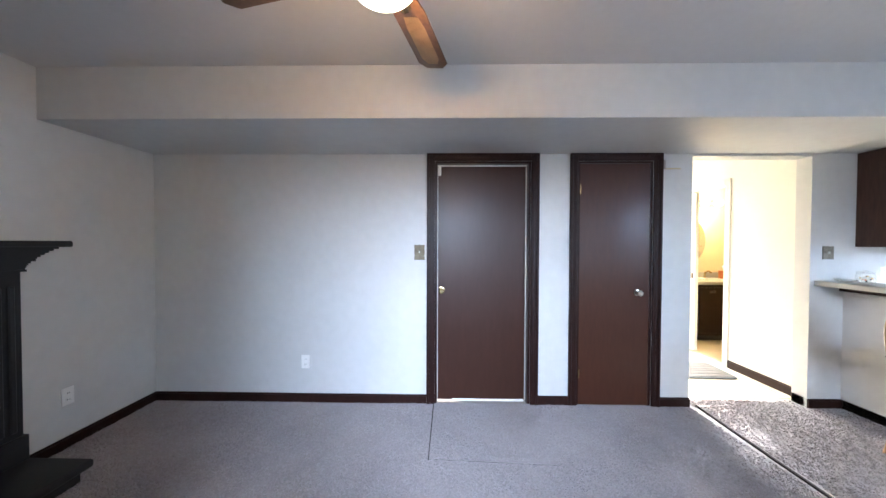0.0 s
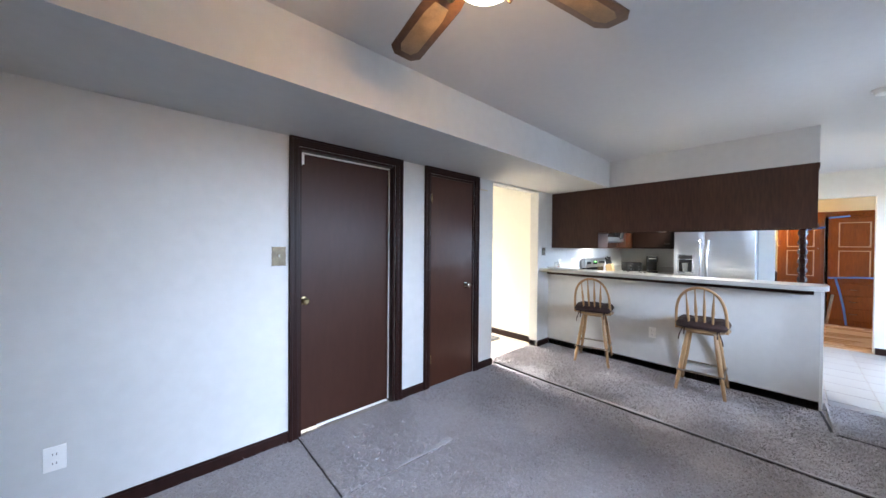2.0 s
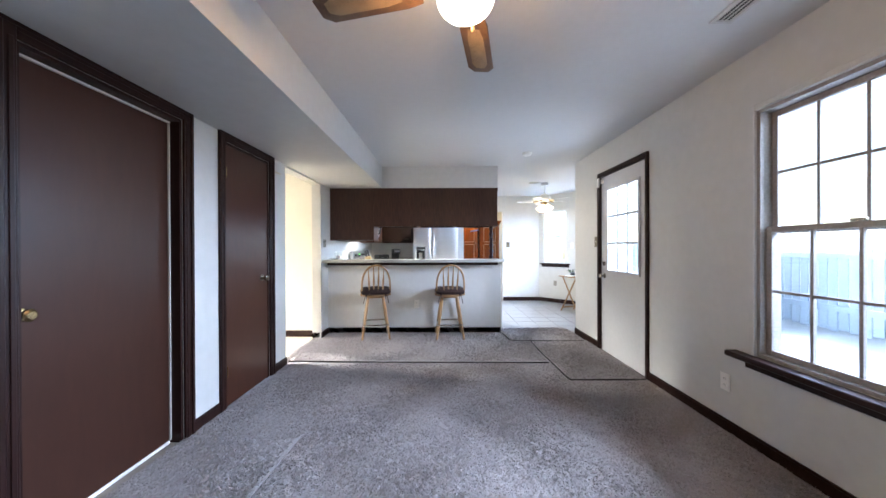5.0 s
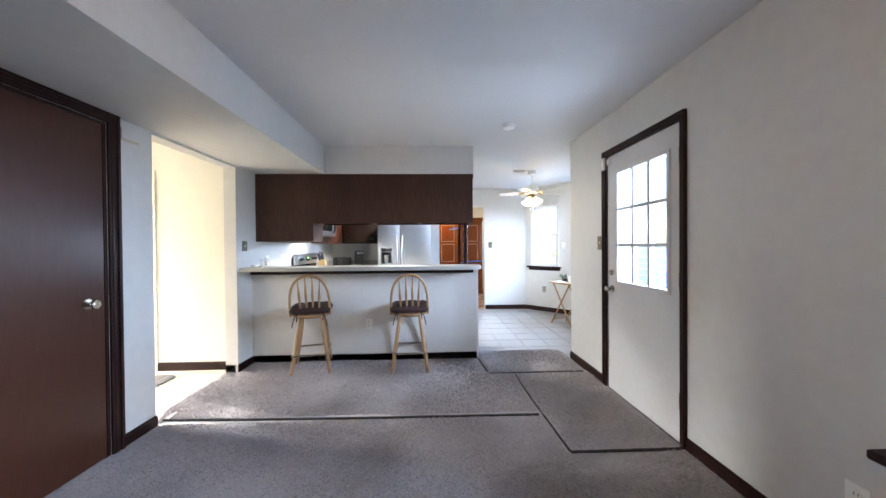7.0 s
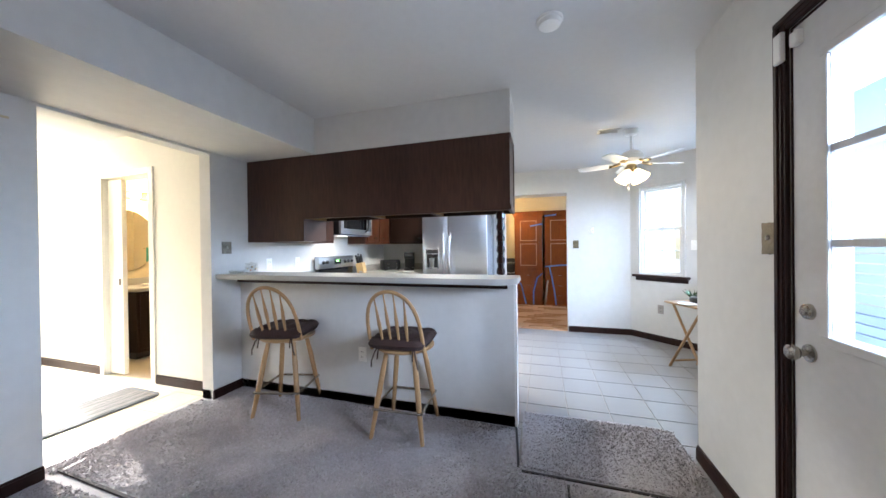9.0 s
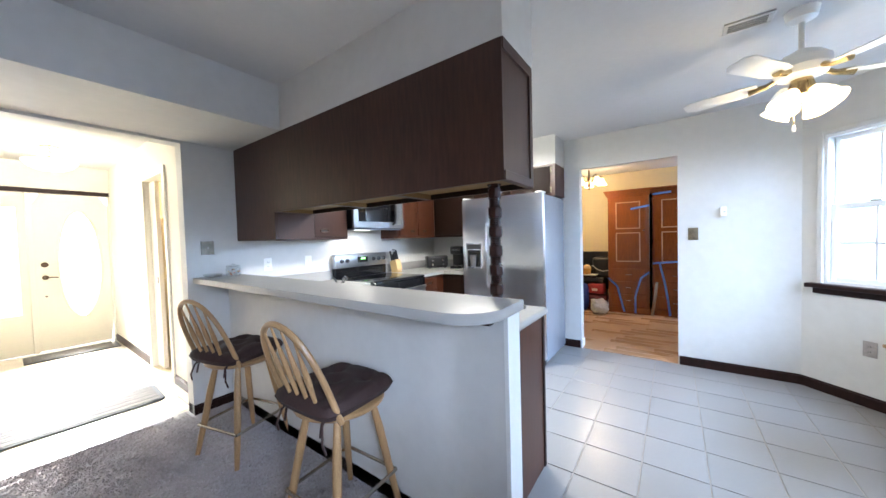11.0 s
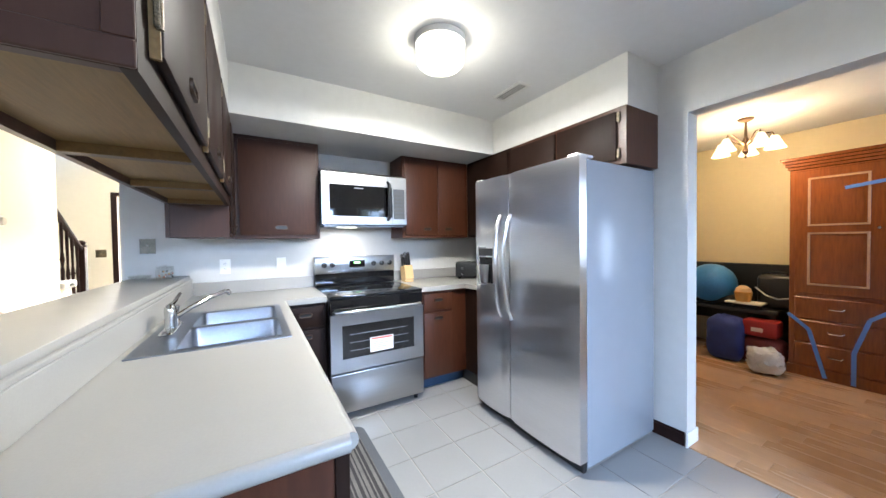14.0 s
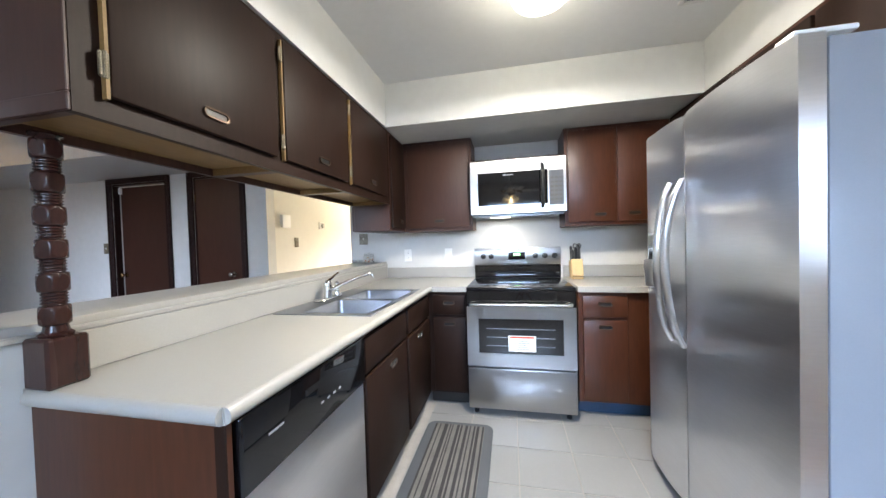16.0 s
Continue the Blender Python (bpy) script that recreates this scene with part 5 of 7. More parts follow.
dp = part("dispenser", box(QX + 0.0005, 1.57, 0.975, QX + 0.03, 1.78, 1.265, bev=0.004), GREYPL, fr, "ice and water dispenser")
part("dispenser_recess", box(QX - 0.0012, 1.59, 0.995, QX + 0.001, 1.76, 1.185), BLACKGLASS, dp)
part("dispenser_panel", box(QX - 0.0022, 1.585, 1.195, QX + 0.001, 1.765, 1.25), BLACK, dp)
part("dispenser_cup", lathe(bmesh.new(), [(0.028, 0), (0.034, 0.10), (0.036, 0.13)], at=(QX - 0.02, 1.675, 1.0), seg=16), STEEL, dp, "steel dispenser spout")
part("hinge_cover", box(QX + 0.02, QY0 + 0.01, 1.7555, QX + 0.16, QY0 + 0.075, 1.772, bev=0.006, seg=2), WHITE, fr, "pale plastic hinge cover")
part("hinge_cover", box(QX + 0.02, QY1 - 0.075, 1.7555, QX + 0.16, QY1 - 0.01, 1.772, bev=0.006, seg=2), WHITE, fr, "pale plastic hinge cover")
part("toe_grille", box(QX + 0.06, QY0 + 0.01, 0.01, QX + 0.09, QY1 - 0.01, 0.07), BLACK, fr)

# ceiling lamp
kl = thing("ceiling_lamp", "lit white drum ceiling lamp in the kitchen", "ceiling lamp", (4.83, 1.36, Z))
part("base", lathe(bmesh.new(), [(0.138, -0.03), (0.142, -0.022), (0.142, 0)], seg=36), WHITE, kl)
dr = part("diffuser", lathe(bmesh.new(), [(0.09, -0.148), (0.118, -0.142), (0.131, -0.125), (0.135, -0.09), (0.135, -0.0305)], seg=36), DRUM, kl, "glowing ribbed glass diffuser")
dr.visible_shadow = False

# things on the worktop
kb = thing("knife_block", "pale wooden knife block with black knives", "knife block", (5.205, 2.70, 0.9155), rz=0)
m = Matrix.Rotation(radians(-14), 4, "X")
part("block", moved(box(-0.045, -0.06, 0.012, 0.045, 0.05, 0.155, bev=0.004), m), KNIFEWOOD, kb)
part("foot", box(-0.045, -0.05, 0, 0.045, 0.06, 0.018, bev=0.003), KNIFEWOOD, kb)
for i in range(3):
    for j in range(2):
        h = 0.24 + 0.02 * ((i + 2 * j) % 3)
        part("knife_handle", moved(box(-0.036 + 0.026 * i, -0.045 + 0.05 * j, 0.156, -0.018 + 0.026 * i, -0.017 + 0.05 * j, h, bev=0.005), m), BLACK, kb, "black knife handle")
bm = bmesh.new()
for s in (-1, 1):
    tube(bm, [(0.02 + s * 0.016 + 0.015 * math.cos(a), 0.0, 0.275 + 0.020 * math.sin(a)) for a in (2 * math.pi * k / 12 for k in range(13))], 0.004, 6, cap=False)
part("scissors_handle", moved(bm, m), BLACK, kb, "black scissors handle")
tt = thing("toaster", "black four-slice toaster on the corner worktop", "toaster", (5.88, 2.58, 0.9155), rz=-40)
part("body", box(-0.15, -0.09, 0.012, 0.15, 0.09, 0.175, bev=0.022, seg=3), BLACK, tt)
for k in range(4):
    part("slot", box(-0.115 + 0.06 * k, -0.062, 0.1752, -0.09 + 0.06 * k, 0.062, 0.1768), CHROME, tt, "bright slot rim")
for k in (-0.075, 0.075):
    part("lever", box(k - 0.014, -0.108, 0.10, k + 0.014, -0.091, 0.118, bev=0.003), CHROME, tt)
    part("dial", moved(lathe(bmesh.new(), [(0.014, 0), (0.012, 0.01)], seg=14), Matrix.Translation((k, -0.0905, 0.05)) @ Matrix.Rotation(radians(90), 4, "X")), CHROME, tt)
for sx in (-0.11, 0.11):
    for sy in (-0.06, 0.06):
        part("foot", lathe(bmesh.new(), [(0.012, 0), (0.012, 0.013)], at=(sx, sy, 0), seg=10), BLACK, tt)
cm = thing("coffee_maker", "black single-serve coffee maker on the worktop", "coffee maker", (5.98, 2.28, 0.9155), rz=-70)
part("base", box(-0.08, -0.14, 0, 0.08, 0.13, 0.035, bev=0.008), BLACK, cm)
part("column", box(-0.08, 0.02, 0.0355, 0.08, 0.13, 0.29, bev=0.012, seg=2), BLACK, cm)
part("head", box(-0.082, -0.12, 0.19, 0.082, 0.0195, 0.30, bev=0.02, seg=3), BLACK, cm)
part("drip_tray", box(-0.055, -0.125, 0.0355, 0.055, -0.02, 0.043, bev=0.002), CHROME, cm)
part("lid_band", box(-0.06, -0.121, 0.245, 0.06, -0.1205, 0.255), CHROME, cm)

CASTPLATE = material("cast_silver_plate", (0.23, 0.21, 0.17), 0.36, 0.6, scale=60, vary=0.6, bump=0.003)
wall_plate("switch", (3.24, N, 1.30), 0, CASTPLATE, "square ornate silver switch plate above the bar", True, 0.086, 0.105)
wall_plate("outlet", (3.70, N, 1.13), 0, WHITE, "white plastic wall outlet above the worktop")
wall_plate("switch", (4.10, N, 1.13), 0, WHITE, "white plastic switch beside the range")
JARGLASS = clear_glass("jar_glass", (0.95, 0.95, 0.93), 0.03)
jar = thing("glass_jar", "squat clear glass jar with small coloured beads on the bar", "jar", (3.36, 2.72, 1.0715))
part("glass", lathe(bmesh.new(), [(0.044, 0), (0.050, 0.005), (0.052, 0.02), (0.052, 0.058), (0.046, 0.068), (0.046, 0.076)], seg=24), JARGLASS, jar, "clear glass")
part("lid", lathe(bmesh.new(), [(0.047, 0.0765), (0.049, 0.080), (0.046, 0.086), (0.012, 0.090), (0.010, 0.098)], seg=24), JARGLASS, jar, "clear glass lid")
rnd = random.Random(12)
BEADS = [material("jar_bead", c, 0.35, scale=20, vary=0.1) for c in ((0.75, 0.73, 0.68), (0.70, 0.66, 0.60), (0.62, 0.16, 0.05), (0.02, 0.02, 0.02), (0.66, 0.42, 0.12))]
for k in range(34):
    ang, rr = rnd.uniform(0, 2 * math.pi), 0.041 * math.sqrt(rnd.random())
    r = rnd.uniform(0.005, 0.0075)
    bm = bmesh.new()
    bmesh.ops.create_icosphere(bm, subdivisions=1, radius=r, matrix=Matrix.Translation((rr * math.cos(ang), rr * math.sin(ang), 0.010 + 0.013 * (k // 9) + rnd.uniform(0, 0.004))))
    part("bead", bm, BEADS[rnd.choice((0, 0, 1, 1, 0, 2, 3, 4))], jar)
single("glass_dish", lathe(bmesh.new(), [(0.030, 1.0715), (0.048, 1.075), (0.058, 1.088), (0.062, 1.100), (0.058, 1.098), (0.052, 1.086), (0.028, 1.077)], at=(3.225, 2.735, 0), seg=28), JARGLASS, "small clear glass dish on the bar", "dish")

# striped kitchen mat
def striped_mat(p, lx, ly, rz, label, border):
    t = thing("floor_mat", label, "mat", p, rz=rz)
    bm = bmesh.new()
    r = 0.06
    pts = []
    for cx, cy, s in ((lx / 2 - r, ly / 2 - r, 0), (-lx / 2 + r, ly / 2 - r, 90), (-lx / 2 + r, -ly / 2 + r, 180), (lx / 2 - r, -ly / 2 + r, 270)):
        pts += [(cx + r * math.cos(radians(s + q)), cy + r * math.sin(radians(s + q))) for q in (0, 22, 45, 68, 90)]
    part("base", prism(bm, pts, 0, 0.011, bev=0.003), RUBBER, t)
    rnd = random.Random(4)
    x, k = -lx / 2 + border, 0
    while x < lx / 2 - border - 0.004:
        w = rnd.choice((0.008, 0.012, 0.018, 0.024))
        x1 = min(x + w, lx / 2 - border)
        part("stripe", box(x, -ly / 2 + 0.035, 0.0112, x1 - 0.001, ly / 2 - 0.035, 0.0135), MATLIGHT if k % 2 else MATDARK, t)
        x, k = x1, k + 1
    return t


striped_mat((4.315, 1.53, 0.001), 0.44, 1.0, 0, "grey kitchen mat with brown stripes before the sink", 0.055)

# ---- dining bay ----
sash_window("window_2", "white double-hung dining window with dark wooden sill", BAY_E @ Matrix.Translation((0.355, 0, 0)), 0.52, 0.88, 2.05, 2, 1, 2, WHITEPAINT, WHITEPAINT, PAINT, sill=0.08)
sash_window("window_3", "white double-hung window of the dining bay", BAY_S @ Matrix.Translation((0.12, 0, 0)), 1.18, 0.88, 2.05, 2, 1, 2, WHITEPAINT, WHITEPAINT, PAINT)

f2 = thing("ceiling_fan", "white five-blade dining fan with lit tulip shades", "ceiling fan", (4.71, -0.68, Z - 0.045))
part("canopy", lathe(bmesh.new(), [(0.02, -0.015), (0.055, 0.0), (0.065, 0.045)], seg=24), WHITE, f2)
part("downrod", tube(bmesh.new(), [(0, 0, -0.16), (0, 0, -0.01)], 0.012, 12), WHITE, f2)
part("motor", lathe(bmesh.new(), [(0.05, -0.30), (0.09, -0.285), (0.11, -0.25), (0.105, -0.21), (0.07, -0.175), (0.03, -0.155)], seg=28), WHITE, f2)
part("light_fitter", lathe(bmesh.new(), [(0.02, -0.40), (0.045, -0.385), (0.05, -0.34), (0.04, -0.3005)], seg=20), BRASS, f2)
for k in range(5):
    m = Matrix.Rotation(radians(71 + 72 * k), 4, "Z") @ Matrix.Translation((0, 0, -0.285)) @ Matrix.Rotation(radians(11), 4, "X")
    part("blade", moved(fan_blade(bmesh.new(), 0.16, 0.50, 0.09, 0.12, 0.006), m), WHITEPAINT, f2, "white fan blade")
    part("blade_iron", moved(tube(bmesh.new(), [(0.08, 0, 0.02), (0.13, 0, -0.002), (0.20, 0, -0.007)], [0.012, 0.014, 0.02], 8), m), BRASS, f2)
tul = [(0.022, 0.0), (0.035, -0.025), (0.047, -0.06), (0.052, -0.085), (0.064, -0.11)]
for k in range(4):
    m = Matrix.Rotation(radians(45 + 90 * k), 4, "Z") @ Matrix.Translation((0.05, 0, -0.365)) @ Matrix.Rotation(radians(-38), 4, "Y")
    s = part("shade", moved(lathe(bmesh.new(), tul[::-1], seg=20, cap=False), m), TULIP, f2, "lit glass tulip shade")
    s.visible_shadow = False
part("pull_chain", tube(bmesh.new(), [(0.03, 0.02, -0.40), (0.03, 0.02, -0.52)], 0.002, 6), BRASS, f2)
part("pull_fob", lathe(bmesh.new(), [(0.004, -0.555), (0.008, -0.545), (0.005, -0.52)], at=(0.03, 0.02, 0), seg=10), WHITE, f2)

wall_plate("switch", (E, -0.30, 1.30), 90, PEWTER, "brown metal light switch plate on the wall", False, 0.078, 0.118).matrix_world = pose(E, -0.30, 1.30, 0, 0, -90)
th = thing("thermostat", "small white thermostat box on the wall", "thermostat", (E, -0.522, 1.50), rz=-90)
part("case", box(-0.022, -0.022, -0.045, 0.022, 0, 0.045, bev=0.006, seg=2), WHITE, th)
part("dial", box(-0.005, -0.025, -0.01, 0.015, -0.0225, 0.005), IVORY, th)
wall_plate("outlet", (5.935, -1.301, 0.43), 0, GREYTRIM, "grey wall outlet under the dining window").matrix_world = pose(5.935, -1.301, 0.43, 0, 0, 225.4)
wall_plate("switch", (5.66, -1.575, 1.27), 0, WHITE, "white switch plate beside the dining window").matrix_world = pose(5.66, -1.575, 1.27, 0, 0, 225.4)

tb = thing("tray_table", "light wooden folding tray table in the dining bay", "table", (4.87, -1.32, 0), rz=20)
part("tabletop", box(-0.25, -0.19, 0.665, 0.25, 0.19, 0.685, bev=0.006, seg=2), OAK, tb)
for y in (-0.15, 0.15):
    for s in (-1, 1):
        part("leg", tube(bmesh.new(), [(s * 0.21, y + s * 0.012, 0.0), (-s * 0.19, y + s * 0.012, 0.664)], 0.013, 8), OAK, tb)
for s in (-1, 1):
    part("stretcher", tube(bmesh.new(), [(s * 0.17, -0.15, 0.07), (s * 0.17, 0.15, 0.07)], 0.010, 8), OAK, tb)
single("cloth_bag", moved(lathe(bmesh.new(), [(0.03, 0.0), (0.10, 0.004), (0.115, 0.03), (0.10, 0.06), (0.04, 0.075)], seg=20), Matrix.Translation((4.90, -1.33, 0.6855)) @ Matrix.Diagonal((1.1, 0.8, 1, 1))), BLACK, "black cloth bag on the tray table", "bag")
single("paper_cup", lathe(bmesh.new(), [(0.03, 0.6855), (0.04, 0.79), (0.041, 0.795)], at=(4.76, -1.30, 0), seg=18), WHITE, "white paper cup on the tray table", "cup")
single("small_plate", lathe(bmesh.new(), [(0.04, 0.6855), (0.085, 0.693), (0.09, 0.699), (0.04, 0.690)], at=(4.80, -1.19, 0), seg=24), WHITE, "small white plate on the tray table", "plate")
bm = bmesh.new()
rnd = random.Random(3)
for k in range(14):
    a, l = rnd.uniform(0, 6.28), rnd.uniform(0.04, 0.09)
    tube(bm, [(5.02, -1.31, 0.70), (5.02 + l * 0.4 * math.cos(a), -1.31 + l * 0.4 * math.sin(a), 0.75), (5.02 + l * math.cos(a), -1.31 + l * math.sin(a), 0.78 + rnd.uniform(-0.01, 0.04))], [0.004, 0.009, 0.001], 5)
pl = thing("small_plant", "tiny dark potted plant on the tray table", "plant", (5.02, -1.31, 0.6855), world=True)
part("leaves", bm, material("plant_leaf", (0.05, 0.09, 0.03), 0.6, scale=30, vary=0.3), pl)
part("pot", lathe(bmesh.new(), [(0.022, 0.6858), (0.03, 0.72), (0.03, 0.724)], at=(5.02, -1.31, 0), seg=16), BRONZE, pl)

# ---- hall ----
fd = thing("door_4", "cream front door with oval glass and narrow sidelight", "door", (2.66, HY, 0), world=True)
fd["kind"] = "structure"
for a in ((2.075, 0, 2.14, 2.05), (2.075, 2.05, 3.215, 2.105)):
    part("casing", box(a[0], HY - 0.02, a[1], a[2], HY - 0.001, a[3], bev=0.003), DARKTRIM, fd, "dark brown casing")
CREAM = material("cream_enamel", (0.74, 0.71, 0.62), 0.4, scale=6, vary=0.02)
sl = bmesh.new()
for a in ((2.141, 0.01, 2.195, 2.045), (2.405, 0.01, 2.475, 2.045), (2.195, 0.01, 2.405, 0.52), (2.195, 1.86, 2.405, 2.045)):
    bx(sl, a[0], HY + 0.03, a[1], a[2], HY + 0.075, a[3])
sl = part("sidelight", sl, CREAM, fd, "cream sidelight frame")
p = part("pane", box(2.195, HY + 0.05, 0.52, 2.405, HY + 0.054, 1.86), GLASS, sl, "tall glass pane")
p.visible_shadow = False
part("mullion", box(2.476, HY - 0.005, 0.01, 2.53, HY + 0.085, 2.045, bev=0.003), CREAM, fd)
# entrance leaf with a tall oval light
OX, OZ, OA, OB = 2.915, 1.12, 0.185, 0.70


def oval_plate(x0, x1, z0, z1, y0, y1, n=56):
    """An upright plate with an oval hole through it."""
    bm = bmesh.new()
    rings = []
    for y in (y0, y1):
        inner, outer = [], []
        for k in range(n):
            a = 2 * math.pi * k / n
            c, s_ = math.cos(a), math.sin(a)
            inner.append(bm.verts.new((OX + OA * c, y, OZ + OB * s_)))
            tx = ((x1 - OX) / c if c > 0 else (x0 - OX) / c) if abs(c) > 1e-6 else 1e9
            tz = ((z1 - OZ) / s_ if s_ > 0 else (z0 - OZ) / s_) if abs(s_) > 1e-6 else 1e9
            r = min(tx, tz)
            outer.append(bm.verts.new((OX + r * c, y, OZ + r * s_)))
        rings.append((inner, outer))
    for k in range(n):
        j = (k + 1) % n
        for (inner, outer), flip in zip(rings, (False, True)):
            q = (inner[k], outer[k], outer[j], inner[j])
            bm.faces.new(q[::-1] if flip else q)
        bm.faces.new((rings[0][0][k], rings[0][0][j], rings[1][0][j], rings[1][0][k]))
        bm.faces.new((rings[0][1][j], rings[0][1][k], rings[1][1][k], rings[1][1][j]))
    bmesh.ops.recalc_face_normals(bm, faces=bm.faces)
    return bm


lf = oval_plate(2.531, 3.195, 0.015, 2.04, HY + 0.03, HY + 0.075)
lf = part("leaf", lf, CREAM, fd, "cream painted entrance leaf")
rim = [(OX + (OA + 0.014) * math.cos(a), HY + 0.028, OZ + (OB + 0.014) * math.sin(a)) for a in (2 * math.pi * k / 48 for k in range(49))]
part("glass_surround", tube(bmesh.new(), rim, 0.014, 8), CREAM, lf, "raised oval glazing bead")
p = part("pane", moved(prism(bmesh.new(), [((OA + 0.006) * math.cos(a), (OB + 0.006) * math.sin(a)) for a in (2 * math.pi * k / 48 for k in range(48))], 0, 0.004), Matrix.Translation((OX, HY + 0.056, OZ)) @ Matrix.Rotation(radians(90), 4, "X")), GLASS, lf, "tall oval door pane")
p.visible_shadow = False
for z, r0 in ((1.13, 0.034), (0.965, 0.030), (0.72, 0.012)):
    bm = moved(lathe(bmesh.new(), [(r0, 0), (r0 * 0.95, 0.008), (r0 * 0.5, 0.016)], seg=18), Matrix.Translation((2.605, HY + 0.0295, z)) @ Matrix.Rotation(radians(90), 4, "X"))
    part("lock", bm, BRONZE, lf, "dark bronze lock rose")
part("lever", tube(bmesh.new(), [(2.605, HY + 0.014, 0.965), (2.605, HY - 0.02, 0.965), (2.66, HY - 0.025, 0.967), (2.71, HY - 0.022, 0.96)], [0.010, 0.010, 0.008, 0.006], 10), BRONZE, lf, "dark bronze lever handle")

hl = thing("ceiling_lamp", "lit brass hall ceiling lamp with glass bowl", "ceiling lamp", (2.63, 5.25, Z))
part("canopy", lathe(bmesh.new(), [(0.03, -0.03), (0.07, -0.02), (0.075, 0)], seg=24), BRASS, hl)
part("stem", tube(bmesh.new(), [(0, 0, -0.26), (0, 0, -0.028)], 0.010, 10), BRASS, hl)
s = part("bowl", lathe(bmesh.new(), [(0.02, -0.27), (0.10, -0.255), (0.16, -0.225), (0.19, -0.185), (0.20, -0.17)], seg=28, cap=False), DRUM, hl, "glowing glass bowl")
s.visible_shadow = False
for k in range(3):
    m = Matrix.Rotation(radians(30 + 120 * k), 4, "Z")
    part("arm", moved(tube(bmesh.new(), [(0.01, 0, -0.08), (0.08, 0, -0.12), (0.15, 0, -0.13), (0.20, 0, -0.16), (0.215, 0, -0.15)], [0.008, 0.008, 0.008, 0.009, 0.004], 8), m), BRASS, hl)

striped_mat((2.60, 3.68, 0.001), 0.46, 0.95, 88, "grey striped runner on the hall tiles", 0.03)
hm = thing("floor_mat", "black bordered tan door mat before the entrance", "mat", (2.78, 6.10, 0.001))
part("base", box(-0.40, -0.20, 0, 0.40, 0.20, 0.010, bev=0.003), BLACK, hm)
part("field", box(-0.34, -0.14, 0.0102, 0.34, 0.14, 0.013), MATLIGHT, hm, "tan woven field")

wall_plate("switch", (HX0, 3.45, 1.30), 90, PEWTER, "small brown switch plate on the hall wall", False, 0.075, 0.12).matrix_world = pose(HX0, 3.45, 1.30, 0, 0, 90)
ch = thing("door_chime", "white door chime box on the hall wall", "door chime", (HX0, 3.24, 1.55), rz=90)
part("case", box(-0.07, -0.04, -0.075, 0.07, 0, 0.075, bev=0.006, seg=2), WHITE, ch)
th = thing("thermostat", "small round white thermostat on the hall wall", "thermostat", (HX0, 4.0, 1.53), rz=90)
part("plate", box(-0.06, -0.012, -0.05, 0.06, 0, 0.05, bev=0.004), WHITE, th)
part("dial", moved(lathe(bmesh.new(), [(0.035, 0), (0.032, 0.02), (0.02, 0.025)], seg=20), Matrix.Translation((0.02, -0.0125, 0)) @ Matrix.Rotation(radians(90), 4, "X")), IVORY, th)
wall_plate("switch", (1.95, HY, 1.20), 0, PEWTER, "brown double switch plate by the entrance", False, 0.115, 0.115)

# staircase that climbs beside the hall
sc = thing("staircase", "carpeted staircase with dark turned balustrade", "stairs", (1.5, 5.3, 0), world=True)
part("landing", box(0.905, 5.485, 0.0, 2.035, HY - 0.002, 0.54, bev=0.01), HALL_PAINT, sc, "cream sided lower landing")
STEPWHITE = material("stair_carpet", (0.70, 0.68, 0.64), 0.9, scale=30, vary=0.08, bump=0.006)
for k in range(8):
    y = 5.48 - 0.25 * k
    st = part("step", box(0.905, y - 0.255, 0.0 if k < 2 else 0.54 + 0.18 * k - 0.02, 1.925 if y < 5.21 else 2.04, y, 0.54 + 0.18 * (k + 1), bev=0.012, seg=2), CARPET if k > 1 else TAN_PAINT, sc)
    if y > 5.2:
        part("step_end", box(1.90, y - 0.20, 0.54 + 0.18 * (k + 1) - 0.07, 2.085, y + 0.03, 0.54 + 0.18 * (k + 1) + 0.018, bev=0.03, seg=3), STEPWHITE, st, "white carpet wrapped tread end")
part("step_end", box(1.93, 4.955, 0.83, 2.085, 5.21, 0.92, bev=0.03, seg=3), STEPWHITE, sc, "white carpet wrapped tread end")
nw = part("newel_post", box(1.965, 5.58, 0.541, 2.045, 5.66, 1.30, bev=0.006), DARKTRIM, sc, "dark wooden newel post")
part("newel_cap", lathe(bmesh.new(), [(0.05, 1.3005), (0.058, 1.315), (0.035, 1.33), (0.045, 1.36), (0.015, 1.385)], at=(2.005, 5.62, 0), seg=18), DARKTRIM, nw)
part("handrail", tube(bmesh.new(), [(2.005, 5.60, 1.27), (2.005, 4.96, 1.755)], 0.03, 10), DARKTRIM, sc, "dark wooden handrail")
for k in range(5):
    y = 5.50 - 0.118 * k
    zt = 1.27 + (5.60 - y) * 0.758 - 0.03
    zb = 0.72 if y > 5.23 else 0.90
    part("baluster", lathe(bmesh.new(), [(0.016, zb), (0.016, zb + 0.15), (0.010, zb + 0.18), (0.020, zb + 0.26), (0.011, zb + 0.36), (0.016, zt - 0.1), (0.016, zt)], at=(2.005, y, 0), seg=10), DARKTRIM, sc)

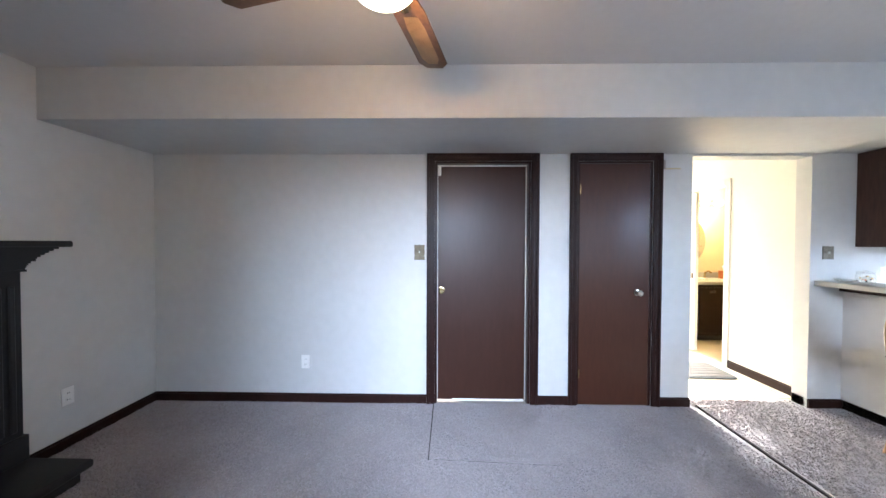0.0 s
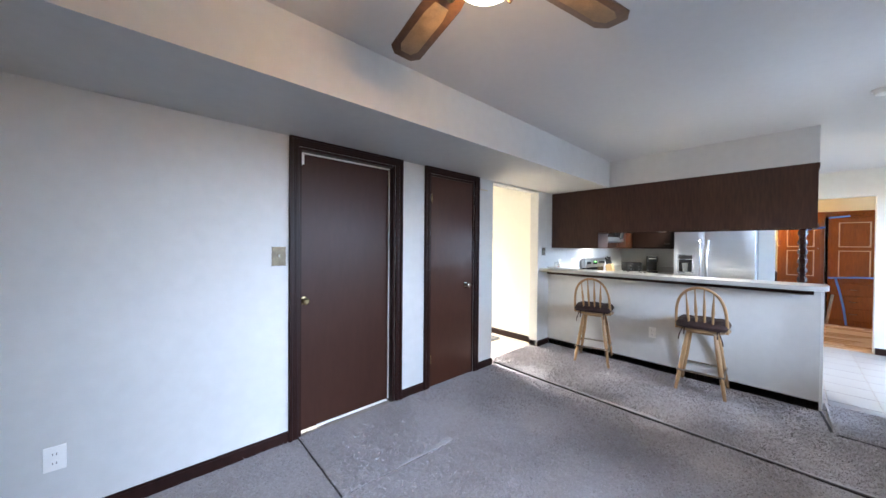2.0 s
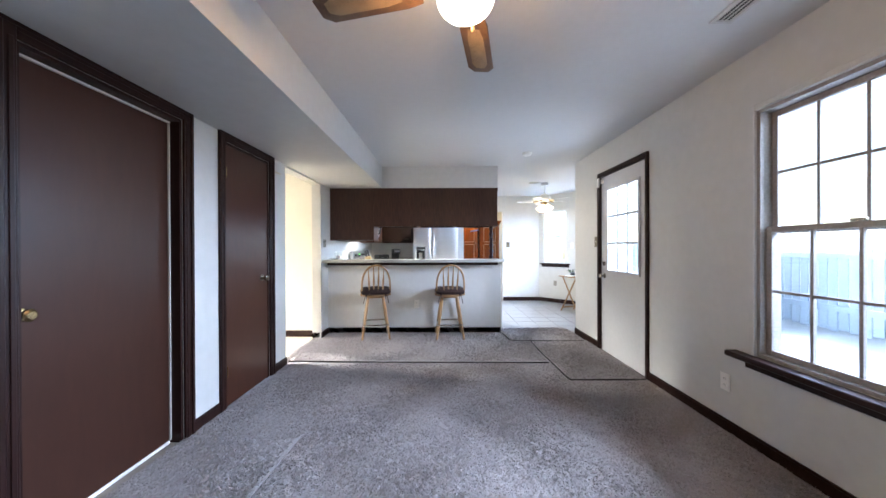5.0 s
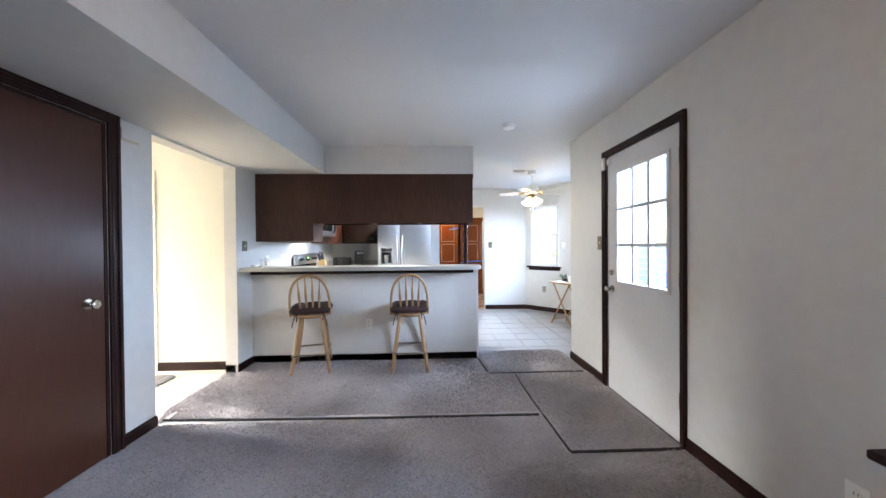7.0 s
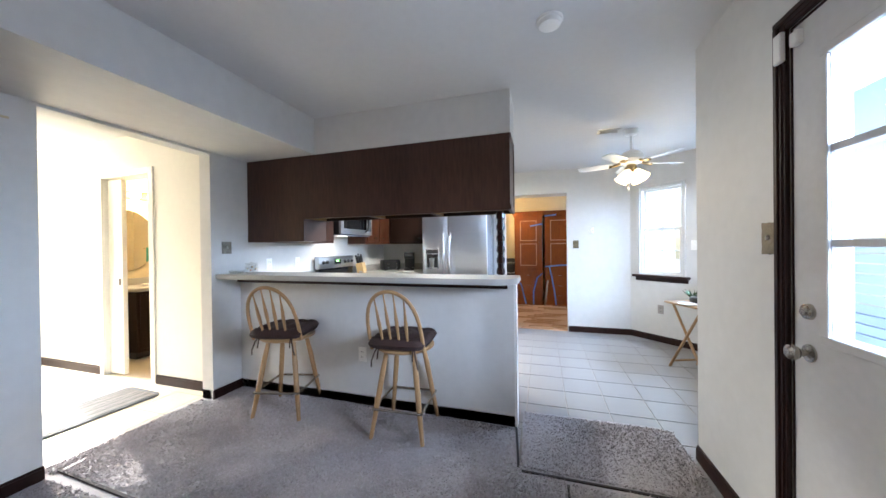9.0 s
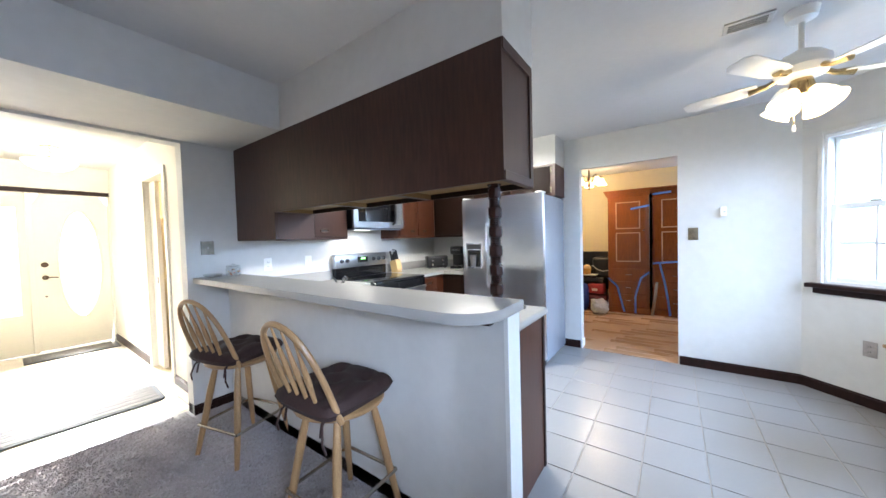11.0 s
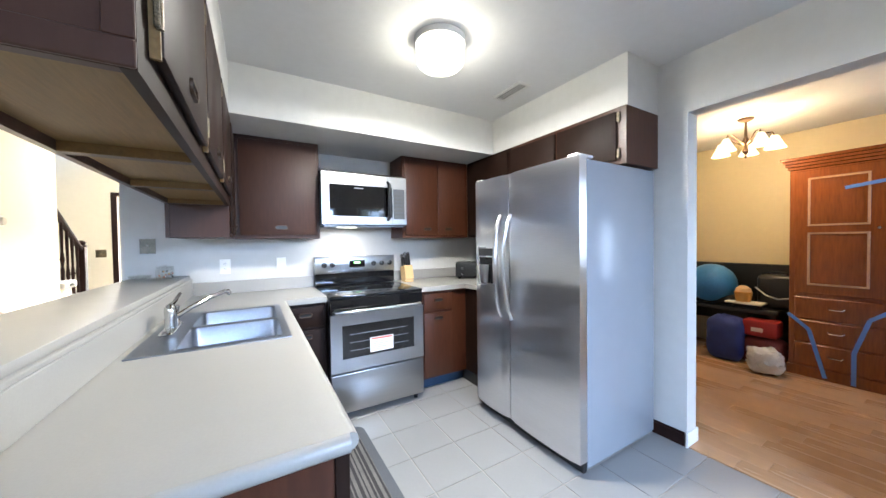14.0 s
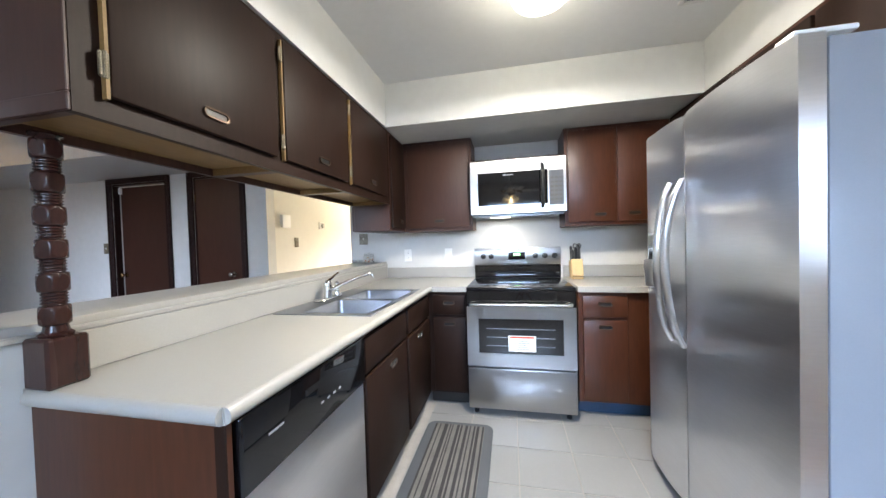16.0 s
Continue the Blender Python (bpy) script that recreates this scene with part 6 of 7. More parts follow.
# bathroom behind the hall
dc = thing("door_5", "open bathroom doorway with white casing and pocket door", "door", (HX1, 4.17, 0), world=True)
dc["kind"] = "structure"
for a in ((3.755, 0, 3.82, 2.095), (4.52, 0, 4.585, 2.095), (3.82, 2.03, 4.52, 2.095)):
    part("casing", box(HX1 - 0.018, a[0], a[1], HX1 - 0.001, a[2], a[3], bev=0.003), CREAM, dc, "cream white casing")
part("leaf", box(HX1 + 0.035, 4.30, 0.012, HX1 + 0.075, 4.515, 2.02, bev=0.002), CREAM, dc, "cream pocket door drawn half back")
part("latch", box(HX1 + 0.033, 4.33, 0.93, HX1 + 0.0348, 4.36, 1.0), BRONZE, dc)
va = thing("bathroom_vanity", "dark brown bathroom vanity with cream top", "vanity", (4.2, 5.0, 0), world=True)
part("body", box(3.60, 4.72, 0.08, 4.85, 5.25, 0.80, bev=0.003), CABINET, va)
part("kick", box(3.62, 4.78, 0.0, 4.83, 5.2, 0.0795), BLACK, va)
for k in range(3):
    d = part("door", box(3.63 + 0.40 * k, 4.70, 0.12, 4.00 + 0.40 * k, 4.7195, 0.76, bev=0.005), CABINET, va)
    cup_pull(d, (3.81 + 0.40 * k, 4.6998, 0.70), 0)
part("top", box(3.58, 4.69, 0.801, 4.87, 5.26, 0.845, bev=0.01, seg=2), LAMINATE, va, "cream cultured marble top")
part("back_splash", box(3.58, 5.24, 0.846, 4.87, 5.26, 0.93, bev=0.004), LAMINATE, va)
part("tap", tube(bmesh.new(), [(4.05, 5.15, 0.846), (4.05, 5.15, 0.93), (4.05, 5.08, 0.96), (4.05, 5.03, 0.94)], 0.012, 10), BRASS, va)
structure("wall_bath_back", box(HX1 + 0.12, 5.262, 0, 4.88, 5.36, Z), TAN_PAINT, "warm lit tan bathroom wall", "wall")
mi = thing("oval_mirror", "large oval bathroom mirror above the vanity", "mirror", (3.78, 5.26, 1.42))
part("glass", moved(prism(bmesh.new(), [(0.35 * math.cos(a), 0.39 * math.sin(a)) for a in (2 * math.pi * k / 40 for k in range(40))], 0, 0.012), Matrix.Rotation(radians(90), 4, "X")), MIRROR, mi)
bl = thing("wall_lamp", "lit bathroom lamp bar above the mirror", "wall lamp", (4.05, 5.26, 2.0))
part("bar", box(-0.30, -0.03, -0.05, 0.30, 0, 0.05, bev=0.005), BRASS, bl)
for k in range(3):
    s = part("bulb", lathe(bmesh.new(), [(0.06 * math.cos(a), 0.06 * math.sin(a)) for a in (radians(d) for d in range(-85, 86, 17))], at=(-0.2 + 0.2 * k, -0.095, 0), seg=18), GLOBE, bl, "glowing round bulb")
    s.visible_shadow = False
GREEN = material("green_towel", (0.02, 0.22, 0.14), 0.9, scale=40, vary=0.2, bump=0.004)
tw = thing("hand_towel", "green hand towel hanging from a wall bar", "towel", (4.88, 3.98, 1.33))
part("rail", tube(bmesh.new(), [(0, -0.22, 0), (-0.05, -0.22, 0), (-0.05, 0.22, 0), (0, 0.22, 0)], 0.008, 8), CHROME, tw, "chrome towel rail")
bm = bmesh.new()
for side, drop in ((-1, 0.36), (1, 0.30)):
    bx(bm, -0.05 + side * 0.012 - 0.004, -0.13, -drop, -0.05 + side * 0.012 + 0.004, 0.13, 0.004, bev=0.003)
bx(bm, -0.066, -0.13, 0.0045, -0.034, 0.13, 0.013, bev=0.003)
part("cloth", bm, GREEN, tw)
tx = thing("tissue_box", "orange tissue box with a white tissue on the vanity", "tissue box", (4.32, 5.10, 0.8455))
part("carton", box(-0.06, -0.06, 0, 0.06, 0.06, 0.12, bev=0.004), material("orange_card", (0.50, 0.17, 0.05), 0.6, scale=20), tx)
part("tissue", moved(lathe(bmesh.new(), [(0.012, 0.1205), (0.03, 0.15), (0.045, 0.185), (0.02, 0.21), (0.004, 0.20)], seg=9), Matrix.Diagonal((1.2, 0.5, 1, 1))), WHITE, tx)
sd2 = thing("soap_dish", "small pale soap dish on the vanity", "soap dish", (3.84, 4.95, 0.8455))
part("dish", lathe(bmesh.new(), [(0.035, 0), (0.055, 0.02), (0.05, 0.024)], seg=20), WHITE, sd2)

# ---- back room ----
def armoire(y0, y1, x0, label, tapes):
    c = thing("armoire", label, "armoire", (x0 + 0.3, (y0 + y1) / 2, 0), "tall cherry armoires", world=True)
    x1 = 8.93
    part("body", box(x0 + 0.02, y0, 0.06, x1, y1, 1.93, bev=0.004), CHERRY, c)
    part("plinth", box(x0 + 0.005, y0 - 0.012, 0.0, x1, y1 + 0.012, 0.0995, bev=0.004), CHERRY, c)
    bm = bmesh.new()
    for k in range(4):
        e = 0.014 * (k + 1)
        bx(bm, x0 + 0.018 - e, y0 - e, 1.931 + 0.027 * k, x1, y1 + e, 1.957 + 0.027 * k, bev=0.004)
    part("cornice", bm, CHERRY, c, "moulded cornice")
    d = part("door", box(x0, y0 + 0.04, 0.78, x0 + 0.0195, y1 - 0.04, 1.91, bev=0.003), CHERRY, c)
    for z0, z1 in ((0.86, 1.34), (1.40, 1.84)):
        bm = bmesh.new()
        a, b = y0 + 0.12, y1 - 0.12
        for q in ((a, z0, b, z0 + 0.016), (a, z1 - 0.016, b, z1), (a, z0 + 0.016, a + 0.016, z1 - 0.016), (b - 0.016, z0 + 0.016, b, z1 - 0.016)):
            bx(bm, x0 - 0.007, q[0], q[1], x0 - 0.0005, q[2], q[3], bev=0.002)
        # beads coloured pale in place of the glint on bevelled cherry edges
        part("panel_moulding", bm, MOULDING, d, "cherry moulding with its highlight painted pale")
        part("panel", box(x0 - 0.004, a + 0.03, z0 + 0.03, x0 - 0.0005, b - 0.03, z1 - 0.03, bev=0.002), CHERRY, d)
    part("door_knob", moved(lathe(bmesh.new(), [(0.006, 0), (0.013, 0.015), (0.009, 0.022)], seg=12), Matrix.Translation((x0 - 0.0005, y0 + 0.075, 1.37)) @ Matrix.Rotation(radians(-90), 4, "Y")), NICKEL, d)
    for k in range(3):
        z0 = 0.115 + 0.215 * k
        w = part("drawer", box(x0, y0 + 0.04, z0, x0 + 0.0195, y1 - 0.04, z0 + 0.20, bev=0.005), CHERRY, c)
        my = (y0 + y1) / 2
        part("drawer_handle", tube(bmesh.new(), [(x0 - 0.001, my - 0.045, z0 + 0.115), (x0 - 0.02, my - 0.035, z0 + 0.105), (x0 - 0.02, my + 0.035, z0 + 0.105), (x0 - 0.001, my + 0.045, z0 + 0.115)], 0.005, 8), NICKEL, w, "bright metal drawer handle")
    for pts in tapes:
        bm = bmesh.new()
        for (ya, za), (yb, zb) in zip(pts, pts[1:]):
            v = Vector((0, yb - ya, zb - za))
            n = Vector((0, -v.z, v.y)).normalized() * 0.014
            q = [bm.verts.new(Vector((x0 - 0.010, ya, za)) + n), bm.verts.new(Vector((x0 - 0.010, ya, za)) - n), bm.verts.new(Vector((x0 - 0.010, yb, zb)) - n), bm.verts.new(Vector((x0 - 0.010, yb, zb)) + n)]
            f = bm.faces.new(q)
            ex = bmesh.ops.extrude_face_region(bm, geom=[f])
            bmesh.ops.translate(bm, vec=(-0.0015, 0, 0), verts=[v2 for v2 in ex["geom"] if isinstance(v2, bmesh.types.BMVert)])
        part("tape", bm, TAPE, c, "strip of blue masking tape")
    return c


armoire(0.165, 0.755, 8.30, "tall cherry armoire bound with blue masking tape", [
    [(0.16, 1.76), (0.42, 1.72)], [(0.755, 0.58), (0.62, 0.45), (0.52, 0.03)], [(0.165, 0.70), (0.28, 0.60), (0.36, 0.30), (0.36, 0.02)]])
armoire(-0.47, 0.125, 8.33, "second tall cherry armoire bound with blue tape", [
    [(0.12, 1.93), (-0.12, 1.95)], [(0.12, 0.84), (-0.20, 0.87), (-0.47, 0.88)], [(0.03, 0.84), (-0.03, 0.55), (-0.07, 0.30), (-0.10, 0.02)]])
single("metal_rail", moved(box(-0.008, -0.02, 0, 0.008, 0.02, 0.55, bev=0.002), Matrix.Translation((8.26, 0.13, 0.006)) @ Matrix.Rotation(radians(7), 4, "X")), NICKEL, "long metal rail leaning between the armoires", "rail")

sash_window("window_4", "white double-hung window of the back room", Matrix.Translation((7.85, -1.45, 0)), 1.0, 0.85, 2.05, 2, 1, 2, WHITEPAINT, WHITEPAINT, PAINT)

cl = thing("chandelier", "brass chandelier with five lit frosted shades", "chandelier", (7.95, 0.97, Z))
part("canopy", lathe(bmesh.new(), [(0.02, -0.035), (0.055, -0.02), (0.065, 0)], seg=20), BRONZE, cl)
part("stem", lathe(bmesh.new(), [(0.010, -0.34), (0.028, -0.31), (0.018, -0.27), (0.03, -0.22), (0.012, -0.17), (0.010, -0.034)], seg=14), BRONZE, cl)
for k in range(5):
    m = Matrix.Rotation(radians(72 * k + 10), 4, "Z")
    part("arm", moved(tube(bmesh.new(), [(0.015, 0, -0.25), (0.07, 0, -0.21), (0.13, 0, -0.16), (0.18, 0, -0.16), (0.20, 0, -0.20)], 0.007, 8), m), BRONZE, cl)
    s = part("shade", moved(lathe(bmesh.new(), [(0.075, -0.31), (0.062, -0.285), (0.045, -0.25), (0.030, -0.215), (0.022, -0.195)], at=(0.20, 0, 0), seg=18, cap=False), m), TULIP, cl, "glowing frosted glass shade")
    s.visible_shadow = False
part("finial", lathe(bmesh.new(), [(0.004, -0.375), (0.014, -0.36), (0.009, -0.341)], seg=12), BRONZE, cl)

BLUEBALL = material("blue_rubber", (0.03, 0.165, 0.42), 0.38, scale=6, vary=0.08, fine=0.0004)
bn = thing("black_bench", "black wooden bench piled with bags", "bench", (8.62, 1.7, 0), world=True)
part("seat", box(8.42, 0.85, 0.50, 8.88, 2.5, 0.55, bev=0.006), BLACK, bn)
for y in (0.90, 2.44):
    part("end_frame", box(8.44, y - 0.03, 0.0, 8.86, y + 0.03, 0.4995, bev=0.004), BLACK, bn)
part("back_board", box(8.885, 0.80, 0.30, 8.935, 2.55, 1.0, bev=0.008), BLACK, bn)
bm = bmesh.new()
bmesh.ops.create_icosphere(bm, subdivisions=4, radius=0.23)
moved(bm, Matrix.Translation((8.55, 1.44, 0.775)) @ Matrix.Diagonal((1, 1, 0.975, 1)))
single("exercise_ball", bm, BLUEBALL, "blue rubber exercise ball on the bench", "ball")


def soft_bag(name, p, size, mat, label, seed=1, rz=0, crumple=0.05):
    bm = bmesh.new()
    bmesh.ops.create_cube(bm, size=1.0)
    bmesh.ops.subdivide_edges(bm, edges=bm.edges[:], cuts=9, use_grid_fill=True)
    for v in bm.verts:
        q = v.co.copy()
        r = (abs(q.x * 2) ** 4 + abs(q.y * 2) ** 4 + abs(q.z * 2) ** 4) ** 0.25
        q = q / max(r, 0.001)
        w = (noise.noise(Vector((q.x * 4 + seed, q.y * 4, q.z * 4))) + 0.5 * noise.noise(Vector((q.x * 11, q.y * 11 + seed, q.z * 11)))) * crumple
        v.co = Vector((q.x * size[0] * (1 + w), q.y * size[1] * (1 + w), (max(q.z + w * 0.8, -0.48) + 0.48) * size[2]))
    moved(bm, Matrix.Translation(p) @ Matrix.Rotation(radians(rz), 4, "Z"))
    return single(name, bm, mat, label, "bag")


BLUEBAG = material("blue_fabric", (0.015, 0.03, 0.16), 0.75, scale=40, vary=0.2, fine=0.001)
REDBAG = material("red_fabric", (0.30, 0.012, 0.014), 0.6, scale=30, vary=0.2, fine=0.001)
DARKBAG = material("dark_fabric", (0.016, 0.014, 0.014), 0.7, scale=30, vary=0.3, fine=0.0015)
CLEARBAG = material("plastic_bag", (0.66, 0.64, 0.63), 0.25, scale=25, vary=0.15, bump=0.01)
soft_bag("blue_bag", (8.28, 1.215, 0.006), (0.24, 0.31, 0.47), BLUEBAG, "dark blue upright fabric backpack before the bench", 2, 0, 0.08)
rc = thing("red_case", "bright red case with a pale mark stacked on another", "case", (8.36, 0.95, 0.30))
part("body", box(-0.10, -0.13, 0.0, 0.10, 0.13, 0.16, bev=0.02, seg=2), REDBAG, rc)
part("mark", box(-0.1025, -0.03, 0.05, -0.1005, 0.06, 0.09, bev=0.0008), material("pale_print", (0.6, 0.5, 0.45), 0.6, scale=20), rc, "pale printed mark")
soft_bag("red_case", (8.38, 0.95, 0.006), (0.24, 0.34, 0.293), material("maroon_fabric", (0.10, 0.010, 0.012), 0.7, scale=30, vary=0.2), "dark maroon soft case on the floor", 6)
soft_bag("shopping_bag", (8.10, 0.865, 0.006), (0.22, 0.24, 0.23), CLEARBAG, "crumpled white plastic shopping bag on the floor", 9, 25, 0.22)
pk = thing("black_case", "glossy black carrying case on the bench", "case", (8.66, 0.90, 0.5505))
part("body", box(-0.13, -0.15, 0.0, 0.13, 0.15, 0.36, bev=0.05, seg=3), BLACK, pk)
part("strap", tube(bmesh.new(), [(-0.13, 0.15, 0.22), (-0.17, 0.06, 0.15), (-0.165, -0.03, 0.12), (-0.16, -0.13, 0.14)], 0.008, 6), IVORY, pk, "pale carrying strap")
part("handle", tube(bmesh.new(), [(-0.03, 0.08, 0.36), (-0.03, 0.05, 0.385), (-0.03, -0.05, 0.385), (-0.03, -0.08, 0.36)], 0.008, 8), BLACK, pk)
soft_bag("clear_bag", (8.22, 1.72, 0.006), (0.20, 0.22, 0.24), CLEARBAG, "crumpled clear plastic bag on the floor", 12, 0, 0.18)
soft_bag("duffel_bag", (8.42, 1.95, 0.006), (0.30, 0.5, 0.46), DARKBAG, "black duffel bag before the bench", 14)
soft_bag("folded_coat", (8.62, 1.5, 0.5505), (0.36, 0.8, 0.12), DARKBAG, "dark folded coat on the bench", 17)
tray = thing("serving_tray", "pale tray with a yellow tub on the bench", "tray", (8.52, 1.03, 0.5505), world=True)
part("tray", box(8.33, 0.95, 0.60, 8.52, 1.25, 0.618, bev=0.005), IVORY, tray)
part("tray_stand", box(8.43, 0.98, 0.5505, 8.50, 1.22, 0.5995, bev=0.004), DARKBAG, tray)
part("tub", lathe(bmesh.new(), [(0.06, 0.6185), (0.075, 0.72), (0.07, 0.725)], at=(8.43, 1.12, 0), seg=20), material("yellow_plastic", (0.55, 0.27, 0.06), 0.5, scale=10), tray, "yellow plastic tub")
part("towel", lathe(bmesh.new(), [(0.068, 0.7255), (0.06, 0.76), (0.03, 0.785), (0.006, 0.79)], at=(8.43, 1.12, 0), seg=14), material("peach_cloth", (0.62, 0.42, 0.25), 0.9, scale=30, vary=0.2, fine=0.001), tray, "crumpled peach cloth")
structure("baseboard", box(E - 0.016, 0.722, 0.0, E + 0.13, 0.7315, 0.09), WHITE, "white plinth block at the opening", "baseboard")
ceiling_vent((7.4, -0.10, Z), 90, "small metal ceiling vent in the back room", 0.2, 0.1)

# ---- outside ----
ft = thing("garden_fence", "pale bluish board fence behind the patio", "fence", (0, -5.5, -0.22))
n = 0
pm = mesh_of("board", box(-0.065, -0.01, 0.0, 0.065, 0.01, 1.7, bev=0.004), FENCE)
for k in range(70):
    b = new("board", pm)
    b.parent = ft
    b.location = (-4.0 + 0.145 * k, 0.0, 0.02 * ((k * 7) % 3))
part("rail", box(-4.1, 0.011, 0.35, 6.2, 0.05, 0.45), FENCE, ft)
part("rail", box(-4.1, 0.011, 1.25, 6.2, 0.05, 1.35), FENCE, ft)
pr = thing("porch_roof", "white painted porch roof over the patio", "porch", (0.5, -2.2, 3.25))
part("ceiling_board", box(-3.0, -1.2, 0.0, 2.2, 1.30, 0.05), WHITEPAINT, pr)
part("beam", box(-3.0, -1.35, -0.16, 2.2, -1.2, 0.05, bev=0.01), WHITEPAINT, pr)
for x in (-1.1, 1.0):
    part("column", box(x - 0.06, -1.33, -3.47, x + 0.06, -1.21, -0.16, bev=0.008), WHITEPAINT, pr)
fh = thing("low_fence", "low pale slatted fence beyond the back door", "fence", (6.0, -4.2, -0.22))
for k in range(10):
    part("slat", box(-1.8, -0.012, 0.05 + 0.145 * k, 5.0, 0.012, 0.175 + 0.145 * k, bev=0.003), FENCE, fh)
for k in range(5):
    part("post", box(-1.8 + 1.7 * k, 0.0125, 0.0, -1.72 + 1.7 * k, 0.09, 1.58, bev=0.004), FENCE, fh)
pc = thing("patio_chair", "pale metal patio chair outside the window", "chair", (0.0, -2.2, -0.22), rz=25)
FRAME = material("pale_enamel", (0.55, 0.62, 0.66), 0.4, scale=10, vary=0.05)
part("seat", box(-0.24, -0.24, 0.42, 0.24, 0.24, 0.45, bev=0.01), FRAME, pc)
part("backrest", moved(box(-0.24, -0.015, 0.0, 0.24, 0.015, 0.5, bev=0.01), Matrix.Translation((0, -0.24, 0.46)) @ Matrix.Rotation(radians(12), 4, "X")), FRAME, pc)
for sx in (-0.21, 0.21):
    for sy in (-0.21, 0.21):
        part("leg", tube(bmesh.new(), [(sx, sy, 0.42), (sx * 1.08, sy * 1.08, 0.0)], 0.014, 8), FRAME, pc)

# ---- floor pieces ----
def tiled(parent_name, label, inside, x0, y0, pitch, mat, x_range, y_range, gap=0.006):
    """Square tiles on a grid through x0, y0; each one an object, cut at the walls by the plan's box only."""
    fl = structure(parent_name, box(x_range[0], y_range[0], -0.0055, x_range[1], y_range[1], -0.0045), GROUT, label, "floor")
    cache = {}
    i0, i1 = math.floor((x_range[0] - x0) / pitch), math.ceil((x_range[1] - x0) / pitch)
    j0, j1 = math.floor((y_range[0] - y0) / pitch), math.ceil((y_range[1] - y0) / pitch)
    for i in range(i0, i1):
        for j in range(j0, j1):
            ax, ay = max(x0 + i * pitch, x_range[0]), max(y0 + j * pitch, y_range[0])
            bx1, by1 = min(x0 + (i + 1) * pitch, x_range[1]), min(y0 + (j + 1) * pitch, y_range[1])
            cx, cy = (ax + bx1) / 2, (ay + by1) / 2
            if bx1 - ax < 0.02 or by1 - ay < 0.02 or not inside(cx, cy):
                continue
            w, h = round(bx1 - ax - gap, 3), round(by1 - ay - gap, 3)
            if (w, h) not in cache:
                cache[(w, h)] = mesh_of("tile", box(-w / 2, -h / 2, -0.0044, w / 2, h / 2, 0, bev=0.0018), mat)
            t = new("tile", cache[(w, h)])
            t.parent = fl
            t.location = (cx, cy, 0)
    return fl


def dining_floor(x, y):
    if x < 3.40 and y > 0.30:
        return False
    if x < 2.95:
        return False
    if 3.52 < x < 3.98 and y > 0.55:
        return False
    if x > 5.7 and y > 1.1:
        return False
    return True


tiled("floor_tiles", "pale cream ceramic floor tiles with grey joints", dining_floor, 4.69, 1.84, 0.305, TILE, (2.90, E), (-1.74, N - 0.3))
tiled("floor_hall", "warm beige ceramic hall floor tiles", lambda x, y: True, 2.20, 3.05, 0.313, HALLTILE, (HX0, HX1), (2.99, HY))
structure("floor_bath", box(HX1, 3.42, -0.0055, 4.88, 5.26, -0.001), HALLTILE, "beige bathroom floor", "floor")

# wooden floor of the back room
fl = structure("floor_wood", box(E + 0.001, -1.45, -0.0055, 8.95, 2.6, -0.001), WOODFLOOR, "honey brown laminate plank floor", "floor")
rnd = random.Random(11)
cache = {}
y = E + 0.002
while y < 8.82:
    x = -1.44 - rnd.uniform(0.0, 1.0)
    while x < 2.6:
        xa, xb = max(x, -1.44), min(x + 1.2, 2.59)
        if xb - xa > 0.05:
            L = round(xb - xa, 2)
            if L not in cache:
                cache[L] = mesh_of("plank", box(0.0004, -L / 2 + 0.0004, 0, 0.1246, L / 2 - 0.0004, 0.004, bev=0.0005), WOODFLOOR)
            b = new("plank", cache[L])
            b.parent = fl
            b.location = (y, (xa + xb) / 2, -0.0008)
        x += 1.2
    y += 0.125


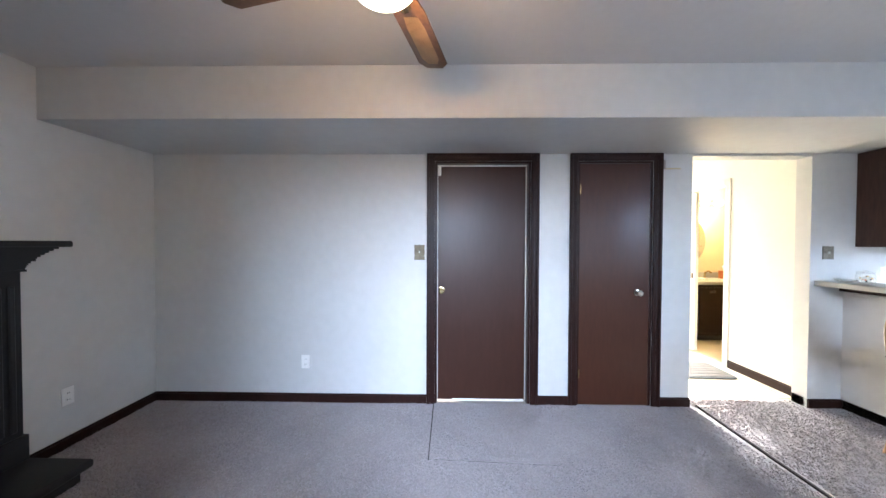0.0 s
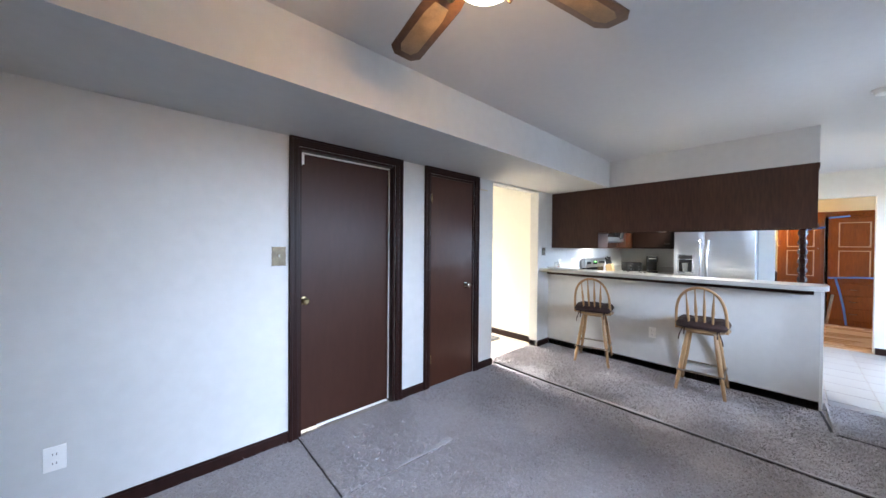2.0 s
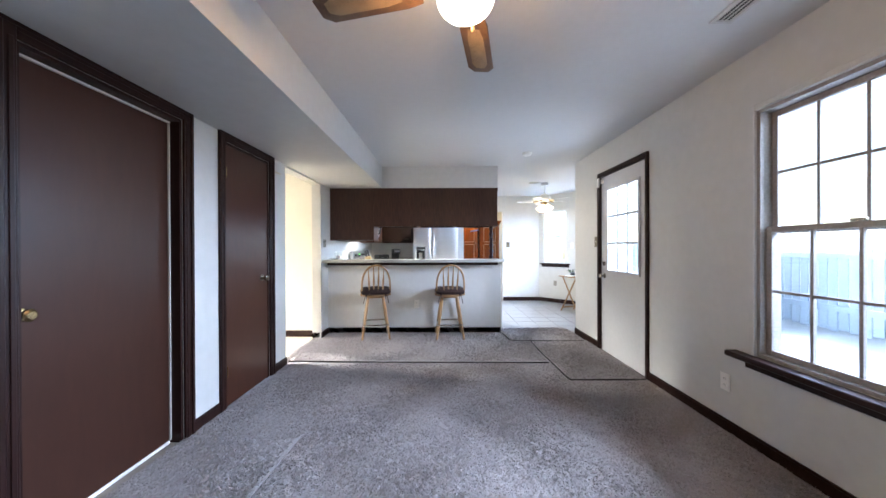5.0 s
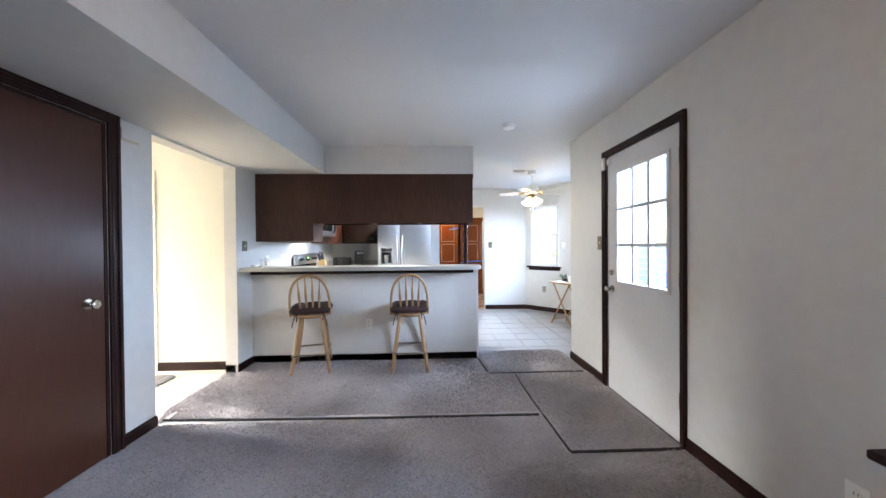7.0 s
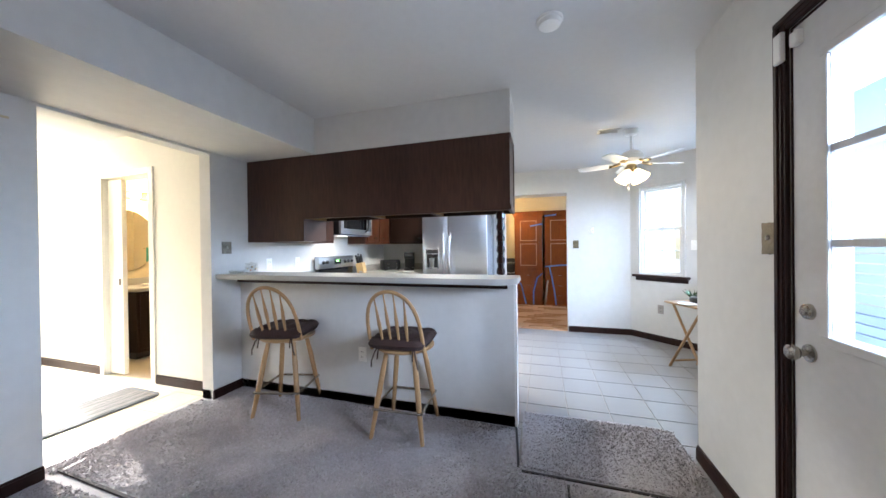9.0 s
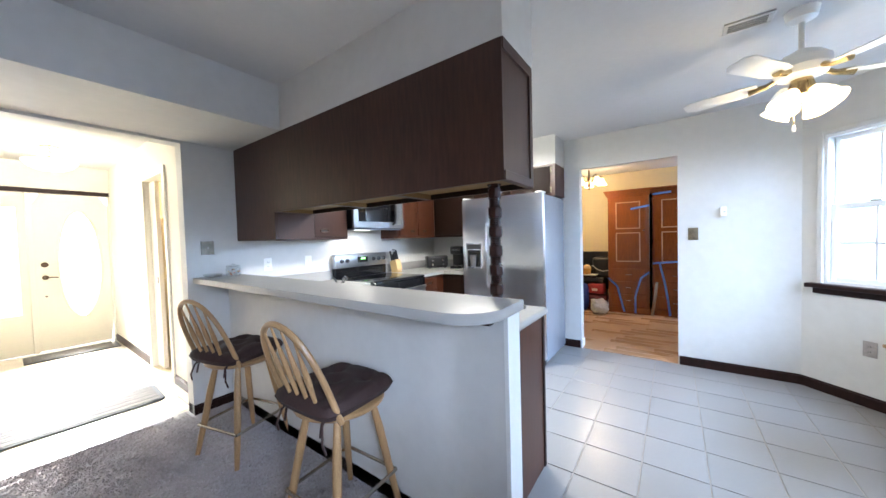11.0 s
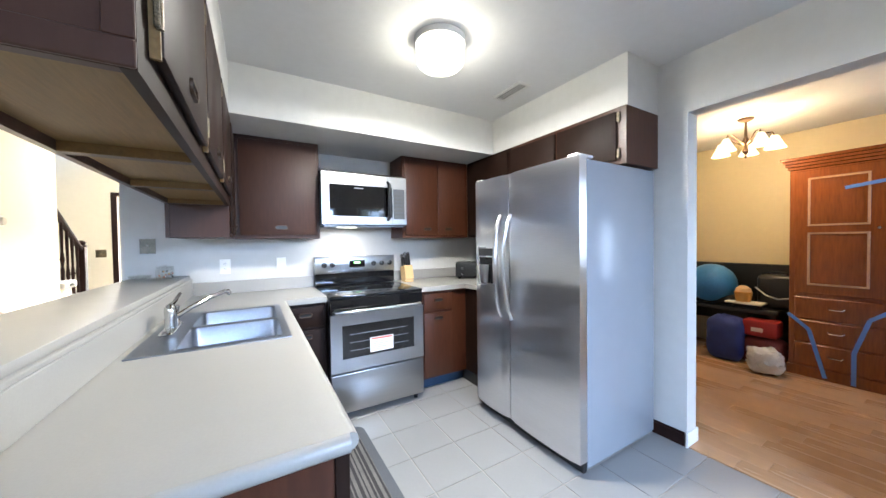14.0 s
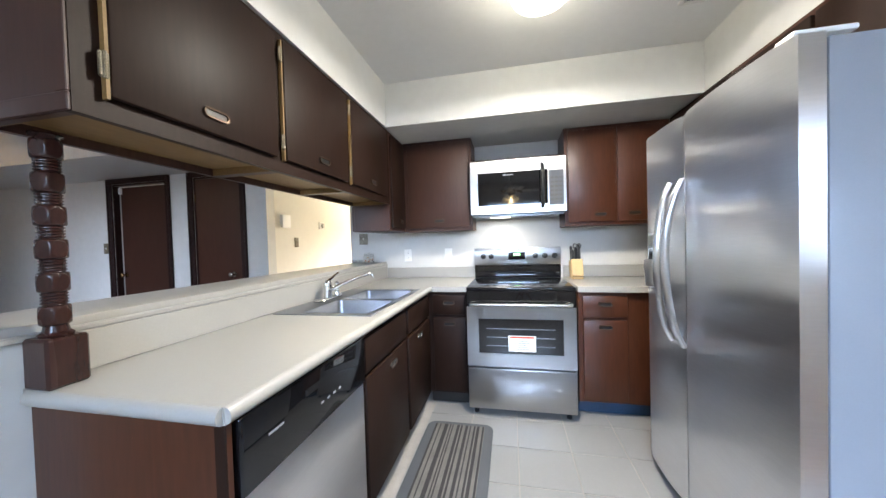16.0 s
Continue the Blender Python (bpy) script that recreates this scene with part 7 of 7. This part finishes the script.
# carpet pile: short tufts, thicker where the camera walks
def pile(name, region, z, spacing, seed, label):
    rng = np.random.default_rng(seed)
    pts = []
    for x0, y0, x1, y1 in region:
        n = int((x1 - x0) * (y1 - y0) / spacing ** 2)
        pts.append(np.column_stack((rng.uniform(x0, x1, n), rng.uniform(y0, y1, n))))
    pts = np.concatenate(pts)
    n = len(pts)
    a = rng.uniform(0, 2 * np.pi, n)
    lean = rng.normal(0, 0.009, (n, 2))
    tread = np.sin(pts[:, 0] * 3.1 + 1.7 * np.sin(pts[:, 1] * 2.3)) + np.sin(pts[:, 1] * 7.3 + 2.1 * np.sin(pts[:, 0] * 4.7))
    lean[:, 0] += 0.004 * tread
    lean[:, 1] += 0.004 * np.cos(2.4 * tread)
    clump = rng.random((512, 512))[(pts[:, 0] / 0.026).astype(int) % 512, ((pts[:, 1] + 0.01 * np.sin(pts[:, 0] * 60)) / 0.022).astype(int) % 512]
    lean += 0.006 * np.column_stack((np.cos(6.28 * clump), np.sin(6.28 * clump)))
    h = rng.uniform(0.006, 0.012, n) * (0.78 + 0.45 * clump) * (1 + 0.35 * np.sin(pts[:, 0] * 5 + np.sin(pts[:, 1] * 4)) * np.sin(pts[:, 1] * 6))
    w = rng.uniform(0.003, 0.006, n)
    dx, dy = np.cos(a) * w, np.sin(a) * w
    v = np.zeros((n, 3, 3))
    v[:, 0] = np.column_stack((pts[:, 0] - dx, pts[:, 1] - dy, np.full(n, z)))
    v[:, 1] = np.column_stack((pts[:, 0] + dx, pts[:, 1] + dy, np.full(n, z)))
    v[:, 2] = np.column_stack((pts[:, 0] + lean[:, 0], pts[:, 1] + lean[:, 1], z + h))
    me = bpy.data.meshes.new(name)
    me.vertices.add(n * 3)
    me.vertices.foreach_set("co", v.reshape(-1))
    me.loops.add(n * 3)
    me.loops.foreach_set("vertex_index", np.arange(n * 3))
    me.polygons.add(n)
    me.polygons.foreach_set("loop_start", np.arange(n) * 3)
    me.update()
    me.validate()
    me.materials.append(CARPETPILE)
    return tagged(new(name, me), label, "carpet", kind="stuff")


pile("carpet_pile", [(W + 0.01, S + 0.02, 1.688, N - 0.02), (1.688, 0.066, 2.135, N - 0.02), (2.18, 0.08, 2.96, N - 0.02), (2.96, 0.345, 3.37, N - 0.005), (2.15, N - 0.02, 3.08, 2.98)], 0.009, 0.0062, 5, "short grey brown carpet tufts")
pile("carpet_pile", [(1.706, S + 0.03, 2.885, 0.034), (2.12, 0.034, 2.885, 0.062), (2.885, -0.62, 2.900, -0.20), (2.944, -0.638, 3.59, 0.322)], 0.0175, 0.0064, 6, "short grey brown carpet tufts on loose pieces")
pile("carpet_pile", [(0.006, 2.155, 0.797, 2.86)], 0.0155, 0.0064, 7, "short grey carpet tufts on the square remnant")
pile("carpet_pile", [(2.165, 0.10, 2.886, 0.6), (2.165, 0.6, 2.904, 1.2), (2.185, 1.2, 2.920, 1.76), (2.185, 1.76, 2.937, 2.4), (2.185, 2.4, 2.950, 2.84), (2.30, 2.84, 2.953, 2.94)], 0.0205, 0.0064, 8, "short grey carpet tufts on the long strip")
